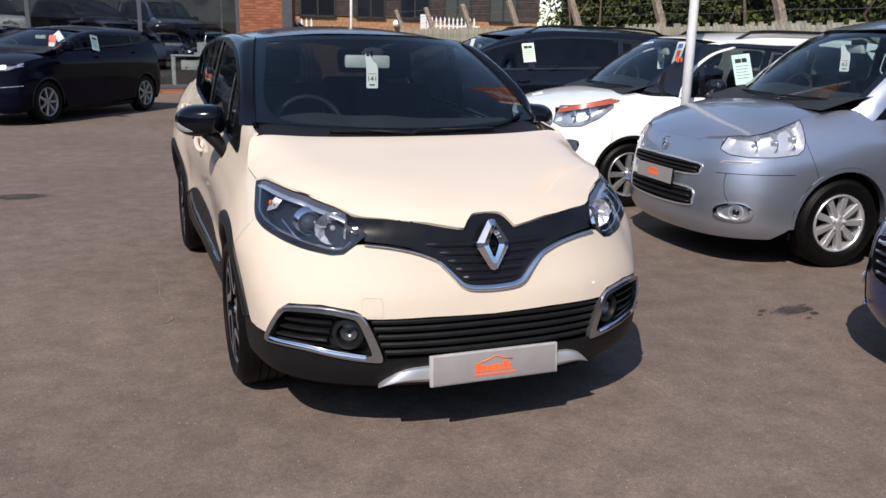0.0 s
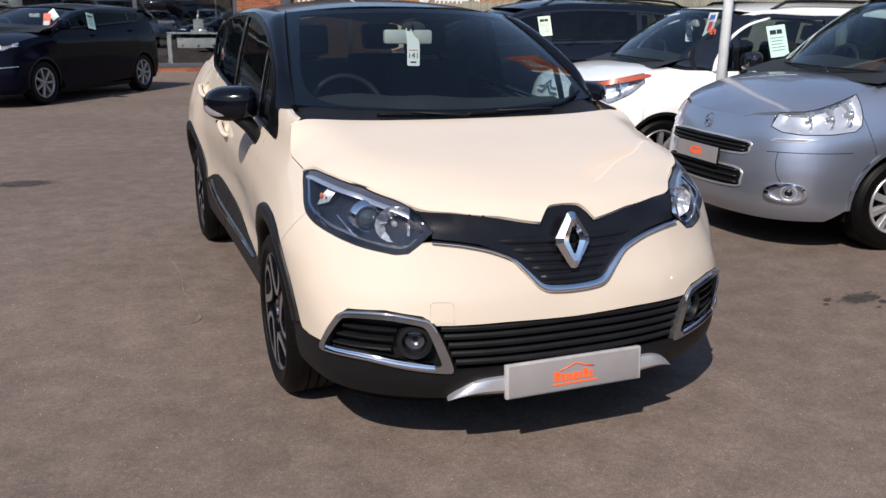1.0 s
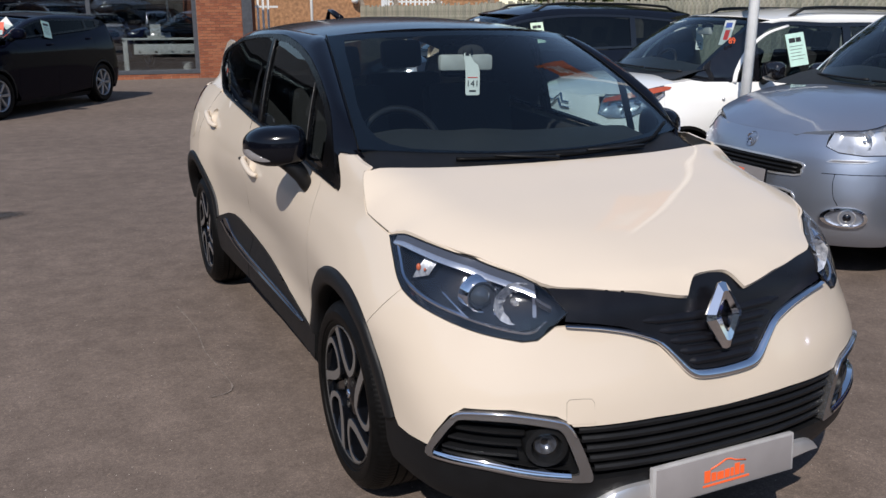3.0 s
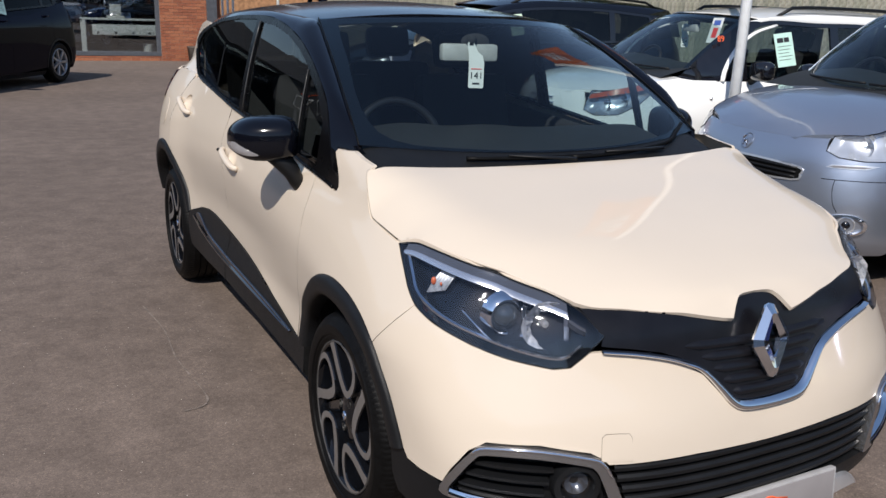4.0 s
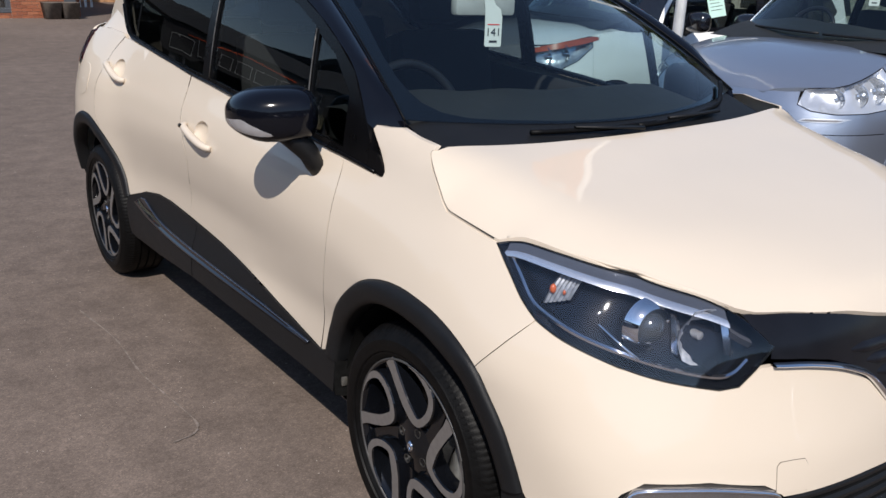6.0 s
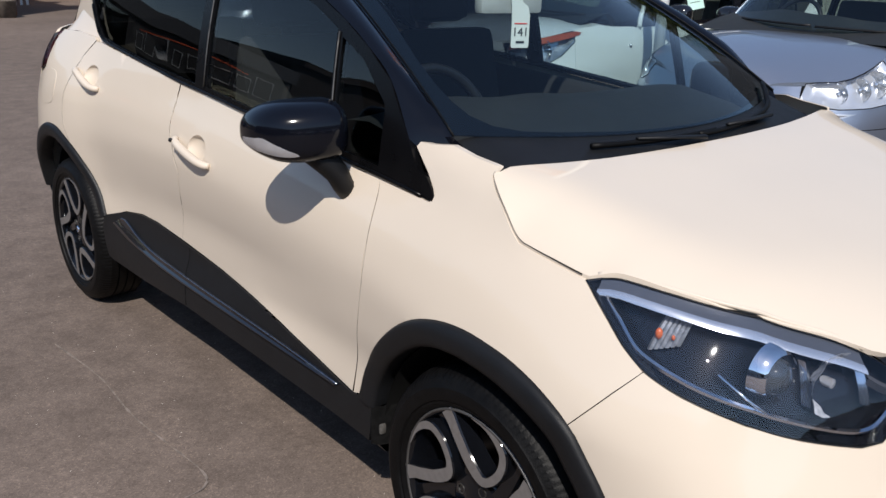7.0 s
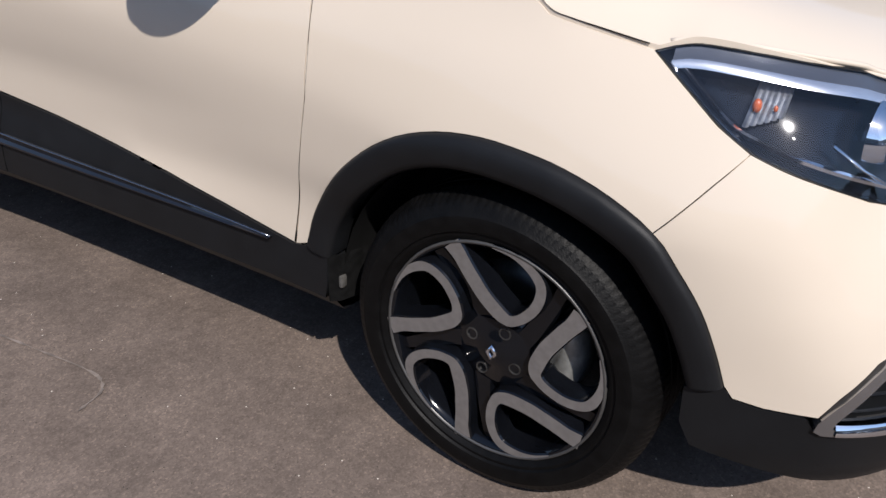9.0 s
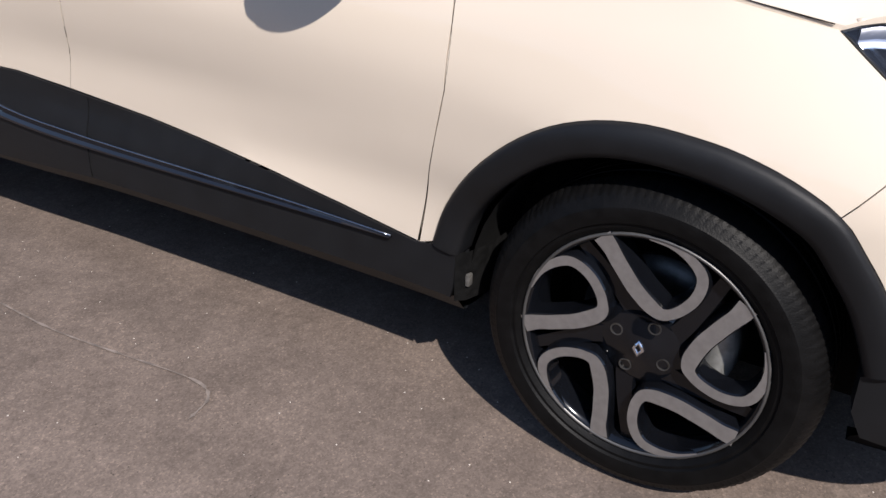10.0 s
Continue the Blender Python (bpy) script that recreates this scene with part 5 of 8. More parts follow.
# door mirrors
for sgn in (-1, 1):
    mir = new("door_mirror")
    mir.parent = car
    mir["label"] = "gloss black door mirror with clear indicator"
    bm = bmesh.new()
    bmesh.ops.create_uvsphere(bm, u_segments=36, v_segments=24, radius=1)

    def cased(x, y, z, k=1.0):
        """From a unit ball to the mirror's shape."""
        f = lambda q, e: math.copysign(abs(q) ** e, q)
        X = f(x, .58 if x < 0 else .42)
        out_end = max(0, -X)
        taper = 1 - .26 * out_end ** 2.2 if z > 0 else 1 - .44 * out_end ** 2.0
        Y = f(y, .8) * (1.0 if y < 0 else .55)
        Z = f(z, .70 if z > 0 else .50) * taper
        return Vector((X * .118, Y * .105 + (.035 * X * X if X < 0 else .0) + .03 * (1 - X) * .5, Z * (.075 if z > 0 else .072) + .006 * X)) * k
    for v in bm.verts:
        v.co = cased(*v.co)
    for fc in bm.faces:
        c = fc.calc_center_median()
        fc.material_index = 1 if c.z < -.058 else 0
    m = Matrix.Translation((-.927, .630, 1.087)) @ Matrix.Rotation(radians(-14), 4, "Z") @ Matrix.Scale(1.03, 4)
    if sgn > 0:
        m = Matrix.Diagonal((-1, 1, 1, 1)) @ Matrix.Translation((-.885, .61, 1.085)) @ Matrix.Rotation(radians(22), 4, "Z") @ Matrix.Diagonal((.85, 1, 1, 1))
    bmesh.ops.transform(bm, matrix=m, verts=bm.verts)
    if sgn > 0:
        bmesh.ops.reverse_faces(bm, faces=bm.faces)
    part("shell", bm, (BLACK_PAINT, BLACK_PLASTIC), mir)
    clear = [(-172, -3), (-166, -1), (-138, 0), (-120, -1), (-102, -8), (-92, -20), (-108, -25), (-136, -25), (-158, -23), (-170, -12)]

    def on_case(u, v, d):
        a, b = radians(u), radians(v)
        return m @ cased(math.cos(b) * math.cos(a), math.cos(b) * math.sin(a), math.sin(b), 1.012 - d * 8)
    bm = region(smooth_line(clear, 3, True), on_case, 6, flange=.003)
    part("indicator", bm, plain("indicator_clear", (.55, .55, .57), .16, metal=.6, coat=.8), mir, "clear indicator strip")
    bm = bmesh.new()
    pts = [(-.895, .605, 1.045), (-.868, .585, 1.012), (-.845, .572, .980), (-.828, .570, .945), (-.818, .572, .912)]
    tube(bm, [Vector((x * -sgn, y, z)) for x, y, z in pts], [.05, .044, .038, .034, .018], 14, squash=.8)
    part("foot", bm, BLACK_PLASTIC, mir, "black mirror foot on the door")
    bm = bmesh.new()
    lathe(bm, [(.001, 0), (.044, 0), (.046, .004)], 24, m=m @ Matrix.Translation((0, .068, 0)) @ Matrix.Rotation(radians(90), 4, "Z") @ Matrix.Diagonal((1, 1.6, 1, 1)))
    part("glass", bm, MIRROR_GLASS, mir)

# door handles in their bowls
for sgn in (1, -1):
    for y0, y1, z0, z1 in HANDLES:
        handle = new("door_handle")
        handle.parent = car
        handle["label"] = "cream door handle over a scooped bowl"
        bm = bmesh.new()
        line = [(y0, z0, -.003), (y0 + .02, z0 + .002, -.015), (y0 + .06, z0 + .008, -.022), ((y0 + y1) / 2, (z0 + z1) / 2 - .003, -.025), (y1 - .06, z1 - .012, -.025), (y1 - .02, z1 - .003, -.020), (y1, z1, -.004)]
        tube(bm, [BODY(sgn * BODY.s_at_y(y), z, d) for y, z, d in smooth_line(line, 4)], [.008 + .007 * math.sin(u * math.pi) ** .6 for u in np.linspace(0.03, .97, 25)], 10)
        part("grip", bm, CREAM, handle)
        bm = bmesh.new()
        ring = [[BODY(sgn * u, v, d) for u, v in bowl_rim(y0, y1, z0, z1, k)] for k, d in ((1.0, .0), (.97, .004), (.85, .012), (.6, .019), (.3, .022), (.02, .023))]
        loft(bm, ring, closed=True)
        bmesh.ops.recalc_face_normals(bm, faces=bm.faces)
        part("bowl", bm, CREAM, handle)
        if y0 < 2:
            bm = bmesh.new()
            bmesh.ops.create_icosphere(bm, subdivisions=2, radius=.008, matrix=Matrix.Translation(BODY(sgn * BODY.s_at_y(y1 - .025), z1 + .002, -.036)))
            part("lock", bm, BLACK_PLASTIC, handle)

# dark shell under the skin, wheel wells and floor
bm = bmesh.new()
box(bm, (-.62, -.55, .20), (.62, 3.0, .60))
part("underbody", bm, DARK_VOID, car)
for y in (0, 2.675):
    for sgn in (-1, 1):
        bm = bmesh.new()
        rows = []
        for a in np.linspace(-.02, math.pi + .02, 24):
            c, s = math.cos(a), math.sin(a)
            rows.append([(sgn * x, y + c * .385, .318 + s * .385) for x in (.835, .55)] + [(sgn * .55, y, .318)])
        loft(bm, rows)
        bmesh.ops.recalc_face_normals(bm, faces=bm.faces)
        part("wheel_well", bm, DARK_VOID, car)
bm = bmesh.new()
loft(bm, [[BODY(s, z, .05) for z in (.2, .45, .7)] for s in np.linspace(-.85, .85, 20)])
part("bumper_core", bm, DARK_VOID, car)
for sgn in (-1, 1):
    bm = bmesh.new()
    loft(bm, [[(sgn * x, y, z) for x, y in ((.865, 2.245), (.80, 2.235), (.66, 2.24))] for z in (.245, .30, .36, .42)])
    bmesh.ops.recalc_face_normals(bm, faces=bm.faces)
    part("rear_splash_liner", bm, LINER, car)

wheel = loop_wheel(car, 94)
put_wheels(car, wheel, [(-.872, .004, .318), (-.890, 2.662, .291), (.872, .004, .318), (.890, 2.662, .291)])


# cabin fittings
DASH = plain("dash_grey", (.010, .011, .011), .6, grain=.2, grain_scale=700)
WHEEL_LEATHER = plain("wheel_leather", (.008, .008, .009), .33, spec=.4)


def seat(parent, x, y, z, back=.62, head=True):
    s = new("seat")
    s.parent = parent
    s["label"] = "black cloth car seat"
    bm = bmesh.new()
    box(bm, (x - .25, y - .25, z - .08), (x + .25, y + .25, z + .08), bevel=.05)
    part("cushion", bm, SEAT, s)
    bm = bmesh.new()
    box(bm, (-.25, -.06, 0), (.25, .06, back), Matrix.Translation((x, y + .26, z)) @ Matrix.Rotation(radians(-14), 4, "X"), .05)
    part("backrest", bm, SEAT, s)
    if head:
        bm = bmesh.new()
        box(bm, (-.13, -.05, back + .03), (.13, .05, back + .20), Matrix.Translation((x, y + .26, z)) @ Matrix.Rotation(radians(-14), 4, "X"), .04)
        part("head_restraint", bm, SEAT, s)


def cabin_fittings(parent, wheel_x, dash_y, floor, seats, steer, mirror, half):
    bm = bmesh.new()
    rows = []
    for x in np.linspace(-half, half, 25):
        hump = .03 * math.exp(-((x - wheel_x) / .2) ** 2) + .015 * math.exp(-(x / .15) ** 2)
        rows.append([(x, dash_y + y, steer[2] + z + hump * w) for y, z, w in ((-.60, -.04, 0), (-.35, .030, .4), (-.14, .065, 1.2), (-.04, .055, 1.2), (.02, -.03, .6), (.02, -.3, 0))])
    loft(bm, rows)
    bmesh.ops.recalc_face_normals(bm, faces=bm.faces)
    part("dashboard", bm, DASH, parent, "dark grey dashboard")
    wh = new("steering_wheel")
    wh.parent = parent
    wh["label"] = "black steering wheel"
    m = Matrix.Translation(steer) @ Matrix.Rotation(radians(68), 4, "X")
    bm = bmesh.new()
    tube(bm, [m @ Vector((.18 * math.cos(a), .18 * math.sin(a), 0)) for a in np.linspace(0, 2 * math.pi, 40, endpoint=False)], .016, 8, closed=True)
    part("wheel_rim", bm, WHEEL_LEATHER, wh)
    bm = bmesh.new()
    box(bm, (-.17, -.03, -.015), (.17, .03, .02), m, .01)
    box(bm, (-.03, -.16, -.015), (.03, 0, .02), m, .01)
    part("wheel_spokes", bm, INTERIOR, wh)
    for x, y, z, b in seats:
        seat(parent, x, y, z, b)
    bm = bmesh.new()
    box(bm, (-half + .03, dash_y - .1, floor - .05), (half - .03, dash_y + 2.2, floor))
    part("cabin_floor", bm, DARK_VOID, parent)
    if mirror:
        mr = new("interior_mirror")
        mr.parent = parent
        bm = bmesh.new()
        box(bm, (-.12, -.025, -.034), (.12, .02, .034), Matrix.Translation(mirror) @ Matrix.Rotation(radians(-8), 4, "Z"), .015)
        part("mirror_body", bm, plain("mirror_back_grey", (.34, .35, .34), .6), mr, "grey interior mirror")
        bm = bmesh.new()
        tube(bm, [Vector(mirror) + Vector((0, -.02, .03)), Vector(mirror) + Vector((0, -.02, .07))], .02, 8)
        part("mirror_stalk", bm, SEAT, mr)
        bm = bmesh.new()
        bmesh.ops.create_uvsphere(bm, u_segments=20, v_segments=12, radius=1, matrix=Matrix.Translation(Vector(mirror) + Vector((.035, .012, .040))) @ Matrix.Diagonal((.064, .030, .036, 1)))
        part("sensor_pod", bm, SEAT, mr, "rounded black sensor cover behind the mirror")


cabin_fittings(car, -.36, .78, .42, [(-.36, 1.20, .62, .62), (.36, 1.20, .62, .62), (-.36, 2.10, .66, .58), (.36, 2.10, .66, .58)], (-.36, .74, 1.02), (-.03, .82, 1.372), .70)
bm = bmesh.new()
loft(bm, [[CABIN.top_skin(a * .93, y, .035) for a in np.linspace(-1, 1, 9)] for y in np.linspace(1.0, 2.9, 8)])
part("headliner", bm, HEADLINER, car)
for sgn in (-1, 1):
    bm = bmesh.new()
    loft(bm, [[(sgn * x, y, z) for x, z in ((.74, 1.0 + .05 * (y - .5)), (.70, .98 + .05 * (y - .5)), (.69, .5))] for y in np.linspace(.35, 2.6, 8)])
    part("door_card", bm, INTERIOR, car)


def hang_tag(at, number, tilt=0.0, turn=0.0):
    """A stock number card that hangs from an interior mirror."""
    tag = thing("stock_tag", "white card tag with printed number, hung from a mirror", "tag", "stock tags")
    tag.matrix_world = at @ pose(0, 0, 0, 0, tilt, turn)
    bm = bmesh.new()
    outline = [(-.034, -.085), (-.030, -.092), (.030, -.092), (.034, -.085), (.034, .02), (.026, .05), (.006, .065), (-.012, .10), (-.030, .115), (-.044, .10), (-.036, .05), (-.034, 0)]
    part("card", region(outline, lambda u, v, d: Vector((u, d, v)), .05, flange=.0015), TAG_WHITE, tag, smooth=False)
    text_mesh("number", number, .042, pose(0, -.0015, -.038, 90), TAG_INK, tag)
    bm = bmesh.new()
    box(bm, (-.024, -.0015, -.010), (.024, -.0008, -.006))
    part("print_bar", bm, RED_PRINT, tag)
    bm = bmesh.new()
    box(bm, (-.016, -.0015, -.076), (.016, -.0008, -.068))
    part("print_bar", bm, TAG_INK, tag)
    return tag


hang_tag(Matrix.Translation((-.015, .775, 1.329)) @ Matrix.Scale(.9, 4), "141", 0, -22)


# ---------------------------------------------------------------- the other cars
def plain_shell(W, f, r, nose, belt, round_nose=1.0):
    k = round_nose
    outline = [(0, f), (.42 * W, f + .025 * k), (.70 * W, f + .10 * k), (.88 * W, f + .24 * k), (.965 * W, f + .42 * k), (W, f + .72 * k), (W, .45), (W, r * .45), (W, r - .55), (.965 * W, r - .2), (.8 * W, r - .05), (.4 * W, r - .01), (0, r)]
    front = [(.15, .13), (.22, .05), (.3, .01), (.45, 0), (.58, .012), (nose - .1, .06), (nose - .02, .10), (nose + .04, .17), (nose + .12, .32)]
    corner = [(.15, .13), (.22, .05), (.3, .01), (.48, 0), (.62, .015), (nose - .06, .06), (nose + .03, .11), (nose + .11, .19), (nose + .18, .30)]
    wing = [(.15, .09), (.25, .03), (.5, .005), (.7, 0), (.84, .03), (nose + .08, .08), (nose + .14, .13), (nose + .2, .22)]
    flank = [(.15, .09), (.25, .035), (.4, .02), (.55, .012), (.75, 0), (belt - .15, .012), (belt - .05, .05), (belt, .085), (belt + .1, .13)]
    tail = [(.2, .1), (.4, .02), (.6, 0), (.9, .02), (belt, .07), (belt + .15, .14)]
    return Shell(outline, [(0, front), (2, front), (3, corner), (5, wing), (6, flank), (7, flank), (9, tail), (12, tail)])


def other_car(spec, at):
    """A parked car from its main measures, facing local -y, its front axle at y = 0; the parts that the film shows well are spelled out in spec."""
    g = spec.get
    W, f, r, wb, nose, H, R = spec["W"], spec["f"], spec["r"], spec["wb"], spec["nose"], spec["H"], spec["R"]
    belt_f, belt_r, paint = spec["belt"], g("belt_r", spec["belt"] + .06), spec["paint"]
    me = thing(spec["name"], spec["label"], "car", g("group", ""), at=at)
    sh = plain_shell(W, f, r, nose, belt_f, g("round", 1.0))
    by, bz, ty, th = spec["screen"]          # foot of the screen: place and height; its top: place and height
    S = sh.s_at_y
    d1, d2, d3 = g("doors", (by + .28, by + 1.35, wb - .25))

    def belt(y):
        return belt_f + (belt_r - belt_f) * (y - .3) / (wb)

    ra = R + g("arch_gap", .055)
    zc = R

    def arc(yc, a0, a1, n=14, k=1.0):
        return [(S(yc + k * ra * math.cos(a)), zc + k * ra * math.sin(a)) for a in np.linspace(a0, a1, n)]

    low = g("sill", .24)
    dip = math.asin(max(-1, (low + .05 - zc) / ra))
    hl = spec["lamp"]
    gap_s = S(-.30)
    # the bonnet and the line along which the wings meet it
    xe_f, xe_b = hl["low"][-1][0] * .95, W * .86

    def crown(u):
        return g("crown", .06) + g("crown_front", 0) * (1 - min(1, u))

    def skin(x, y, d=0.0):
        u = max(0, min(1.15, (y - f - .12) / (by - f - .12)))
        zc2 = nose + (bz - nose) * (1 - (1 - min(u, 1)) ** 1.7) + max(0, u - 1) * .1 - .5 * max(0, f + .13 - y) - 4 * max(0, f + .16 - y) ** 2
        return Vector((x, y, zc2 - crown(u) * (abs(x) / xe_b) ** 2.6 - d))

    def meet(s):
        lo, hi = .6, 1.4
        for _ in range(24):
            z = (lo + hi) / 2
            p = sh(s, z)
            lo, hi = (z, hi) if skin(abs(p[0]), p[1]).z > z else (lo, z)
        return lo

    def foot(x):
        return by - g("foot", .05) + g("bow", .26) * x * x

    s_in, s_out = hl["low"][-1][0], hl["low"][0][0]
    wing_line = [(s, meet(s) - .001) for s in np.linspace(S(foot(W * .8)), s_out + .03, 8)]
    lamp_line = [(s, meet(s) - .003) for s in np.linspace(s_in + .02, s_out, 7)]
    # front bumper across the nose
    top_n = nose - .01
    half = [(0, .19), (S(-ra * math.cos(dip)) - .12, .21), (S(-ra * math.cos(dip)), low + .05), *arc(0, math.pi - dip, math.pi * .70, 7), *hl["low"], *g("nose_line", [(hl["low"][-1][0], top_n), (0, top_n)])]
    part("front_bumper", region(shrink(both(half), .002), sh, .05, flange=.015), paint, me)
    for sgn in (1, -1):
        def q(poly):
            p = [(sgn * s, z) for s, z in poly]
            return p if sgn > 0 else p[::-1]
        wing = [*arc(0, math.pi * .70, -dip if dip < 0 else dip, 16), (S(d1), low + .05), (S(d1), .6), (S(d1), belt(d1)), (S(max(by + .20, foot(W * .8) + .06)), max(belt(by) + .03, wing_line[0][1] - .02)), *wing_line, lamp_line[-1], *hl["low"][:1]]
        part("front_wing", region(shrink(q(wing), .002), sh, .05), paint, me)
        part("front_door", region(shrink(q([(S(d1), low), (S(d2), low), (S(d2), belt(d2)), (S(d1), belt(d1))]), .003), sh, .07), paint, me)
        part("rear_door", region(shrink(q([(S(d2), low), *arc(wb, math.pi + (-dip if dip < 0 else dip), math.pi * .62, 8), (S(d3 + .1), belt(d3)), (S(d2), belt(d2))]), .003), sh, .07), paint, me)
        part("rear_quarter", region(shrink(q([*arc(wb, math.pi * .62, .0, 12), (S(wb + ra + .05), low), (S(r - .25), low), (S(r - .25), belt(r - .3) + .06), (S(d3 + .1), belt(d3))]), .003), sh, .07), paint, me)
        part("sill", region(q([(S(ra * math.cos(dip)), .17), (S(wb - ra * math.cos(dip)), .17), (S(wb - ra * math.cos(dip)), low), (S(ra * math.cos(dip)), low)]), sh, .1, flange=.04), g("clad", paint), me)
        ring = [*arc(0, math.pi - dip, dip, 20, 1.0), *arc(0, dip, math.pi - dip, 20, .93)]
        part("wheel_arch", region(q(ring), sh, .06, flange=.05, out=.004), g("clad", DARK_VOID), me)
        ring = [*arc(wb, math.pi - dip, dip, 20, 1.0), *arc(wb, dip, math.pi - dip, 20, .93)]
        part("wheel_arch", region(q(ring), sh, .06, flange=.05, out=.004), g("clad", DARK_VOID), me)
        # head lamp
        lamp = new("headlight")
        lamp.parent = me
        lamp["label"] = hl.get("label", "clear headlight with bright reflectors")
        o = np.array(q([*hl["low"], *lamp_line]))
        part("housing", region(o, lambda u, v, d: sh(u, v, d + .05 * min(1, near_edge(o, np.array([[u, v]]))[0] / .03)), .04, flange=0), hl.get("inside", SATIN_SILVER), lamp)
        part("lens", region(o, sh, .04, flange=.004, out=.003), LENS, lamp)
        bm = bmesh.new()
        tube(bm, [sh(u, v, -.002) for u, v in divide(o, .05)], .0028, 5, closed=True)
        part("lamp_seal", bm, DARK_VOID, lamp)
        for s, share, mat in hl.get("bowls", ()):
            lz = np.interp(s, *zip(*sorted(hl["low"])))
            hz = np.interp(s, *zip(*sorted(lamp_line)))
            z, rad = lz + (hz - lz) * share, (hz - lz) * .36
            c = Vector(sh(sgn * s, z, .045))
            m = Matrix.Translation(c) @ Vector((.15 * -sgn, -1, .05)).to_track_quat("X", "Z").to_matrix().to_4x4()
            bm = bmesh.new()
            lathe(bm, [(rad * 1.15, .004), (rad * 1.1, .010), (rad * .95, -.002), (rad * .6, -.018), (.3 * rad, -.022), (.26 * rad, .0), (.002, .006)], 20, m=m)
            part("reflector", bm, mat, lamp)
    tl = [(S(r - .25), low), (sh.keys[-1], low), (sh.keys[-1], belt_r + .1), (S(r - .25), belt(r - .3) + .06)]
    for poly in (tl, flip(tl)[::-1]):
        part("tailgate", region(poly, sh, .12), paint, me)
    # bonnet
    side_pts = [(abs(p[0]) - .001, p[1] + .001) for p in [sh(*q) for q in (*lamp_line[1:], *wing_line[::-1][1:])]]
    hp = [(0, f + .105), (xe_f * .6, f + .118), *side_pts, *[(W * k, foot(W * k)) for k in (.72, .6, .45, .3, .15, 0)]]
    hp = np.concatenate([np.array(hp), (np.array(hp)[::-1] * [-1, 1])[1:-1]])
    part("bonnet", region(hp, skin, .07, flange=.02), paint, me)
    # glasshouse
    rt = g("roof_end", r - .25)
    wt = g("roof_half", W * .70)
    cb = Cabin(belt=[(-.5, belt(-.5)), (d1, belt(d1)), (wb, belt(wb)), (r, belt(r))], width=W - .088, lean=g("lean", .18), curve=.16, taper=g("taper", .03),
               base=(W * .80, by, g("bow", .26), bz + .005, -.02), top=(wt - .01, ty, .25, th, -.10),
               roof=[(ty - .1, th), (ty + .3, th + .55 * (H - th)), (ty + .9, H), ((ty + rt) / 2 + .5, H - .005), (rt, H - g("roof_drop", .06))], half=[(ty - .2, wt), (ty + .8, wt + .01), (rt, wt - .03)])
    so = [(-1, .02), (1, .02), (1, .5), (1, .985), (0, .985), (-1, .985), (-1, .5)]
    part("windscreen", region(so, cb.screen, .12, flange=0), SCREEN_GLASS, me).visible_shadow = False
    part("windscreen_border", region(so, lambda u, v, d: cb.screen(u, v, d + .004), .08, [[(-.94, .03), (.94, .03), (.92, .93), (-.92, .93)]], flange=0), GLOSS_BLACK, me)
    bm = bmesh.new()
    rows = []
    for x in np.linspace(-W * .72, W * .72, 21):
        p1 = cb.screen(max(-1, min(1, x / (W * .8))), .03)
        low_z = bz - .016 - crown(1) * (abs(x) / xe_b) ** 2.6
        rows.append([(x, foot(x) - .03, low_z), (x, (foot(x) + p1.y) / 2, low_z + .018), p1, p1 + Vector((0, .05, -.05))])
    loft(bm, rows)
    bmesh.ops.recalc_face_normals(bm, faces=bm.faces)
    part("cowl", bm, BLACK_PLASTIC, me)
    bm = bmesh.new()
    tube(bm, [cb.screen(x, .055 + .02 * abs(x), -.015) for x in np.linspace(-.75, .1, 10)], .009, 6)
    tube(bm, [cb.screen(x, .05, -.015) for x in np.linspace(.15, .8, 8)], .009, 6)
    part("wiper", bm, BLACK_PLASTIC, me)
    y0 = smooth_line([(-1, ty + .23), (-.5, ty + .07), (0, ty), (.5, ty + .07), (1, ty + .23)], 3)
    part("roof", region(np.concatenate([y0 + [0, .01], [(1, rt), (-1, rt)]]), cb.top_skin, .14, flange=.01), g("roof_paint", paint), me)
    top_y = np.linspace(0, 1, 14)
    a_y, a_z = d1 - .32, belt(d1 - .32) + .01
    ey, ez = ty + .55, H - .13
    qy, qz = rt - .35, H - g("roof_drop", .06) - .12
    curve_top = smooth_line([(a_y, a_z), (a_y + (ty + .2 - a_y) * .5, a_z + (th - .06 - a_z) * .56), (ty + .22, th - .055), (ey + .3, ez), ((ey + qy) / 2 + .2, ez - .0), (qy, qz)], 5)
    end = [(rt - .12, belt(rt) + .12), (rt - .25, belt(rt) + .015)]
    dlo = [(y, belt(y) + .006) for y in np.linspace(rt - .25, a_y + .12, 8)][::-1] + end[::-1] + [tuple(p) for p in curve_top[::-1]]
    p1 = g("posts", (d1 + .30, d2, d3))

    def pane(ya, yb):
        hi = [(y, z) for y, z in curve_top if ya + .001 < y < yb - .001]
        za, zb2 = np.interp([ya, yb], curve_top[:, 0], curve_top[:, 1])
        return [(ya, belt(ya) + .035), (yb, belt(yb) + .035), (yb, zb2 - .035)] + [(y, z - .035) for y, z in hi[::-1]] + [(ya, za - .035)]
    panes = [pane(p1[0] + .03, p1[1] - .045), pane(p1[1] + .045, p1[2] - .04), pane(p1[2] + .04, min(qy, rt - .35))]
    small = pane(a_y + .16, p1[0] - .03)
    if small[0][0] < small[1][0] - .06:
        panes.append(small)
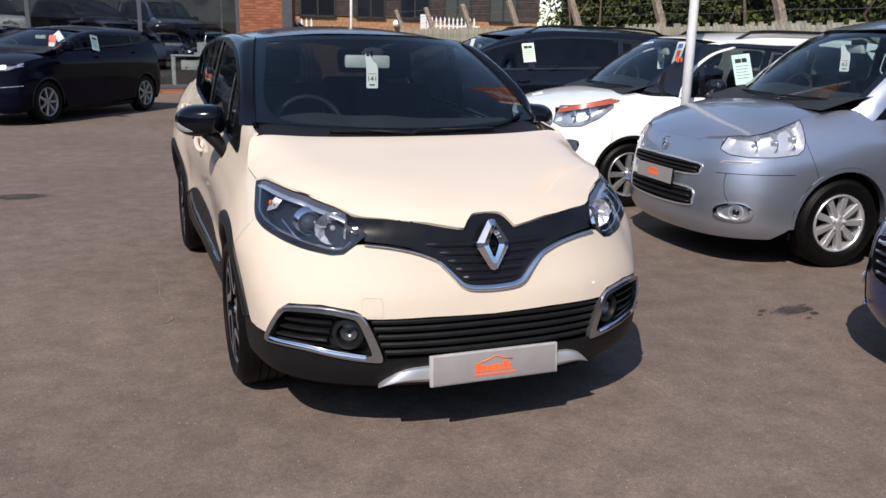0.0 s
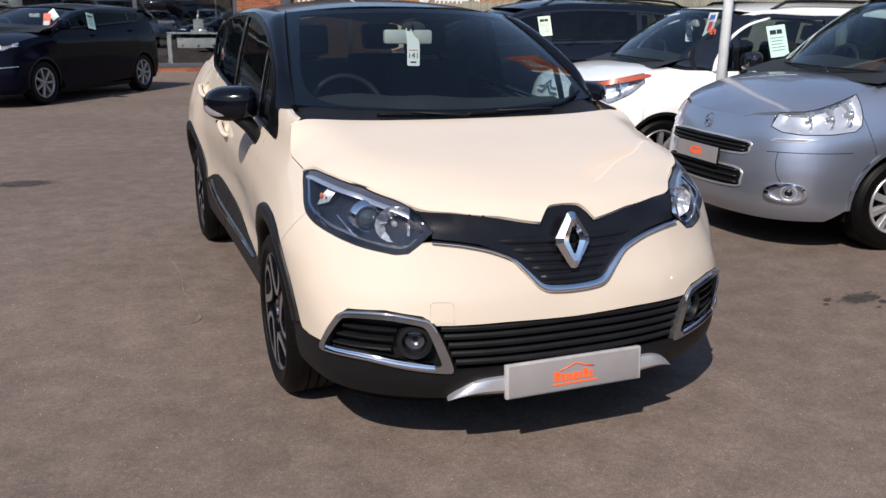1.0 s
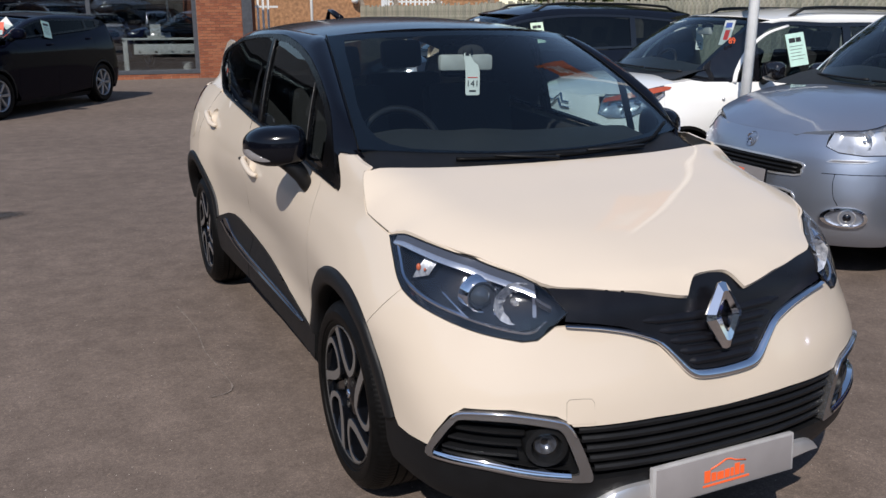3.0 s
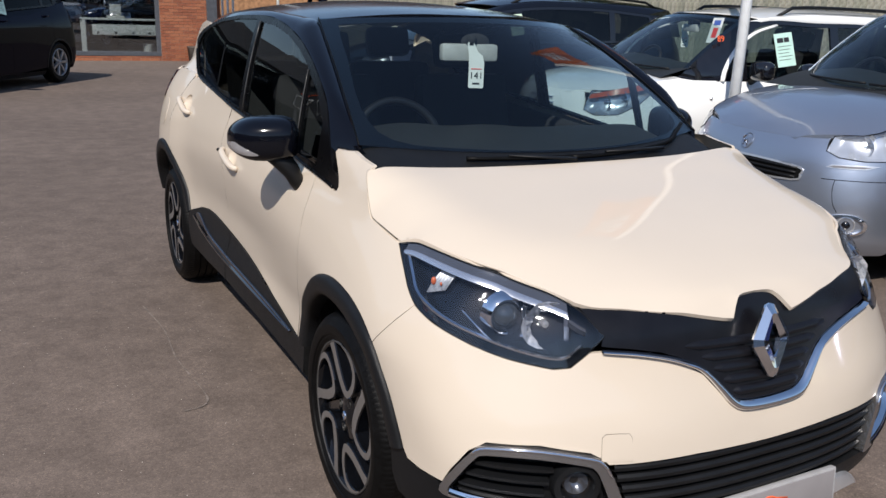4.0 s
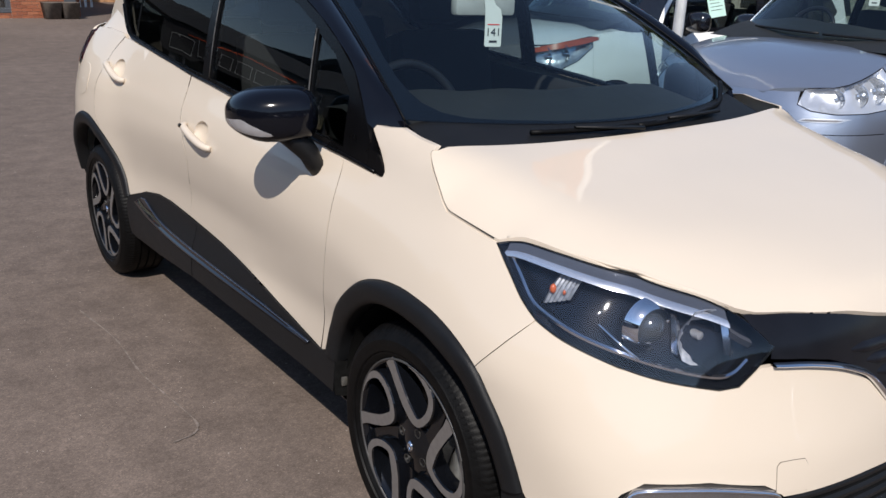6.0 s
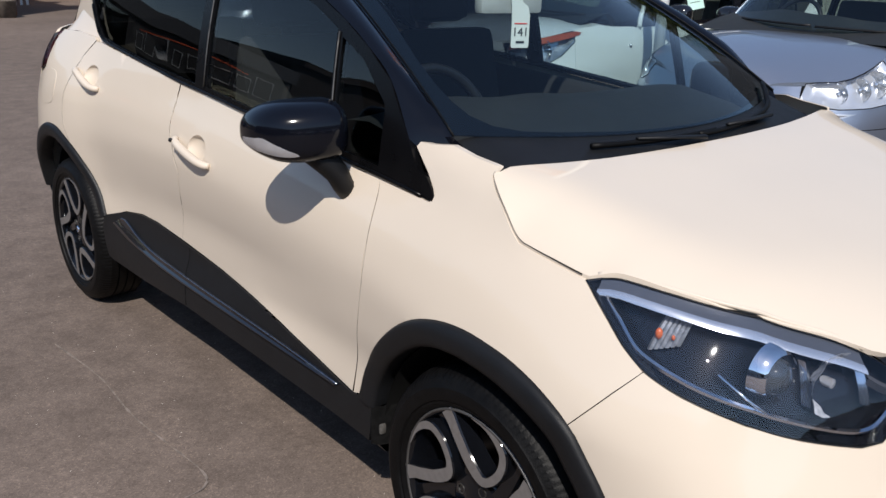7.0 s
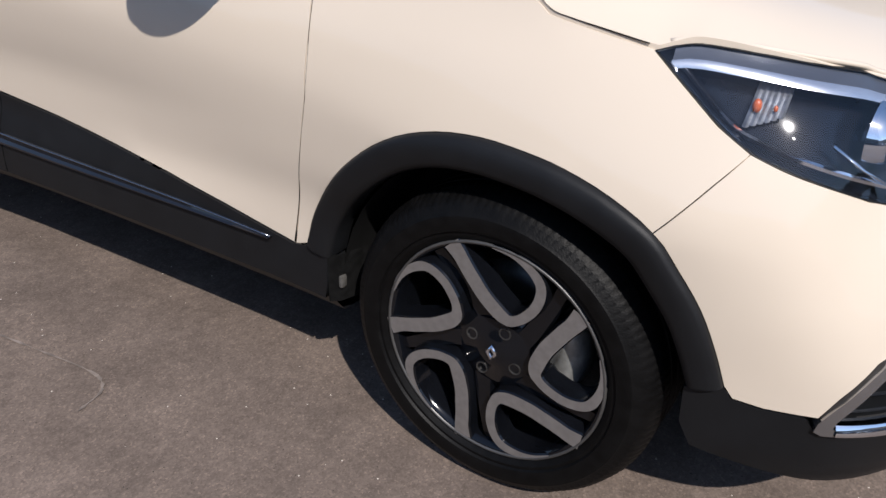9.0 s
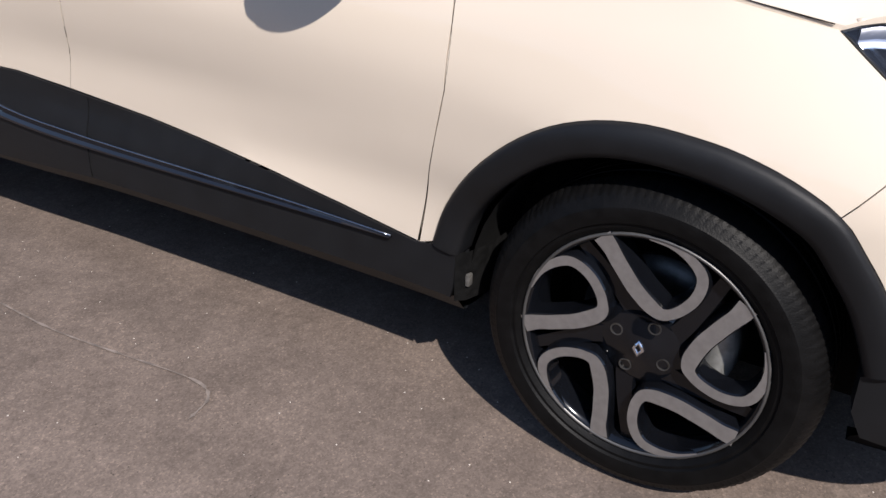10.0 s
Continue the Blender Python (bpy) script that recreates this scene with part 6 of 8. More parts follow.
    for sgn in (-1, 1):
        side = cb.side(sgn)
        part("window_surround", region(dlo, side, .09, panes, .02), g("surround", GLOSS_BLACK), me)
        for w in panes:
            part("side_window", region(w, lambda u, v, d: side(u, v, d + .006), .15, flange=0), g("glass", SIDE_GLASS), me).visible_shadow = False
        lo_l = [Vector(side(y, z, -.004)) for y, z in curve_top]
        n = len(lo_l)
        rows = []
        cut = g("cut", .42)
        for i, a in enumerate(lo_l):
            u = i / (n - 1)
            b = cb.screen(sgn, .02 + .965 * u / cut, -.002) if u < cut else cb.top_skin(sgn, ty + .24 + (rt - ty - .24) * (u - cut) / (1 - cut), -.002)
            nr = Vector((sgn * .75, -.15, .65))
            rows.append([a - nr * .02, a, a.lerp(b, .3) + nr * .012, a.lerp(b, .7) + nr * .012, b, b - nr * .02])
        rows.insert(0, [p + Vector((-sgn * .03, -.07, -.05)) for p in rows[0]])
        k = int(cut * (n - 1)) + 2
        for nm, some, mat in (("pillar", rows[:k], g("pillar_paint", g("roof_paint", paint))), ("cant_rail", rows[k - 1:], g("roof_paint", paint))):
            bm = bmesh.new()
            loft(bm, some)
            bmesh.ops.recalc_face_normals(bm, faces=bm.faces)
            part(nm, bm, mat, me)
        part("rear_pillar", region([(rt - .27, belt(rt - .27)), (rt - .12, belt(rt) + .12), (qy, qz), (rt - .05, qz - .02), (r - .22, belt(r) + .02)], side, .1, flange=.02), paint, me)
        if g("rails"):
            bm = bmesh.new()
            ys = np.linspace(ty + .45, rt - .15, 12)
            tube(bm, [cb.top_skin(sgn * .93, y, -.055 if 0 < i < 11 else .01) for i, y in enumerate(ys)], [.016] * 12, 8)
            part("roof_rail", bm, g("rails"), me)
        mir = new("door_mirror")
        mir.parent = me
        bm = bmesh.new()
        bmesh.ops.create_uvsphere(bm, u_segments=20, v_segments=14, radius=1)
        for v in bm.verts:
            x, y, z = (math.copysign(abs(c) ** .7, c) for c in v.co)
            v.co = Vector((sgn * (W + .08) + x * .115, d1 - .02 + y * (.09 if y < 0 else .05), belt(d1) + .10 + z * .085))
        part("shell", bm, g("mirror_paint", GLOSS_BLACK), mir)
        bm = bmesh.new()
        tube(bm, [(sgn * (W - .08), d1, belt(d1) - .0), (sgn * (W + .04), d1 - .01, belt(d1) + .06)], .03, 8)
        part("foot", bm, BLACK_PLASTIC, mir)
        for yh in (d2 - .22, d3 - .12):
            bm = bmesh.new()
            tube(bm, [sh(-sgn * S(yh + dy), belt(yh) - .13, -dd) for dy, dd in ((0, .0), (.03, .03), (.12, .035), (.17, .0))], .013, 8)
            part("door_handle", bm, paint, me)
    bm = bmesh.new()
    rows = []
    for u in np.linspace(-1, 1, 9):
        a, b = cb.top_skin(u, rt, .0), Vector((u * W * .78, r - .10, belt_r + .08))
        rows.append([a, a.lerp(b, .5) + Vector((0, .04, .03)), b])
    loft(bm, rows)
    part("rear_window", bm, PRIVACY_GLASS, me)
    # underneath and wheels
    bm = bmesh.new()
    box(bm, (-W * .72, f + .35, .2), (W * .72, r - .25, .55))
    part("underbody", bm, DARK_VOID, me)
    bm = bmesh.new()
    sm = .9 * sh.keys[3]
    loft(bm, [[sh(s, z, .06) for z in (.2, .45, nose - .08)] for s in np.linspace(-sm, sm, 14)])
    part("bumper_core", bm, DARK_VOID, me)
    for y in (0, wb):
        for sgn in (-1, 1):
            bm = bmesh.new()
            loft(bm, [[(sgn * x, y + math.cos(a) * ra * .97, zc + math.sin(a) * ra * .97) for x in (W - .05, W * .62)] + [(sgn * W * .62, y, zc)] for a in np.linspace(-.3, math.pi + .3, 18)])
            bmesh.ops.recalc_face_normals(bm, faces=bm.faces)
            part("wheel_well", bm, DARK_VOID, me)
    wl = spoke_wheel(me, R, .205, spec["rim"], spec["spokes"], g("alloy", ALLOY), tilt=g("spoke_tilt", 0.0), fork=g("fork", False))
    put_wheels(me, wl, [(-(W - .025), 0, R), (-(W - .025), wb, R), (W - .025, 0, R), (W - .025, wb, R)])
    sy = by + .62
    cabin_fittings(me, -.36, by + .52, .45, [(-.36, sy + .45, .68, .62), (.36, sy + .45, .68, .62), (-.36, sy + 1.35, .70, .56), (.36, sy + 1.35, .70, .56)], (-.36, by + .52, bz + .02), (0, ty + .02, th - .13), W - .16)
    bm = bmesh.new()
    loft(bm, [[cb.top_skin(a * .93, y, .04) for a in np.linspace(-1, 1, 7)] for y in np.linspace(ty + .25, rt - .05, 5)])
    part("headliner", bm, HEADLINER, me)
    return me, sh, cb, skin


def plate_on(parent, m, letters):
    p = new("number_plate")
    p.parent = parent
    p.matrix_local = m
    p["label"] = "grey dealer plate with orange print"
    bm = bmesh.new()
    box(bm, (-.262, -.004, -.058), (.262, .010, .058), bevel=.003)
    part("plate_holder", bm, GLOSS_BLACK, p)
    bm = bmesh.new()
    box(bm, (-.255, -.008, -.0545), (.255, -.003, .0545))
    part("plate_face", bm, PLATE_GREY, p)
    bm = bmesh.new()
    x = -.085
    for w, h in letters:
        box(bm, (x, -.0095, -.022), (x + w - .004, -.0078, -.022 + h))
        x += w
    box(bm, (-.06, -.0095, .012), (.055, -.0078, .030))
    part("plate_lettering", bm, ORANGE, p)


BARS = ((.026, .036), (.022, .026), (.028, .024), (.022, .026), (.016, .026), (.022, .036), (.018, .026))

# silver people carrier
LAMP_SILVER = plain("lamp_silver", (.62, .64, .66), .22, metal=.8, vary=.2, scale=80)
SILVER_AT = pose(3.46, 1.625, 0, 0, 0, -96)
silver_spec = dict(name="silver_van_car", label="silver high-roofed family van with clear headlights, parked beside the cream car", paint=SILVER_PAINT, W=.905, f=-.96, r=3.42, wb=2.728, nose=.885, H=1.80, R=.322, crown=.045, crown_front=.05, bow=.42, foot=.0, doors=(.55, 1.55, 2.45), alloy=SATIN_SILVER,
                   belt=1.03, belt_r=1.10, screen=(-.08, 1.115, .66, 1.64), rim=.200, spokes=9, spoke_tilt=.0, arch_gap=.075, lean=.16, roof_half=.66, clad=SILVER_PAINT, roof_drop=.03, round=1.15, group="parked row",
                   lamp=dict(low=[(1.25, .90), (1.235, .84), (1.19, .805), (1.05, .785), (.85, .775), (.70, .785), (.61, .815)],
                             inside=plain("lamp_inside_bright", (.62, .64, .67), .25, metal=.6, vary=.05), bowls=((.86, .5, LAMP_SILVER), (1.02, .5, LAMP_SILVER), (1.15, .5, LAMP_SILVER))),
                   nose_line=[(.605, .884), (.5, .876), (.4, .870), (.2, .864), (0, .862)])
silver, s_sh, s_cb, s_skin = other_car(silver_spec, SILVER_AT)
for z0, z1, reach, name in ((.625, .705, .47, "upper_grille"), (.40, .52, .44, "lower_grille")):
    o = smooth_line([(-reach, z1 - .012), (-reach * .5, z1), (0, z1), (reach * .5, z1), (reach, z1 - .012), (reach + .01, z0 + .035), (reach * .93, z0), (0, z0 - .012), (-reach * .93, z0), (-reach - .01, z0 + .035)], 3, True)
    part(name, region(o, s_sh, .05, flange=.01, out=.003), DARK_VOID, silver, "black grille with slats")
    part("grille_rim", region(smooth_line(shrink(o, -.011), 1, True), s_sh, .05, [o], .02, out=.007), SATIN_SILVER, silver)
    for k in range(3):
        z = z0 + (z1 - z0) * (k + .5) / 3
        bm = bmesh.new()
        tube(bm, [s_sh(s, z, -.006) for s in np.linspace(-reach * .97, reach * .97, 16)], .008, 6)
        part("grille_bar", bm, BLACK_PLASTIC, silver)
plate_on(silver, Matrix.Translation((0, -.975, .575)) @ Matrix.Rotation(radians(-4), 4, "X"), BARS)
for sgn in (1, -1):
    c = Vector(s_sh(sgn * .80, .40, .01))
    q = Matrix.Translation(c) @ (Vector(s_sh(sgn * .80, .40, 0)) - Vector(s_sh(sgn * .80, .40, .1))).to_track_quat("X", "Z").to_matrix().to_4x4()
    fl = new("fog_lamp")
    fl.parent = silver
    fl["label"] = "round fog lamp in a chrome almond ring"
    bm = bmesh.new()
    rows = []
    for sc, xx in ((1.0, -.01), (.97, .022), (.80, .024), (.74, .004), (.68, -.02)):
        rows.append([q @ Vector((xx, (.118 * math.cos(a) + (.04 if math.cos(a) * sgn > 0 else 0) * math.cos(a) * 1.0) * sc, .066 * math.sin(a) * sc)) for a in np.linspace(0, 2 * math.pi, 32, endpoint=False)])
    loft(bm, rows, closed=True)
    bmesh.ops.recalc_face_normals(bm, faces=bm.faces)
    part("chrome_ring", bm, CHROME, fl)
    bm = bmesh.new()
    lathe(bm, [(.085, -.012), (.055, -.012), (.052, .012), (.045, .014), (.04, .0), (.02, -.02), (.001, -.024)], 28, m=q)
    part("lamp_bowl", bm, SATIN_SILVER, fl)
    bm = bmesh.new()
    lathe(bm, [(.026, .008), (.018, .016), (.001, .02)], 24, m=q)
    part("lens", bm, GLOSS_BLACK, fl)
    slot = [(sgn * s, z) for s, z in ((.63, .725), (.66, .742), (.85, .752), (.95, .752), (.87, .73), (.66, .722))]
    part("side_slot", region(slot, s_sh, .03, flange=.01, out=.004), SATIN_SILVER, silver)
    slit = [(sgn * s, z) for s, z in ((.65, .731), (.68, .739), (.86, .746), (.90, .744), (.85, .735), (.68, .728))]
    part("slot_mesh", region(slit, s_sh, .03, flange=.004, out=.006), plain("grey_mesh", (.16, .16, .17), .6), silver, "grey mesh in the bumper slot")
    line = [(s, z) for s, z in ((.62, .655), (.8, .66), (1.0, .665), (1.18, .67))]
    bm = bmesh.new()
    tube(bm, [s_sh(sgn * s, z, .001) for s, z in smooth_line(line, 4)], .0028, 5)
    part("bumper_seam", bm, DARK_VOID, silver)
    bm = bmesh.new()
    tube(bm, [s_sh(sgn * s, z, .001) for s, z in smooth_line([(.70, .656), (.695, .60), (.71, .52), (.74, .47)], 4)], .0024, 5)
    part("bumper_seam", bm, DARK_VOID, silver)
bm = bmesh.new()
c = Vector(s_sh(0, .80, -.006))
rows = []
for sc, yy in ((.85, .02), (.76, -.002), (.70, .003), (.0, .004)):
    rows.append([c + Vector((.062 * sc * math.cos(a), yy + .02 * math.sin(a), .062 * sc * math.sin(a) * (1.15 if math.sin(a) < 0 else .9))) for a in np.linspace(0, 2 * math.pi, 16, endpoint=False)])
loft(bm, rows, closed=True)
part("badge_recess", bm, SILVER_PAINT, silver)
bm = bmesh.new()
tube(bm, [c + Vector((x, -.014, z)) for x, z in ((-.02, -.035), (-.005, -.01), (-.018, .01), (.004, .03), (.022, .034))], [.006, .008, .009, .009, .005], 8)
tube(bm, [c + Vector((x, -.014, z)) for x, z in ((.018, -.035), (.004, -.008), (.024, .006))], [.006, .008, .005], 8)
part("badge", bm, CHROME, silver, "small chrome badge shape")
bm = bmesh.new()
tube(bm, [s_cb.top_skin(.55, 1.0, -.0), s_cb.top_skin(.5, 1.25, -.16)], [.009, .004], 6)
part("roof_aerial", bm, BLACK_PLASTIC, silver)
hang_tag(SILVER_AT @ Matrix.Translation((0, .60, 1.43)), "63", 0, 40)

# white mini people carrier
WHITE_AT = pose(3.27, 3.96, 0, 0, 0, -96)
white_spec = dict(name="white_family_car", label="white family car with black roof rails and orange striped headlights", paint=WHITE_PAINT, W=.885, f=-.83, r=3.25, wb=2.54, nose=.93, H=1.66, R=.313, belt=1.02, belt_r=1.08, doors=(.80, 1.75, 2.45), posts=(.74, 1.75, 2.45), pillar_paint=GLOSS_BLACK,
                  screen=(.02, 1.08, .72, 1.58), rim=.205, spokes=8, arch_gap=.06, rails=BLACK_PLASTIC, roof_half=.64, roof_drop=.05, group="parked row", crown=.03, crown_front=.02, surround=GLOSS_BLACK,
                  lamp=dict(low=[(1.26, .94), (1.12, .84), (.95, .765), (.75, .75), (.63, .785)], inside=LAMP_SILVER,
                            bowls=((.82, .5, CHROME), (1.0, .5, CHROME))),
                  nose_line=[(.62, .86), (.57, .92), (0, .925)])
white, w_sh, w_cb, w_skin = other_car(white_spec, WHITE_AT)
for sgn in (1, -1):
    st = [(sgn * s, z) for s, z in ((.66, .875), (.80, .90), (1.05, .94), (1.20, .965), (1.31, .99), (1.33, 1.008), (1.28, 1.015), (1.15, 1.0), (1.0, .975), (.8, .938), (.67, .91))]
    part("orange_lamp_strip", region(st if sgn > 0 else st[::-1], w_sh, .04, flange=.006, out=.006), plain("orange_plastic", (.36, .065, .025), .25, coat=.6), white, "orange strip over the headlight")
    fg = [(sgn * s, z) for s, z in ((.74, .50), (.90, .53), (.93, .63), (.80, .64), (.73, .58))]
    part("fog_lamp", region(smooth_line(fg, 3, True), w_sh, .04, flange=.01, out=.006), CHROME, white)
    bm = bmesh.new()
    bmesh.ops.create_icosphere(bm, subdivisions=2, radius=.016, matrix=Matrix.Translation(w_sh(sgn * w_sh.s_at_y(.36), .90, -.002)))
    part("side_repeater", bm, SATIN_SILVER, white)
for sgn in (1, -1):
    side = w_cb.side(sgn)
    bm = bmesh.new()
    tube(bm, [side(y, z, -.004) for y, z in smooth_line([(.50, 1.03), (.54, 1.14), (.66, 1.30), (.86, 1.43), (1.10, 1.50)], 5)], .026, 8, squash=.5)
    part("door_frame", bm, WHITE_PAINT, white, "white front door window frame")
for dz, w in ((.045, .20), (.0, .24)):
    bm = bmesh.new()
    tube(bm, [w_sh(s, .80 + dz + .06 * max(0, 1 - abs(s) / .09), -.008) for s in np.linspace(-w, w, 25)], .012, 8, squash=.8)
    part("nose_chevron", bm, CHROME, white, "chrome chevron bar on the nose")
o = smooth_line([(-.42, .60), (0, .61), (.42, .60), (.45, .42), (.38, .33), (0, .31), (-.38, .33), (-.45, .42)], 3, True)
part("lower_grille", region(o, w_sh, .06, flange=.01, out=.004), DARK_VOID, white, "black lower grille")
plate_on(white, Matrix.Translation((0, -.845, .66)), BARS)
side = w_cb.side(1)
p, up = Vector(side(.50, 1.375, -.012)), (Vector(side(.50, 1.42)) - Vector(side(.50, 1.33))).normalized()
m = Matrix(((0, up.x, up.z), (1, up.y, 0), (0, up.z, -up.x))).to_4x4()
m.translation = p
text_mesh("price_digits", "89", .075, m, ORANGE, white)["label"] = "orange digits on the small front window"
hang_tag(WHITE_AT @ Matrix.Translation((-.16, .80, 1.36)), "24", 0, 40)

# dark tall estate
DARK_AT = pose(2.80, 7.52, 0, 0, 0, -96)
dark_spec = dict(name="dark_suv", label="dark blue-black tall estate car with price sheet in its window", paint=DARK_PAINT, W=.92, f=-.93, r=3.62, wb=2.70, glass=PRIVACY_GLASS, nose=.95, H=1.73, R=.345, belt=1.13, belt_r=1.20,
                 screen=(-.20, 1.13, .66, 1.58), rim=.225, spokes=5, fork=True, rails=BLACK_PLASTIC, group="parked row", mirror_paint=DARK_PAINT, clad=BLACK_PLASTIC,
                 lamp=dict(low=[(1.12, .93), (1.0, .85), (.85, .82), (.62, .83)], bowls=((.8, .5, CHROME),)))
dark, d_sh, d_cb, d_skin = other_car(dark_spec, DARK_AT)

# blue car whose nose alone comes into view
blue_spec = dict(name="blue_hatchback", label="metallic blue hatchback with chrome-edged grille", paint=BLUE_PAINT, W=.88, f=-.88, r=3.2, wb=2.55, nose=.80, H=1.48, R=.31, belt=.96, belt_r=1.02, screen=(.15, 1.0, 1.02, 1.40), rim=.205, spokes=5, fork=True,
                 group="parked row", lamp=dict(low=[(1.16, .80), (1.05, .72), (.85, .69), (.60, .70)], bowls=((.8, .5, CHROME),)))
blue, b_sh, b_cb, _ = other_car(blue_spec, pose(2.82, -1.35, 0, 0, 0, -94))
o = smooth_line([(-.60, .64), (0, .66), (.60, .64), (.66, .60), (.56, .45), (0, .42), (-.56, .45), (-.66, .60)], 3, True)
part("grille", region(o, b_sh, .05, flange=.01, out=.004), DARK_VOID, blue, "black grille")
for z, reach in ((.615, .60), (.57, .60), (.525, .56), (.48, .54)):
    bm = bmesh.new()
    tube(bm, [b_sh(u, z, -.008) for u in np.linspace(-reach, reach, 25)], .009 if z < .6 else .013, 6)
    part("grille_bar", bm, CHROME if z > .6 else GLOSS_BLACK, blue, "chrome bar over the grille" if z > .6 else "")
for u in (-.86, .86):
    o = smooth_line([(u - .14, .29), (u - .08, .44), (u + .10, .46), (u + .12, .31)], 2, True)
    part("fog_lamp_nest", region(o, b_sh, .04, flange=.01, out=.004), DARK_VOID, blue)
    bm = bmesh.new()
    bmesh.ops.create_icosphere(bm, subdivisions=3, radius=.045, matrix=Matrix.Translation(b_sh(u, .37, .01)))
    part("fog_lamp", bm, SATIN_SILVER, blue)
    bm = bmesh.new()
    tube(bm, [b_sh(u + a, z, -.008) for a, z in ((-.14, .27), (-.02, .275), (.12, .29))], .008, 6)
    part("fog_lamp_trim", bm, CHROME, blue)

# navy coupe-roofed SUV by the showroom
NAVY_AT = pose(-3.155, 12.71, 0, 0, 0, -33.5)
navy_spec = dict(name="navy_suv", label="navy blue sports SUV with silver wheels in front of the showroom", paint=NAVY_PAINT, W=.96, f=-.92, r=3.75, wb=2.96, nose=.98, H=1.64, R=.36, belt=1.17, belt_r=1.33, screen=(.22, 1.18, 1.14, 1.55),
                 rim=.235, spokes=7, roof_drop=.025, roof_end=3.45, glass=glass("black_glass", (.03, .033, .038), gloss=.25), surround=WINDOW_BLACK, clad=BLACK_PLASTIC, mirror_paint=NAVY_PAINT, lean=.22,
                 lamp=dict(low=[(1.16, .99), (1.05, .945), (.85, .91), (.62, .90)], bowls=((.8, .5, CHROME), (.95, .5, CHROME))))
navy, n_sh, n_cb, _ = other_car(navy_spec, NAVY_AT)
for sgn in (1, -1):
    bm = bmesh.new()
    tube(bm, [n_sh(sgn * s, z, -.006) for s, z in ((.66, .62), (.8, .63), (.95, .64), (1.05, .645))], .012, 6)
    part("bumper_chrome", bm, CHROME, navy)
    bm = bmesh.new()
    tube(bm, [n_sh(sgn * s, z, -.006) for s, z in ((.64, .885), (.85, .90), (.95, .935), (1.12, .955))], .012, 6)
    part("lamp_chrome", bm, CHROME, navy)


def sheet(name, label, cab, y, z, w, h, sgn, at, material, tilt=0.0, ink=True):
    """A printed sheet stuck inside a side window."""
    side = cab.side(sgn)
    p, up = Vector(side(y, z, -.004)), Vector(side(y, z + .1, 0)) - Vector(side(y, z, 0))
    zax = up.normalized()
    yax = Vector((-sgn, 0, 0))
    xax = yax.cross(zax).normalized()
    yax = zax.cross(xax)
    m = Matrix((xax, yax, zax)).transposed().to_4x4()
    m.translation = p
    card = thing(name, label, "paper", "window sheets")
    card.matrix_world = at @ m @ pose(0, 0, 0, 0, tilt, 0)
    bm = bmesh.new()
    box(bm, (-w / 2, -.001, -h / 2), (w / 2, .001, h / 2))
    part("paper", bm, material, card, smooth=False)
    if ink:
        bm = bmesh.new()
        box(bm, (-w * .36, -.0025, h * .22), (-w * .02, -.0012, h * .36))
        box(bm, (w * .02, -.0025, h * .22), (w * .30, -.0012, h * .36))
        for k in range(5):
            box(bm, (-w * .38, -.0025, h * (.10 - .1 * k)), (w * (.36 - .08 * (k % 3)), -.0016, h * (.115 - .1 * k)))
        part("lettering", bm, TAG_INK, card, smooth=False)


sheet("price_sheet", "pale green printed price sheet stuck on a car window", w_cb, 1.18, 1.30, .20, .29, 1, WHITE_AT, PALE_GREEN, -7)
sheet("price_sheet", "pale yellow-green price sheet stuck on a car window", d_cb, 1.11, 1.38, .17, .25, 1, DARK_AT, plain("pale_yellow_sheet", (.62, .78, .60), .6), -5)
sheet("price_sheet", "pale blue-green price sheet stuck on a car window", n_cb, 1.50, 1.33, .20, .28, 1, NAVY_AT, PALE_GREEN, 10)


def screen_card(name, label, cab, a, v, w, h, at, material, bars, tilt=0.0):
    """A card inside a windscreen."""
    p = cab.screen(a, v, .03)
    up = ((cab.screen(a, v + .05, .03) - p).normalized() + Vector((0, 0, 2.4))).normalized()
    xax = Vector((1, 0, 0))
    yax = up.cross(xax).normalized()
    xax = yax.cross(up)
    m = Matrix((xax, yax, up)).transposed().to_4x4()
    m.translation = p
    card = thing(name, label, "card", "windscreen cards")
    card.matrix_world = at @ m @ pose(0, 0, 0, 0, tilt, 0)
    bm = bmesh.new()
    box(bm, (-w / 2, -.001, -h / 2), (w / 2, .001, h / 2))
    part("paper", bm, material, card, smooth=False)
    for x0, z0, x1, z1, mat in bars:
        bm = bmesh.new()
        box(bm, (x0 * w, -.0025, z0 * h), (x1 * w, -.0012, z1 * h))
        part("print_bar", bm, mat, card, smooth=False)


screen_card("offer_card", "white card with red and blue print in a windscreen", w_cb, .74, .78, .14, .22, WHITE_AT, TAG_WHITE, ((-.3, .2, .3, .4, plain("blue_print", (.05, .1, .35), .5)), (-.2, -.3, .25, .1, RED_PRINT)))
screen_card("offer_card", "white card with red print in a windscreen", d_cb, .62, .66, .16, .28, DARK_AT, TAG_WHITE, ((-.2, -.35, .25, .05, RED_PRINT),))
screen_card("offer_card", "red and white offer card in a windscreen", n_cb, .76, .46, .14, .26, NAVY_AT, plain("orange_red_card", (.75, .12, .07), .5), ((-.4, -.3, .4, .0, TAG_WHITE),))
screen_card("offer_card", "plain white card in a windscreen", n_cb, .86, .62, .13, .34, NAVY_AT, TAG_WHITE, (), -40)

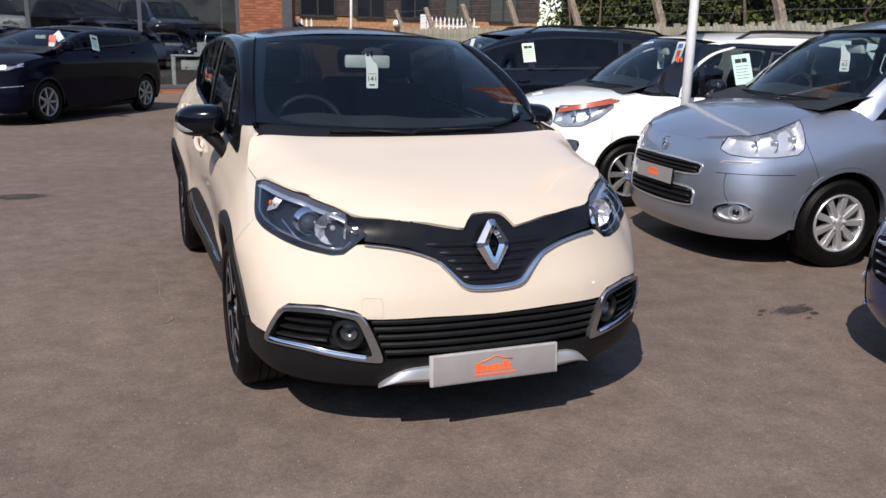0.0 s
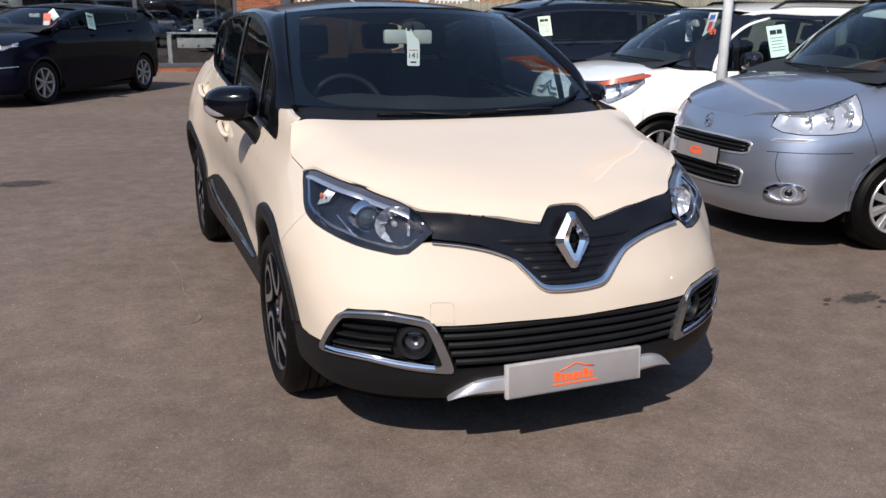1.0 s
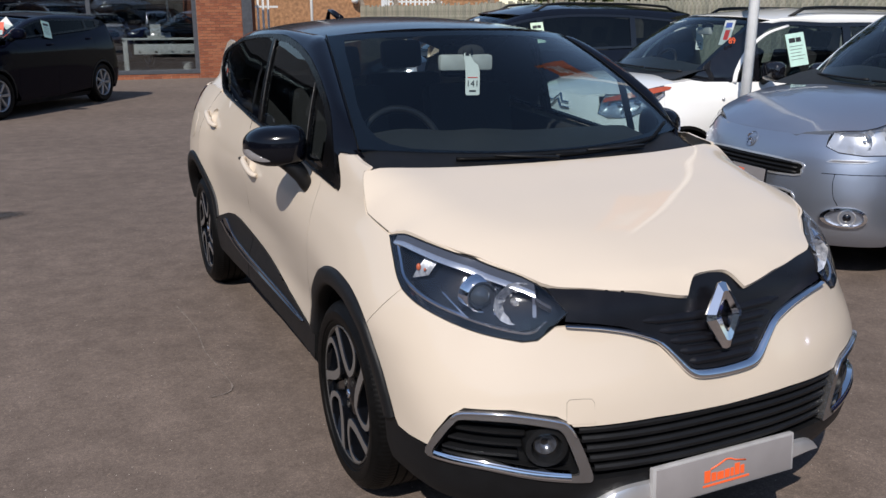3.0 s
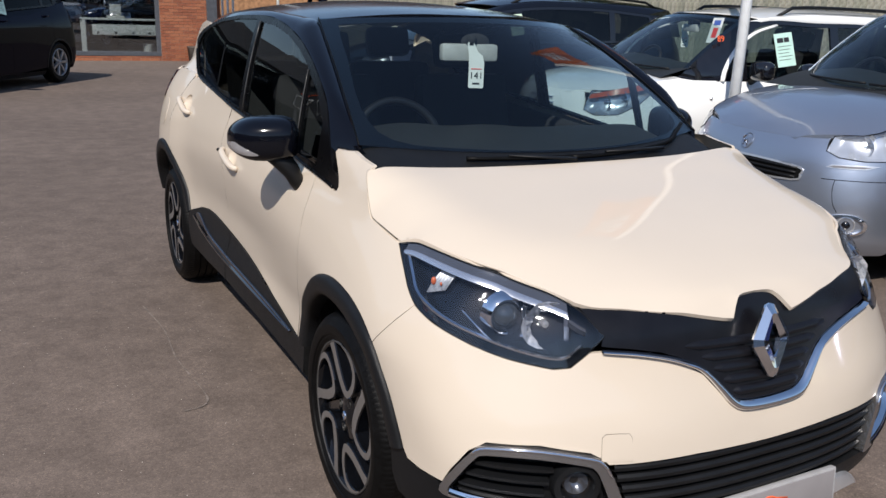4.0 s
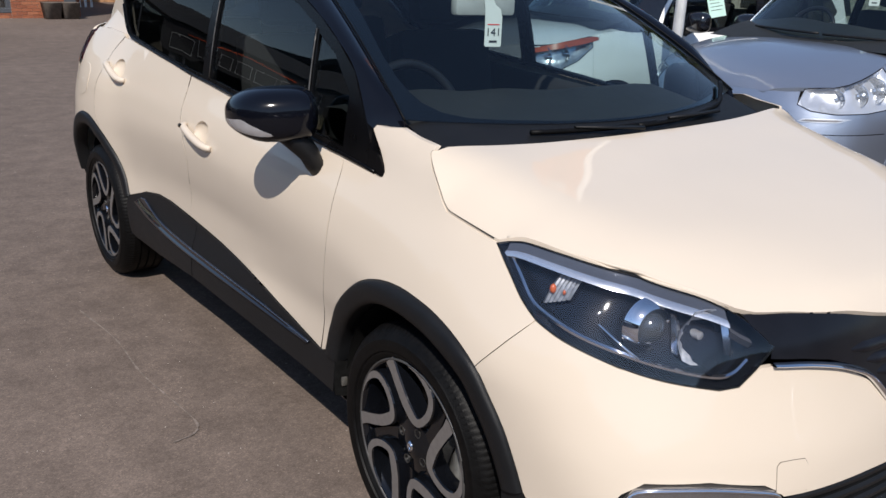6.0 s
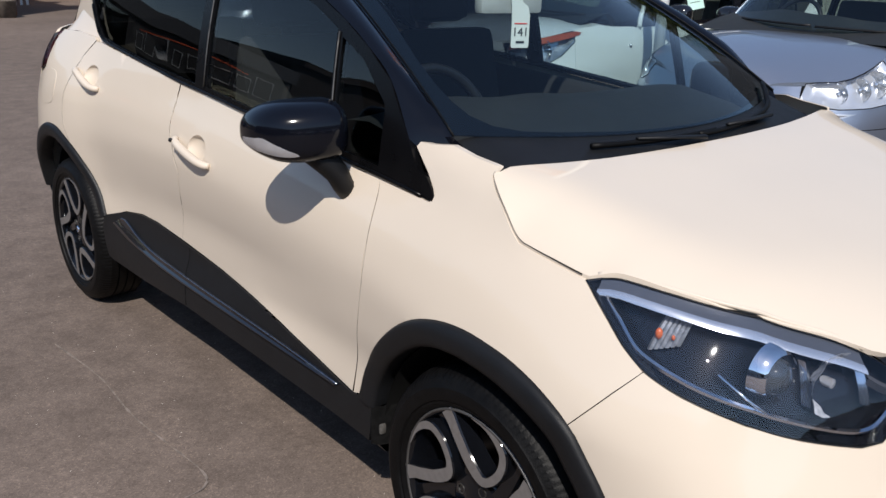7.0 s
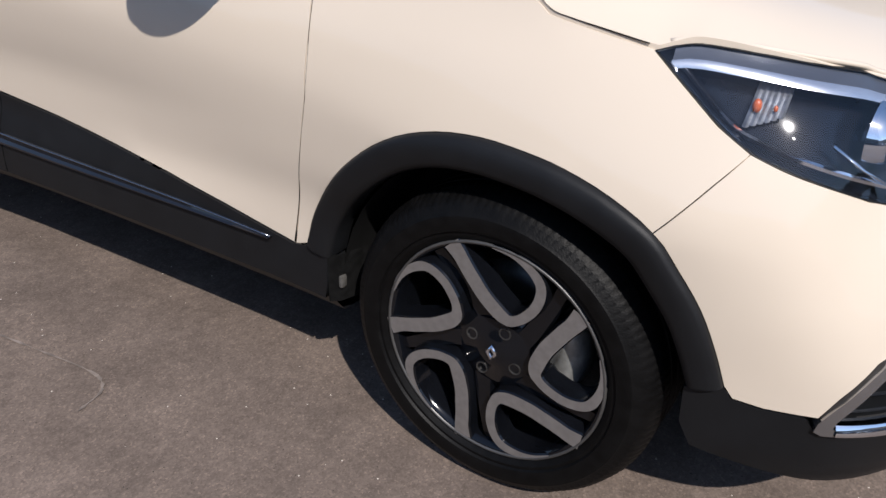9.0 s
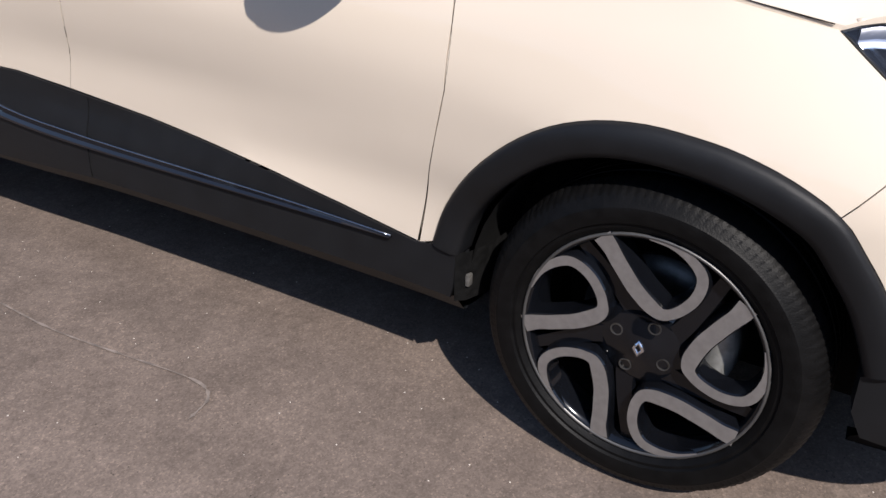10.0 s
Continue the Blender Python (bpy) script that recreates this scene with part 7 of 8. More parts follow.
# ---------------------------------------------------------------- ground and its marks
def ground_z(x, y):
    """The yard is flat but for a shallow worn dip beside the cream car's rear wheels."""
    return -.030 * math.exp(-((x + .3) / 1.6) ** 2 - ((y - 2.75) / 1.15) ** 2)


xs = [-300, -100, -30, -12, -7, *np.arange(-5, 5.01, .25), 7, 12, 30, 100, 300]
ys = [-300, -100, -30, -12, -5, *np.arange(-2, 8.01, .25), 12, 20, 40, 100, 300]
bm = bmesh.new()
loft(bm, [[(x, y, ground_z(x, y)) for x in xs] for y in ys])
bmesh.ops.recalc_face_normals(bm, faces=bm.faces)
for fc in bm.faces:
    if fc.normal.z < 0:
        fc.normal_flip()
ground = mesh_object("ground", bm, ASPHALT, None)
tagged(ground, "weathered brown-grey asphalt yard", "ground", kind="structure")
rng = random.Random(4)


def stain(name, label, x, y, rx, ry, material, turn=0.0, ragged=.35):
    bm = bmesh.new()
    ph = [rng.uniform(0, 6.28) for _ in range(5)]
    pts = []
    for a in np.linspace(0, 2 * math.pi, 60, endpoint=False):
        k = 1 + ragged * (.5 * math.sin(2 * a + ph[0]) + .3 * math.sin(5 * a + ph[1]) + .25 * math.sin(9 * a + ph[2]) + .15 * math.sin(17 * a + ph[3]))
        px, py = rx * k * math.cos(a), ry * k * math.sin(a)
        pts.append((x + px * math.cos(turn) - py * math.sin(turn), y + px * math.sin(turn) + py * math.cos(turn)))
    bm.faces.new([bm.verts.new((px, py, .004 + ground_z(x, y))) for px, py in pts])
    ob = mesh_object(name, bm, material, None, smooth=False)
    tagged(ob, label, "stain")


stain("oil_stain", "dark oil stain on the asphalt", 2.36, .06, .17, .085, OIL, .3, .4)
for dx, dy, r, q in ((-.17, .03, .05, .02), (-.24, -.03, .03, .014), (.10, -.10, .05, .022), (.15, .05, .035, .016), (.0, -.16, .028, .014)):
    stain("oil_spot", "small dark oil spot beside a larger stain", 2.34 + dx, .07 + dy, r, q, OIL, .5 - dx, .5)
stain("oil_stain", "dark oil stain on the asphalt", -2.2, 5.0, .30, .20, OIL, .2, .4)


def seam(name, label, pts, w, material):
    bm = bmesh.new()
    line = smooth_line(pts, 10)
    t = np.gradient(line, axis=0)
    t /= np.hypot(*t.T)[:, None]
    rows = []
    for p, d in zip(line, t):
        ww = w * rng.uniform(.15, 1.1)
        rows.append([(p[0] - d[1] * ww, p[1] + d[0] * ww, .004 + ground_z(*p)), (p[0] + d[1] * ww * .7, p[1] - d[0] * ww * .7, .004 + ground_z(*p))])
    loft(bm, rows)
    tagged(mesh_object(name, bm, material, None, smooth=False), label, "ground mark")


seam("asphalt_scuff", "pale curved scuff line on the asphalt", [(-1.16, 2.2), (-1.12, 1.8), (-1.13, 1.45), (-1.11, 1.2), (-1.09, .98), (-1.12, .90), (-1.2, .88)], .0055, SCUFF)

# ---------------------------------------------------------------- showroom
BRICK = [plain("brick_" + n, c, .85, vary=.25, scale=40, grain=.5, grain_scale=120) for n, c in (("a", (.29, .095, .045)), ("b", (.24, .078, .038)), ("c", (.33, .120, .058)))]
MORTAR = plain("mortar", (.38, .30, .24), .95, vary=.2, scale=60)
GREY_STEEL = plain("grey_steel", (.07, .075, .085), .45, vary=.15)
WHITE_STEEL = plain("white_painted_steel", (.72, .73, .72), .4, vary=.06)
INSIDE_DARK = plain("showroom_inside", (.10, .095, .09), .8, vary=.4, scale=2)


def brick_wall(name, label, x0, x1, z0, z1, y, depth, facing=-1):
    """A wall of single bricks along x, its face at y, on a mortar core."""
    bm = bmesh.new()
    box(bm, (x0, y + .012, z0), (x1, y + depth, z1))
    core = mesh_object(name, bm, MORTAR, None, smooth=False)
    tagged(core, label, "wall", kind="structure")
    shared = {}
    row = 0
    z = z0
    while z < z1 - .01:
        h = min(.065, z1 - z - .008)
        x = x0 - (.1125 if row % 2 else 0)
        while x < x1 - .01:
            a, b = max(x, x0 + .002), min(x + .215, x1 - .002)
            if b - a > .02:
                key = (round(b - a, 3), round(h, 3), rng.randrange(3))
                if key not in shared:
                    bb = bmesh.new()
                    box(bb, (0, 0, 0), (key[0], .02, key[1]))
                    me2 = bpy.data.meshes.new("brick")
                    bb.to_mesh(me2)
                    bb.free()
                    me2.materials.append(BRICK[key[2]])
                    shared[key] = me2
                ob = new("brick", shared[key])
                ob.parent = core
                ob.location = (a, y + rng.uniform(-.002, .002), z)
            x += .225
        z += .075
        row += 1
    return core


SY = 20.3
SIGN_X, SIGN_Z = -10.2, 2.35


def showroom():
    bm = bmesh.new()
    for x in (-13.05, -10.6, -8.15, -5.7, -3.25, -.62, 1.88):
        box(bm, (x - .05, SY, .16), (x + .05, SY + .12, 3.1), bevel=.008)
    box(bm, (-13.1, SY - .01, .12), (1.93, SY + .13, .22), bevel=.008)
    box(bm, (-13.1, SY - .01, 2.95), (1.93, SY + .13, 3.1), bevel=.008)
    tagged(mesh_object("window_1", bm, GREY_STEEL, None, smooth=False), "grey metal showroom window framing", "window", kind="structure")
    host = bpy.data.objects["window_1"]
    for a, b in ((-13.0, -10.65), (-10.55, -8.2), (-8.1, -5.75), (-5.65, -3.3), (-3.2, -.67), (-.57, 1.83)):
        bm = bmesh.new()
        box(bm, (a, SY + .05, .22), (b, SY + .062, 2.95))
        o = part("pane", bm, SHOW_GLASS, host, "large showroom glass pane", smooth=False)
        o.visible_shadow = False
    bm = bmesh.new()
    box(bm, (-13.1, SY + 12.0, 0), (3.4, SY + 12.2, 3.4))
    tagged(mesh_object("wall_back", bm, INSIDE_DARK, None, smooth=False), "dark showroom back wall", "wall", kind="structure")
    bm = bmesh.new()
    box(bm, (-13.3, SY, 0), (-13.1, SY + 12.2, 3.4))
    tagged(mesh_object("wall_west", bm, INSIDE_DARK, None, smooth=False), "plain side wall of the showroom", "wall", kind="structure")
    bm = bmesh.new()
    box(bm, (3.35, SY + .3, 0), (3.5, SY + 12.2, 3.4))
    tagged(mesh_object("wall_east", bm, BRICK[1], None, smooth=False), "brick side wall of the showroom", "wall", kind="structure")
    bm = bmesh.new()
    box(bm, (-13.3, SY - .25, 3.1), (3.5, SY + .9, 3.9))
    box(bm, (-13.3, SY + .9, 3.4), (-6.0, SY + 12.2, 3.9))
    # beams with open gaps, added out of view so sun lights the cars below
    for k in range(6):
        box(bm, (-6.0, SY + 2.3 + 1.9 * k, 3.4), (3.5, SY + 2.65 + 1.9 * k, 3.9))
    tagged(mesh_object("roof_fascia", bm, GREY_STEEL, None, smooth=False), "grey flat roof and fascia of the showroom with unseen openings added to let sun in", "roof", kind="structure")
    bm = bmesh.new()
    box(bm, (-13.1, SY + .13, .10), (3.35, SY + 12.0, .14))
    tagged(mesh_object("floor", bm, plain("showroom_tiles", (.16, .16, .16), .3), None, smooth=False), "grey showroom floor", "floor", kind="structure")
    brick_wall("wall_plinth", "low red brick plinth under the showroom glass", -6.0, 1.93, 0, .12, SY, .2)
    brick_wall("wall_pier", "red brick pier beside the showroom glass", 1.93, 3.08, 0, 3.1, SY - .02, .35)
    bm = bmesh.new()
    box(bm, (3.08, SY - .06, 0), (3.34, SY + .3, 3.1), bevel=.01)
    tagged(mesh_object("trim_post", bm, GREY_STEEL, None, smooth=False), "dark grey metal corner post", "post", kind="structure")


showroom()
# unseen wall, added to keep bright sky out of the car window reflections
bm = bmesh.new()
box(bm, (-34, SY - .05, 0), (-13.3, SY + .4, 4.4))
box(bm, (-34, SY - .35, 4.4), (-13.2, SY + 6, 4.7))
tagged(mesh_object("wall_north", bm, plain("dark_north_brick", (.035, .03, .03), .85, vary=.3, scale=3), None, smooth=False), "unseen dark wall added beside the showroom to darken window reflections", "wall", kind="structure")


def table(at):
    t = thing("display_table", "white metal display table with shallow tray, outside the showroom window", "table", at=at)
    bm = bmesh.new()
    box(bm, (-1.05, -.3, .90), (1.05, .3, .94), bevel=.006)
    part("tabletop", bm, WHITE_STEEL, t)
    for x in (-1.0, 1.0):
        for y in (-.26, .26):
            bm = bmesh.new()
            box(bm, (x - .035, y - .035, 0), (x + .035, y + .035, .90), bevel=.004)
            part("leg", bm, WHITE_STEEL, t)
    bm = bmesh.new()
    box(bm, (-.82, -.31, .55), (1.0, -.28, .80), bevel=.004)
    part("front_panel", bm, WHITE_STEEL, t)
    for k in range(5):
        bm = bmesh.new()
        box(bm, (-.72 + .4 * k, -.318, .58), (-.66 + .4 * k, -.311, .63))
        part("panel_slot", bm, GREY_STEEL, t)


table(pose(1.18, SY + .45, .06))
bm = bmesh.new()
box(bm, (.75, SY + .3, 1.0), (1.15, SY + .6, 1.06), bevel=.01)
box(bm, (.82, SY + .42, 1.06), (1.08, SY + .48, 1.34), bevel=.01)
tagged(mesh_object("till_screen", bm, plain("pale_plastic", (.55, .55, .52), .5), None), "pale plastic screen on the white table", "monitor")
bm = bmesh.new()
lathe(bm, [(.001, 0), (.11, 0), (.14, .24), (.132, .24), (.105, .02)], 24, m=Matrix.Translation((1.68, SY + .45, .14)) @ Matrix.Rotation(radians(-90), 4, "Y"))
tagged(mesh_object("waste_bin", bm, plain("bin_white", (.6, .6, .58), .5), None), "small white round bin behind the glass", "bin")
for k, x in enumerate((2.72, 3.12)):
    pl = thing("planter", "square brown-grey planter box by the brick pier", "planter", "planters", at=pose(x, SY - .32, 0))
    bm = bmesh.new()
    rows = [[(sx * w, sy * w, z) for sx, sy in ((-1, -1), (1, -1), (1, 1), (-1, 1))] for w, z in ((.155, 0), (.19, .36), (.195, .37), (.165, .37), (.16, .28))]
    loft(bm, rows, closed=True, caps=True)
    part("box", bm, plain("planter_brown", (.105, .085, .070), .8, vary=.2, scale=12), pl)

# cars behind the glass imitate its reflections; an added low stage lifts the back row
bm = bmesh.new()
box(bm, (-13.0, SY + 5.6, .14), (3.3, SY + 11.9, .95), bevel=.02)
tagged(mesh_object("floor_stage", bm, plain("stage_grey", (.10, .10, .10), .4), None, smooth=False), "low grey stage added inside the showroom to lift the back row of cars", "stage", kind="structure")
for src, label, x, y, z, turn in ((silver, "silver high-roofed family van behind the glass, imitating a reflection", -.55, SY + 2.6, .14, 28), (dark, "dark tall estate car behind the glass, imitating a reflection", 1.75, SY + 3.0, .14, 24), (blue, "blue hatchback behind the glass, imitating a reflection", -2.9, SY + 2.8, .14, 30),
                                  (dark, "dark tall estate car behind the glass, imitating a reflection", -1.7, SY + 7.0, .95, 26), (silver, "silver high-roofed family van behind the glass, imitating a reflection", .75, SY + 7.2, .95, 22), (white, "white family car behind the glass, imitating a reflection", -4.6, SY + 7.0, .95, 25)):
    tagged(copy_thing(src, pose(x, y, z, 0, 0, turn)), label, group="showroom cars")

# sign board over the showroom glass
sign = thing("showroom_sign", "dark sign board with pale outlined lettering and an orange roof shape", "sign", at=pose(SIGN_X, SY - .01, SIGN_Z))
bm = bmesh.new()
box(bm, (-2.85, -.06, -.62), (2.85, .0, .66), bevel=.01)
part("board", bm, plain("sign_charcoal", (.018, .018, .02), .5), sign, smooth=False)
x = -2.45
for w, h in ((.80, .80), (.68, .58), (.88, .55), (.68, .58), (.52, .58), (.68, .80), (.60, .58)):
    bm = bmesh.new()
    tube(bm, [(x, -.075, -.45), (x + w - .16, -.075, -.45), (x + w - .16, -.075, -.45 + h), (x, -.075, -.45 + h)], 0.02, 6, closed=True)
    part("letter_bar", bm, WHITE_STEEL, sign, "pale outlined letter block", smooth=False)
    x += w
bm = bmesh.new()
tube(bm, [(-1.5, -.075, .30), (-.8, -.075, .44), (.1, -.075, .54), (1.0, -.075, .42), (2.1, -.075, .28)], .028, 6)
part("roof_shape", bm, ORANGE, sign, "orange roof-shaped line")

# ---------------------------------------------------------------- brick house beyond
TAN_BRICK = plain("tan_brick", (.36, .19, .095), .9, vary=.3, scale=9, grain=.5, grain_scale=60)
DARK_CLAD = plain("dark_brown_cladding", (.055, .04, .034), .7, vary=.3, scale=6)
PANE_DARK = plain("window_dark_glass", (.012, .014, .02), .04, coat=.8, vary=.0)


def house():
    hs = thing("brick_house", "tan brick building with dark upper cladding and dark framed windows", "building")
    y = 27.0
    bm = bmesh.new()
    box(bm, (3.9, y, 0), (14.3, y + 7, 2.32))
    part("wall", bm, TAN_BRICK, hs, "tan brick lower wall", smooth=False)
    bm = bmesh.new()
    box(bm, (3.85, y - .03, 2.32), (14.35, y + 7, 5.2))
    part("upper_wall", bm, DARK_CLAD, hs, "dark brown upper wall", smooth=False)
    bm = bmesh.new()
    for k in range(28):
        box(bm, (3.85, y - .045, 2.32 + k * .1), (14.35, y - .028, 2.40 + k * .1))
    part("cladding_board", bm, DARK_CLAD, hs, smooth=False)
    bm = bmesh.new()
    loft(bm, [[(x, y - .4, 5.2), (x, y + 3.5, 7.2), (x, y + 7.4, 5.2)] for x in (3.5, 14.7)])
    part("roof", bm, plain("roof_tiles", (.10, .06, .05), .8), hs)
    for x, w in ((4.9, 1.3), (6.95, 1.1), (8.6, 1.2), (10.35, 1.1), (12.2, 1.2)):
        wnd = new("window")
        wnd.parent = hs
        bm = bmesh.new()
        box(bm, (x, y - .08, 2.25), (x + w, y - .02, 2.32))
        box(bm, (x, y - .08, 3.5), (x + w, y - .02, 3.57))
        for q in (x, x + w / 2 - .03, x + w - .06):
            box(bm, (q, y - .08, 2.3), (q + .06, y - .02, 3.55))
        part("frame", bm, plain("window_frame_dark", (.03, .028, .028), .5), wnd, smooth=False)
        bm = bmesh.new()
        box(bm, (x + .04, y - .055, 2.3), (x + w - .04, y - .048, 3.53))
        part("pane", bm, PANE_DARK, wnd, smooth=False)
    bm = bmesh.new()
    bmesh.ops.create_icosphere(bm, subdivisions=3, radius=.13, matrix=Matrix.Translation((8.45, y - .15, 2.1)))
    part("wall_lamp", bm, WHITE_STEEL, hs, "round white wall lamp")


house()


def palisade(x0, x1, y, h, gate=False):
    fe = thing("palisade_gate" if gate else "palisade_fence", "white painted steel palisade", "fence")
    n = int((x1 - x0) / .16)
    me = None
    for k in range(n):
        x = x0 + k * .16
        bm = bmesh.new()
        loft(bm, [[(x - .035, y - .01, z), (x, y + .008, z), (x + .035, y - .01, z)] for z in (0, h - .08)])
        a, b, c = [v for v in bm.verts if v.co.z > 1]
        tip = bm.verts.new((x, y, h))
        bm.faces.new((a, b, tip))
        bm.faces.new((b, c, tip))
        part("pale", bm, WHITE_STEEL, fe, smooth=False)
    for z in (.35, h - .35):
        bm = bmesh.new()
        box(bm, (x0 - .05, y + .01, z), (x1, y + .05, z + .06))
        part("rail", bm, WHITE_STEEL, fe, smooth=False)
    if gate:
        bm = bmesh.new()
        box(bm, (x0 - .25, y - .04, 0), (x0 - .05, y + .06, h + .05), bevel=.01)
        part("gate_post", bm, WHITE_STEEL, fe, smooth=False)


palisade(9.0, 11.0, 25.0, 2.35, True)
palisade(4.3, 5.1, 24.5, 2.15)

# ---------------------------------------------------------------- yard fence, hedge and what stands beyond
CONCRETE = plain("weathered_concrete", (.30, .245, .19), .9, vary=.3, scale=18, grain=.5, grain_scale=90)
BOARD = [plain("fence_board_" + n, c, .85, vary=.3, scale=20, grain=.4, grain_scale=70) for n, c in (("a", (.30, .29, .22)), ("b", (.25, .245, .19)), ("c", (.34, .32, .25)))]
WIRE = plain("galvanised_wire", (.22, .21, .2), .5, metal=.7)
FX = 8.0
fence = thing("yard_fence", "pale wooden board fence on cranked concrete posts with barbed wire", "fence")
posts = [3.75 - 3.05 * 3 + 3.05 * k for k in range(11)]
for y in posts:
    bm = bmesh.new()
    rows = []
    for x, z, w in ((FX + .12, 0, .065), (FX + .12, 1.80, .06), (FX + .10, 1.95, .058), (FX - .14, 2.52, .05)):
        rows.append([(x + sx * w, y + sy * w, z + .3 * w * sx * (1 if z > 1.9 else 0)) for sx, sy in ((-1, -1), (1, -1), (1, 1), (-1, 1))])
    loft(bm, rows, closed=True, caps=True)
    bmesh.ops.recalc_face_normals(bm, faces=bm.faces)
    part("post", bm, CONCRETE, fence, "cranked concrete post", smooth=False)
for k, (x, z) in enumerate(((FX + .04, 2.08), (FX - .03, 2.27), (FX - .11, 2.46))):
    bm = bmesh.new()
    for a, b in zip(posts, posts[1:]):
        n = 12
        tube(bm, [(x, a + (b - a) * u, z - .03 * math.sin(u * math.pi)) for u in np.linspace(0, 1, n)], .0035, 4, caps=False)
        for j in range(20):
            yy = a + (b - a) * (j + .5) / 20
            tube(bm, [(x - .015, yy, z - .03), (x + .015, yy + .01, z + .01)], .002, 3)
    part("barbed_wire", bm, WIRE, fence)
shared = []
for mat in BOARD:
    for h in (1.84, 1.87, 1.90):
        bm = bmesh.new()
        loft(bm, [[(-.008, -.046, z), (-.008, .046, z), (.008, .046, z), (.008, -.046, z)] for z in (.04, h - .03, h)], closed=True, caps=True)
        bmesh.ops.recalc_face_normals(bm, faces=bm.faces)
        me2 = bpy.data.meshes.new("board")
        bm.to_mesh(me2)
        bm.free()
        me2.materials.append(mat)
        shared.append(me2)
y = -2.0
while y < 25:
    ob = new("board", rng.choice(shared))
    ob.parent = fence
    ob.location = (FX + rng.uniform(-.004, .004), y, 0)
    y += .098
for z in (.4, 1.5):
    bm = bmesh.new()
    box(bm, (FX + .012, -5.4, z), (FX + .05, 25, z + .09))
    part("rail", bm, BOARD[1], fence, smooth=False)


def leaf_mat(name, a, b):
    m, nt, links, bs = nodes_of(name)
    setp(bs, rough=.7, spec=.12)
    oi = nt.new("ShaderNodeNewGeometry")
    ramp = nt.new("ShaderNodeValToRGB")
    ramp.color_ramp.elements[0].color, ramp.color_ramp.elements[1].color = (*a, 1), (*b, 1)
    links.new(oi.outputs["Random Per Island"], ramp.inputs[0])
    links.new(ramp.outputs[0], bs.inputs["Base Color"])
    return m


LEAF = leaf_mat("hedge_leaf", (.012, .022, .006), (.085, .10, .030))
WOOD = plain("bark", (.09, .065, .045), .9, vary=.3, scale=20)


def hedge():
    """A tall uneven hedge behind the fence: stems, twigs and many small leaves."""
    hd = thing("hedge", "tall dense green hedge behind the board fence", "hedge")
    nr = np.random.default_rng(7)
    bm = bmesh.new()
    for k in range(40):
        yy = nr.uniform(4.2, 15.5)
        xx = FX + 1.1 + nr.uniform(-.2, .5)
        pts = [(xx, yy, 0)]
        for z in (1.0, 2.0, 3.0):
            pts.append((xx + nr.uniform(-.4, .4), yy + nr.uniform(-.4, .4), z))
        tube(bm, pts, [.05, .04, .03, .01], 6)
    part("stem", bm, WOOD, hd)
    n = 24000
    yv = nr.uniform(4.0, 15.8, n)
    bulge = .35 * np.sin(yv * 1.7) + .25 * np.sin(yv * 4.1 + 1) + .12 * np.sin(yv * 9.3)
    xv = FX + .75 - .3 * bulge + np.abs(nr.normal(0, .28, n))
    top = 4.4 + .5 * np.sin(yv * .8) + .3 * np.sin(yv * 2.9)
    zv = .6 + (top - .6) * nr.random(n) ** .8
    clump = np.sin(yv * 6.1 + zv * 5) + np.sin(zv * 7.3 - yv * 3.7)
    keep = clump > -1.25
    yv, xv, zv = yv[keep], xv[keep] + .10 * (clump[keep] < 0), zv[keep]
    n = len(yv)
    sz = nr.uniform(.035, .075, n)
    d1 = nr.normal(size=(n, 3))
    d1 /= np.linalg.norm(d1, axis=1)[:, None]
    d2 = np.cross(d1, nr.normal(size=(n, 3)))
    d2 /= np.linalg.norm(d2, axis=1)[:, None]
    c = np.stack([xv, yv, zv], 1)
    quad = np.stack([c - d1 * sz[:, None], c + d2 * sz[:, None] * .5, c + d1 * sz[:, None], c - d2 * sz[:, None] * .5], 1).reshape(-1, 3)
    me2 = bpy.data.meshes.new("leaves")
    me2.from_pydata(quad.tolist(), [], np.arange(4 * n).reshape(-1, 4).tolist())
    me2.materials.append(LEAF)
    ob = new("leaves", me2)
    ob.parent = hd
    tagged(ob, kind="stuff")
    # dark sheet standing in for the shade deep among the leaves
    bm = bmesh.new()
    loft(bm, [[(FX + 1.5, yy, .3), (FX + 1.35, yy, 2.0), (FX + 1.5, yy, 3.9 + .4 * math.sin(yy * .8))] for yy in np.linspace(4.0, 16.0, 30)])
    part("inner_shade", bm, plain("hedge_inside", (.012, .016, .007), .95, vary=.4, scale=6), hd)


hedge()


def shed():
    sd = thing("louvred_cabin", "cream metal cabin with horizontal louvres beyond the fence", "building")
    cream = plain("cream_metal", (.55, .47, .32), .5, vary=.08, scale=3)
    m = pose(10.6, 7.6, 0, 0, 0, -58)
    bm = bmesh.new()
    box(bm, (-1.0, 0, 0), (.75, 2.0, 3.3), m, .02)
    part("wall", bm, cream, sd, smooth=False)
    for k in range(7):
        bm = bmesh.new()
        box(bm, (-.85, -.05, 1.9 + .17 * k), (.45, .0, 2.02 + .17 * k), m, .01)
        part("louvre", bm, cream, sd, smooth=False)


shed()
rows = []
for y, w, z0, z1 in ((0, .7, 1.75, 1.85), (.25, .85, 1.7, 2.1), (1.2, .9, 1.7, 2.18), (3.2, .9, 1.7, 2.16), (3.6, .85, 1.7, 2.0)):
    rows.append([(-w, y, 0), (-w, y, z0), (-w * .85, y, z1), (0, y, z1 + .03), (w * .85, y, z1), (w, y, z0), (w, y, 0)])
van = bmesh.new()
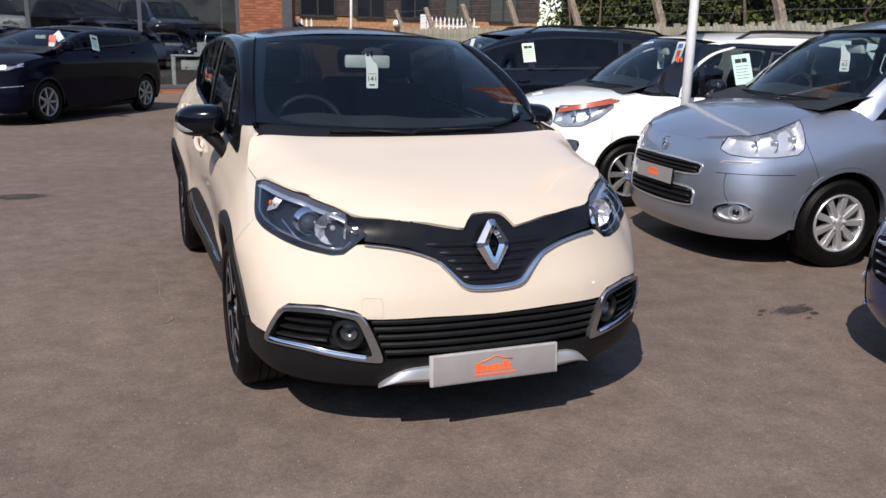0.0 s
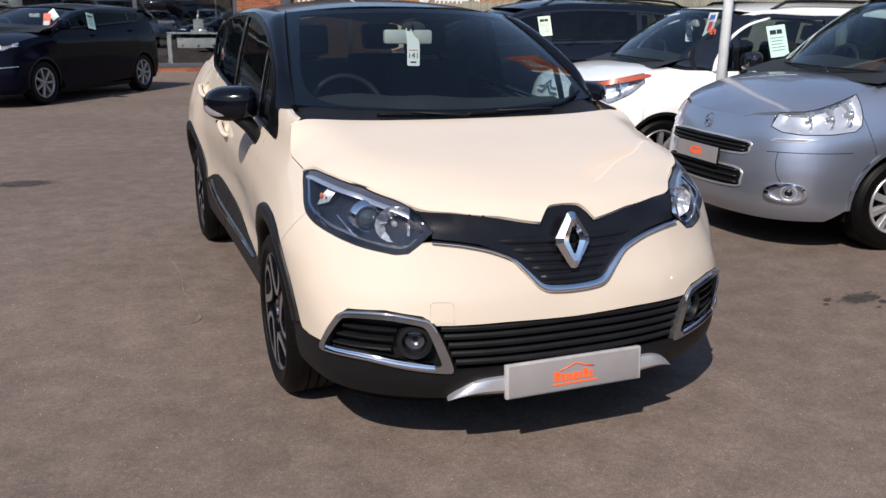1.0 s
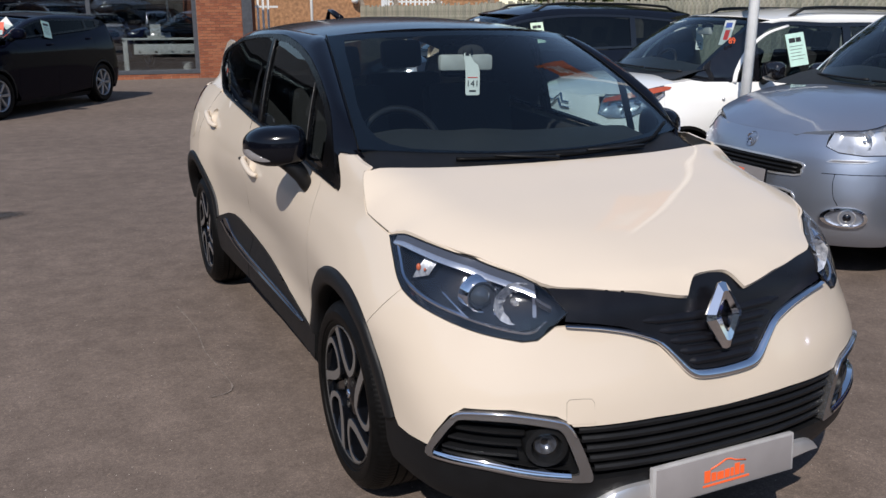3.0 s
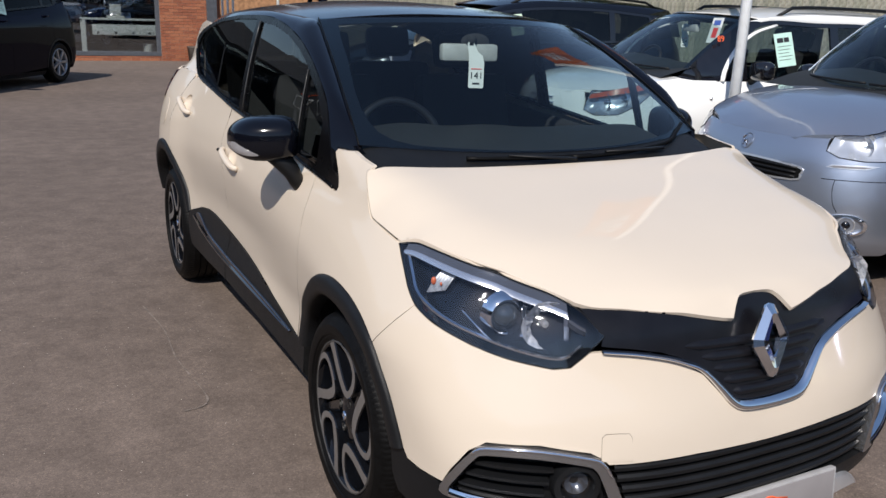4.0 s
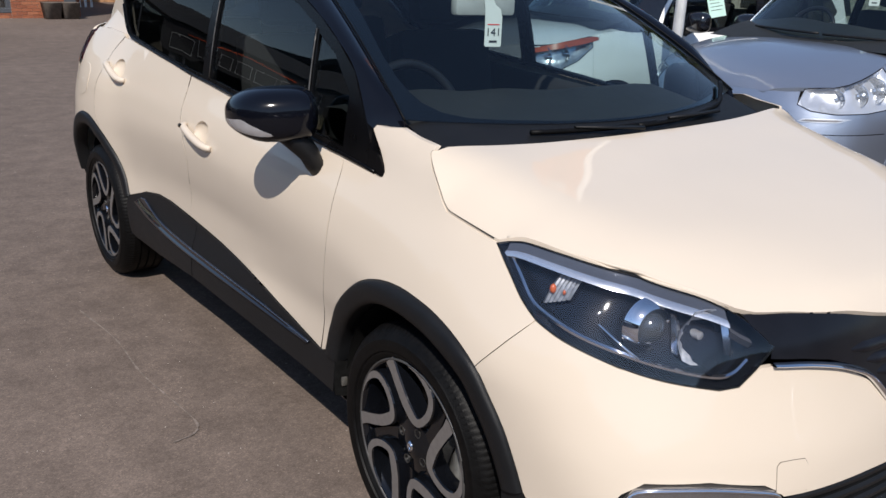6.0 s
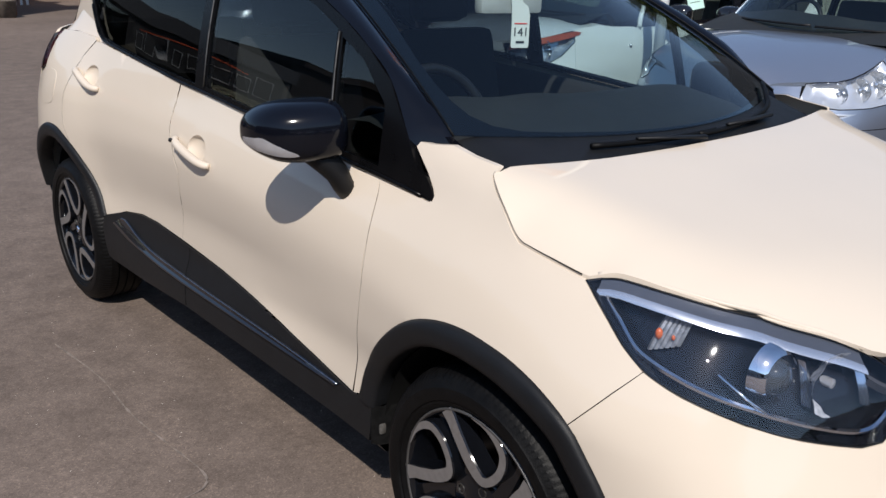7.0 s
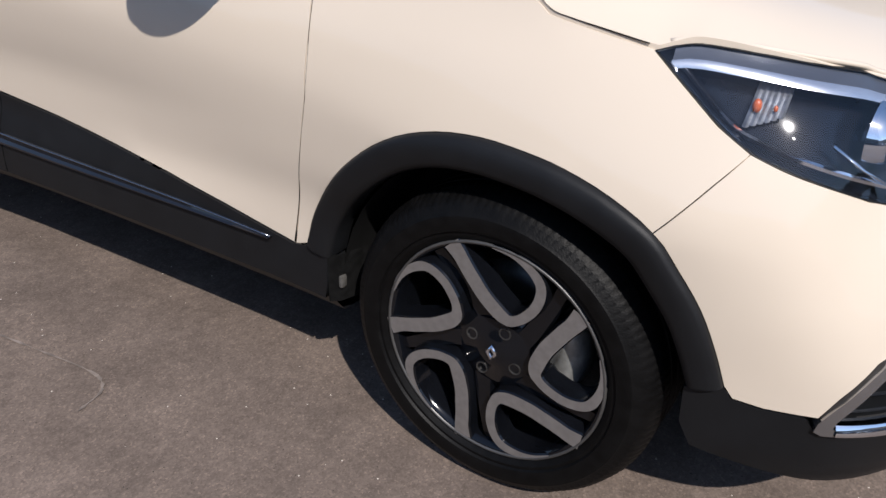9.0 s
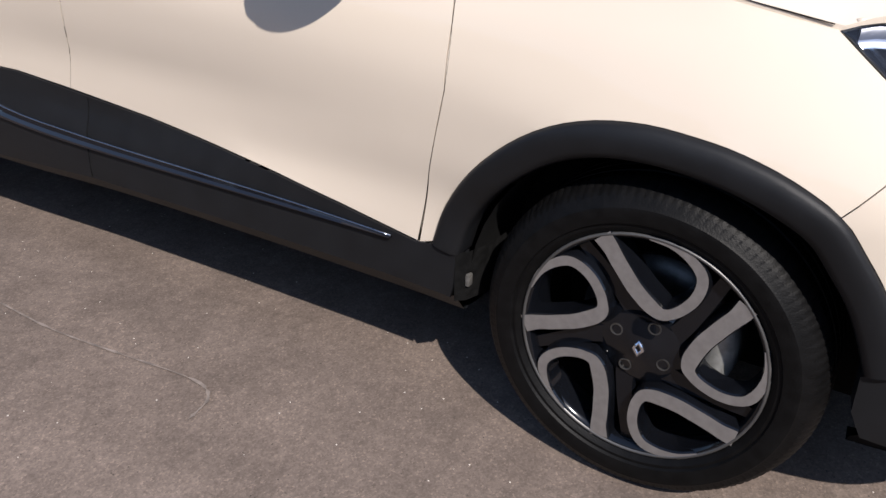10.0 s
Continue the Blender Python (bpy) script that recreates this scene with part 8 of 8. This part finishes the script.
loft(van, [[pose(12.0, 17.5, 0, 0, 0, -75) @ Vector(p) for p in row] for row in rows], caps=True)
bmesh.ops.recalc_face_normals(van, faces=van.faces)
tagged(mesh_object("white_van", van, WHITE_PAINT, None), "white van roof beyond the fence", "van")

# dark wall of a building beyond the shed and the hedge
bm = bmesh.new()
box(bm, (13.5, -6, 0), (14, 13, 5.5))
tagged(mesh_object("wall_far", bm, plain("far_dark_wall", (.05, .055, .065), .8, vary=.2, scale=1), None, smooth=False), "dark metal wall of a far building", "wall", kind="structure")


# ---------------------------------------------------------------- flag poles
def flag_pole(name, label, x, y, h, flag):
    p = thing(name, label, "flag pole", "flag poles", at=pose(x, y, 0))
    bm = bmesh.new()
    tube(bm, [(0, 0, 0), (0, 0, h * .5), (0, 0, h)], [.045, .040, .03], 14)
    part("pole", bm, WHITE_STEEL, p, "white painted pole")
    bm = bmesh.new()
    lathe(bm, [(.001, 0), (.11, 0), (.11, .02), (.06, .03), (.05, .08)], 20, m=Matrix.Rotation(radians(-90), 4, "Y"))
    part("base_plate", bm, WHITE_STEEL, p)
    if flag:
        bm = bmesh.new()
        rows = []
        for u in np.linspace(0, 1, 14):
            rows.append([(-.05 - .60 * u, .10 * math.sin(u * 5 + z * 1.5) * u, h - .10 - 1.1 * z) for z in np.linspace(0, 1, 8)])
        loft(bm, rows)
        part("flag", bm, plain("faded_orange_cloth", (.50, .14, .06), .9, vary=.2), p, "orange dealer flag")
        bm = bmesh.new()
        for a, b in ((.22, .34), (.40, .52), (.58, .66)):
            rows = []
            for u in np.linspace(.2, .85, 10):
                rows.append([(-.05 - .60 * u, .10 * math.sin(u * 5 + z * 1.5) * u - .004, h - .10 - 1.1 * z) for z in np.linspace(a, b, 3)])
            loft(bm, rows)
        part("flag_print", bm, WHITE_STEEL, p, "white bars printed on the flag")


flag_pole("flag_pole", "white pole with an orange flag between parked cars", 3.478, 2.75, 4.6, True)
flag_pole("flag_pole", "white pole behind the cream car", 5.6, 22.5, 5.0, False)


# ---------------------------------------------------------------- premises behind the camera, seen as reflections in paint and glass
def office():
    of = thing("office_front", "long dark glazed building front with a sign board", "building")
    bm = bmesh.new()
    box(bm, (-14.5, -14, 0), (-13.8, 12, 4.6))
    part("wall", bm, plain("office_dark_brick", (.028, .022, .020), .9, vary=.3, scale=2), of, smooth=False)
    bm = bmesh.new()
    box(bm, (-14.6, -14.2, 3.0), (-13.5, 12.2, 4.1))
    part("sign_board", bm, plain("sign_dark", (.02, .02, .022), .4), of, "dark sign board", smooth=False)
    x = -2.6
    for w, h in ((.7, .62), (.5, .42), (.66, .40), (.5, .42), (.36, .42), (.52, .62), (.44, .42)):
        bm = bmesh.new()
        box(bm, (-13.47, x, 3.28), (-13.44, x + w - .14, 3.28 + h))
        part("sign_bar", bm, WHITE_STEEL, of, smooth=False)
        x += w
    for k in range(9):
        bm = bmesh.new()
        box(bm, (-13.8, -13.6 + 2.9 * k, 0), (-13.7, -13.45 + 2.9 * k, 3.0))
        part("mullion", bm, GREY_STEEL, of, smooth=False)


office()


def warehouse():
    """A plain long building that closes the place behind the camera."""
    wh = thing("warehouse", "long dark brick and metal clad building across the yard", "building")
    bm = bmesh.new()
    box(bm, (-34, -27, 0), (30, -26, 2.6))
    part("brick_base", bm, plain("dull_brick", (.16, .075, .05), .9, vary=.3, scale=3), wh, smooth=False)
    bm = bmesh.new()
    box(bm, (-34.1, -27.2, 2.6), (30.1, -26.1, 6.5))
    part("cladding", bm, plain("grey_metal_cladding", (.30, .295, .285), .6, vary=.2, scale=1), wh, smooth=False)
    for k in range(14):
        bm = bmesh.new()
        box(bm, (-32 + 4.4 * k, -26.0, .9), (-29.6 + 4.4 * k, -25.95, 2.4), bevel=.02)
        part("window", bm, PANE_DARK, wh, smooth=False)


warehouse()

# more stock parked across the yard, behind the camera: it shows in the showroom glass and in paint
rows_back = [(silver, "silver high-roofed family van in the far row"), (white, "white family car in the far row"), (dark, "dark tall estate car in the far row"), (silver, "silver high-roofed family van in the far row"), (blue, "blue hatchback in the far row")]
for row, (y, n) in enumerate(((-10.5, 9), (-17.0, 9))):
    for k in range(n):
        src, label = rows_back[(k * 2 + row * 3 + k // 3) % 5]
        tagged(copy_thing(src, pose(-18.5 + 2.9 * k + .8 * row, y, 0, 0, 0, 172 + 5 * (k % 3))), label, group="far row")
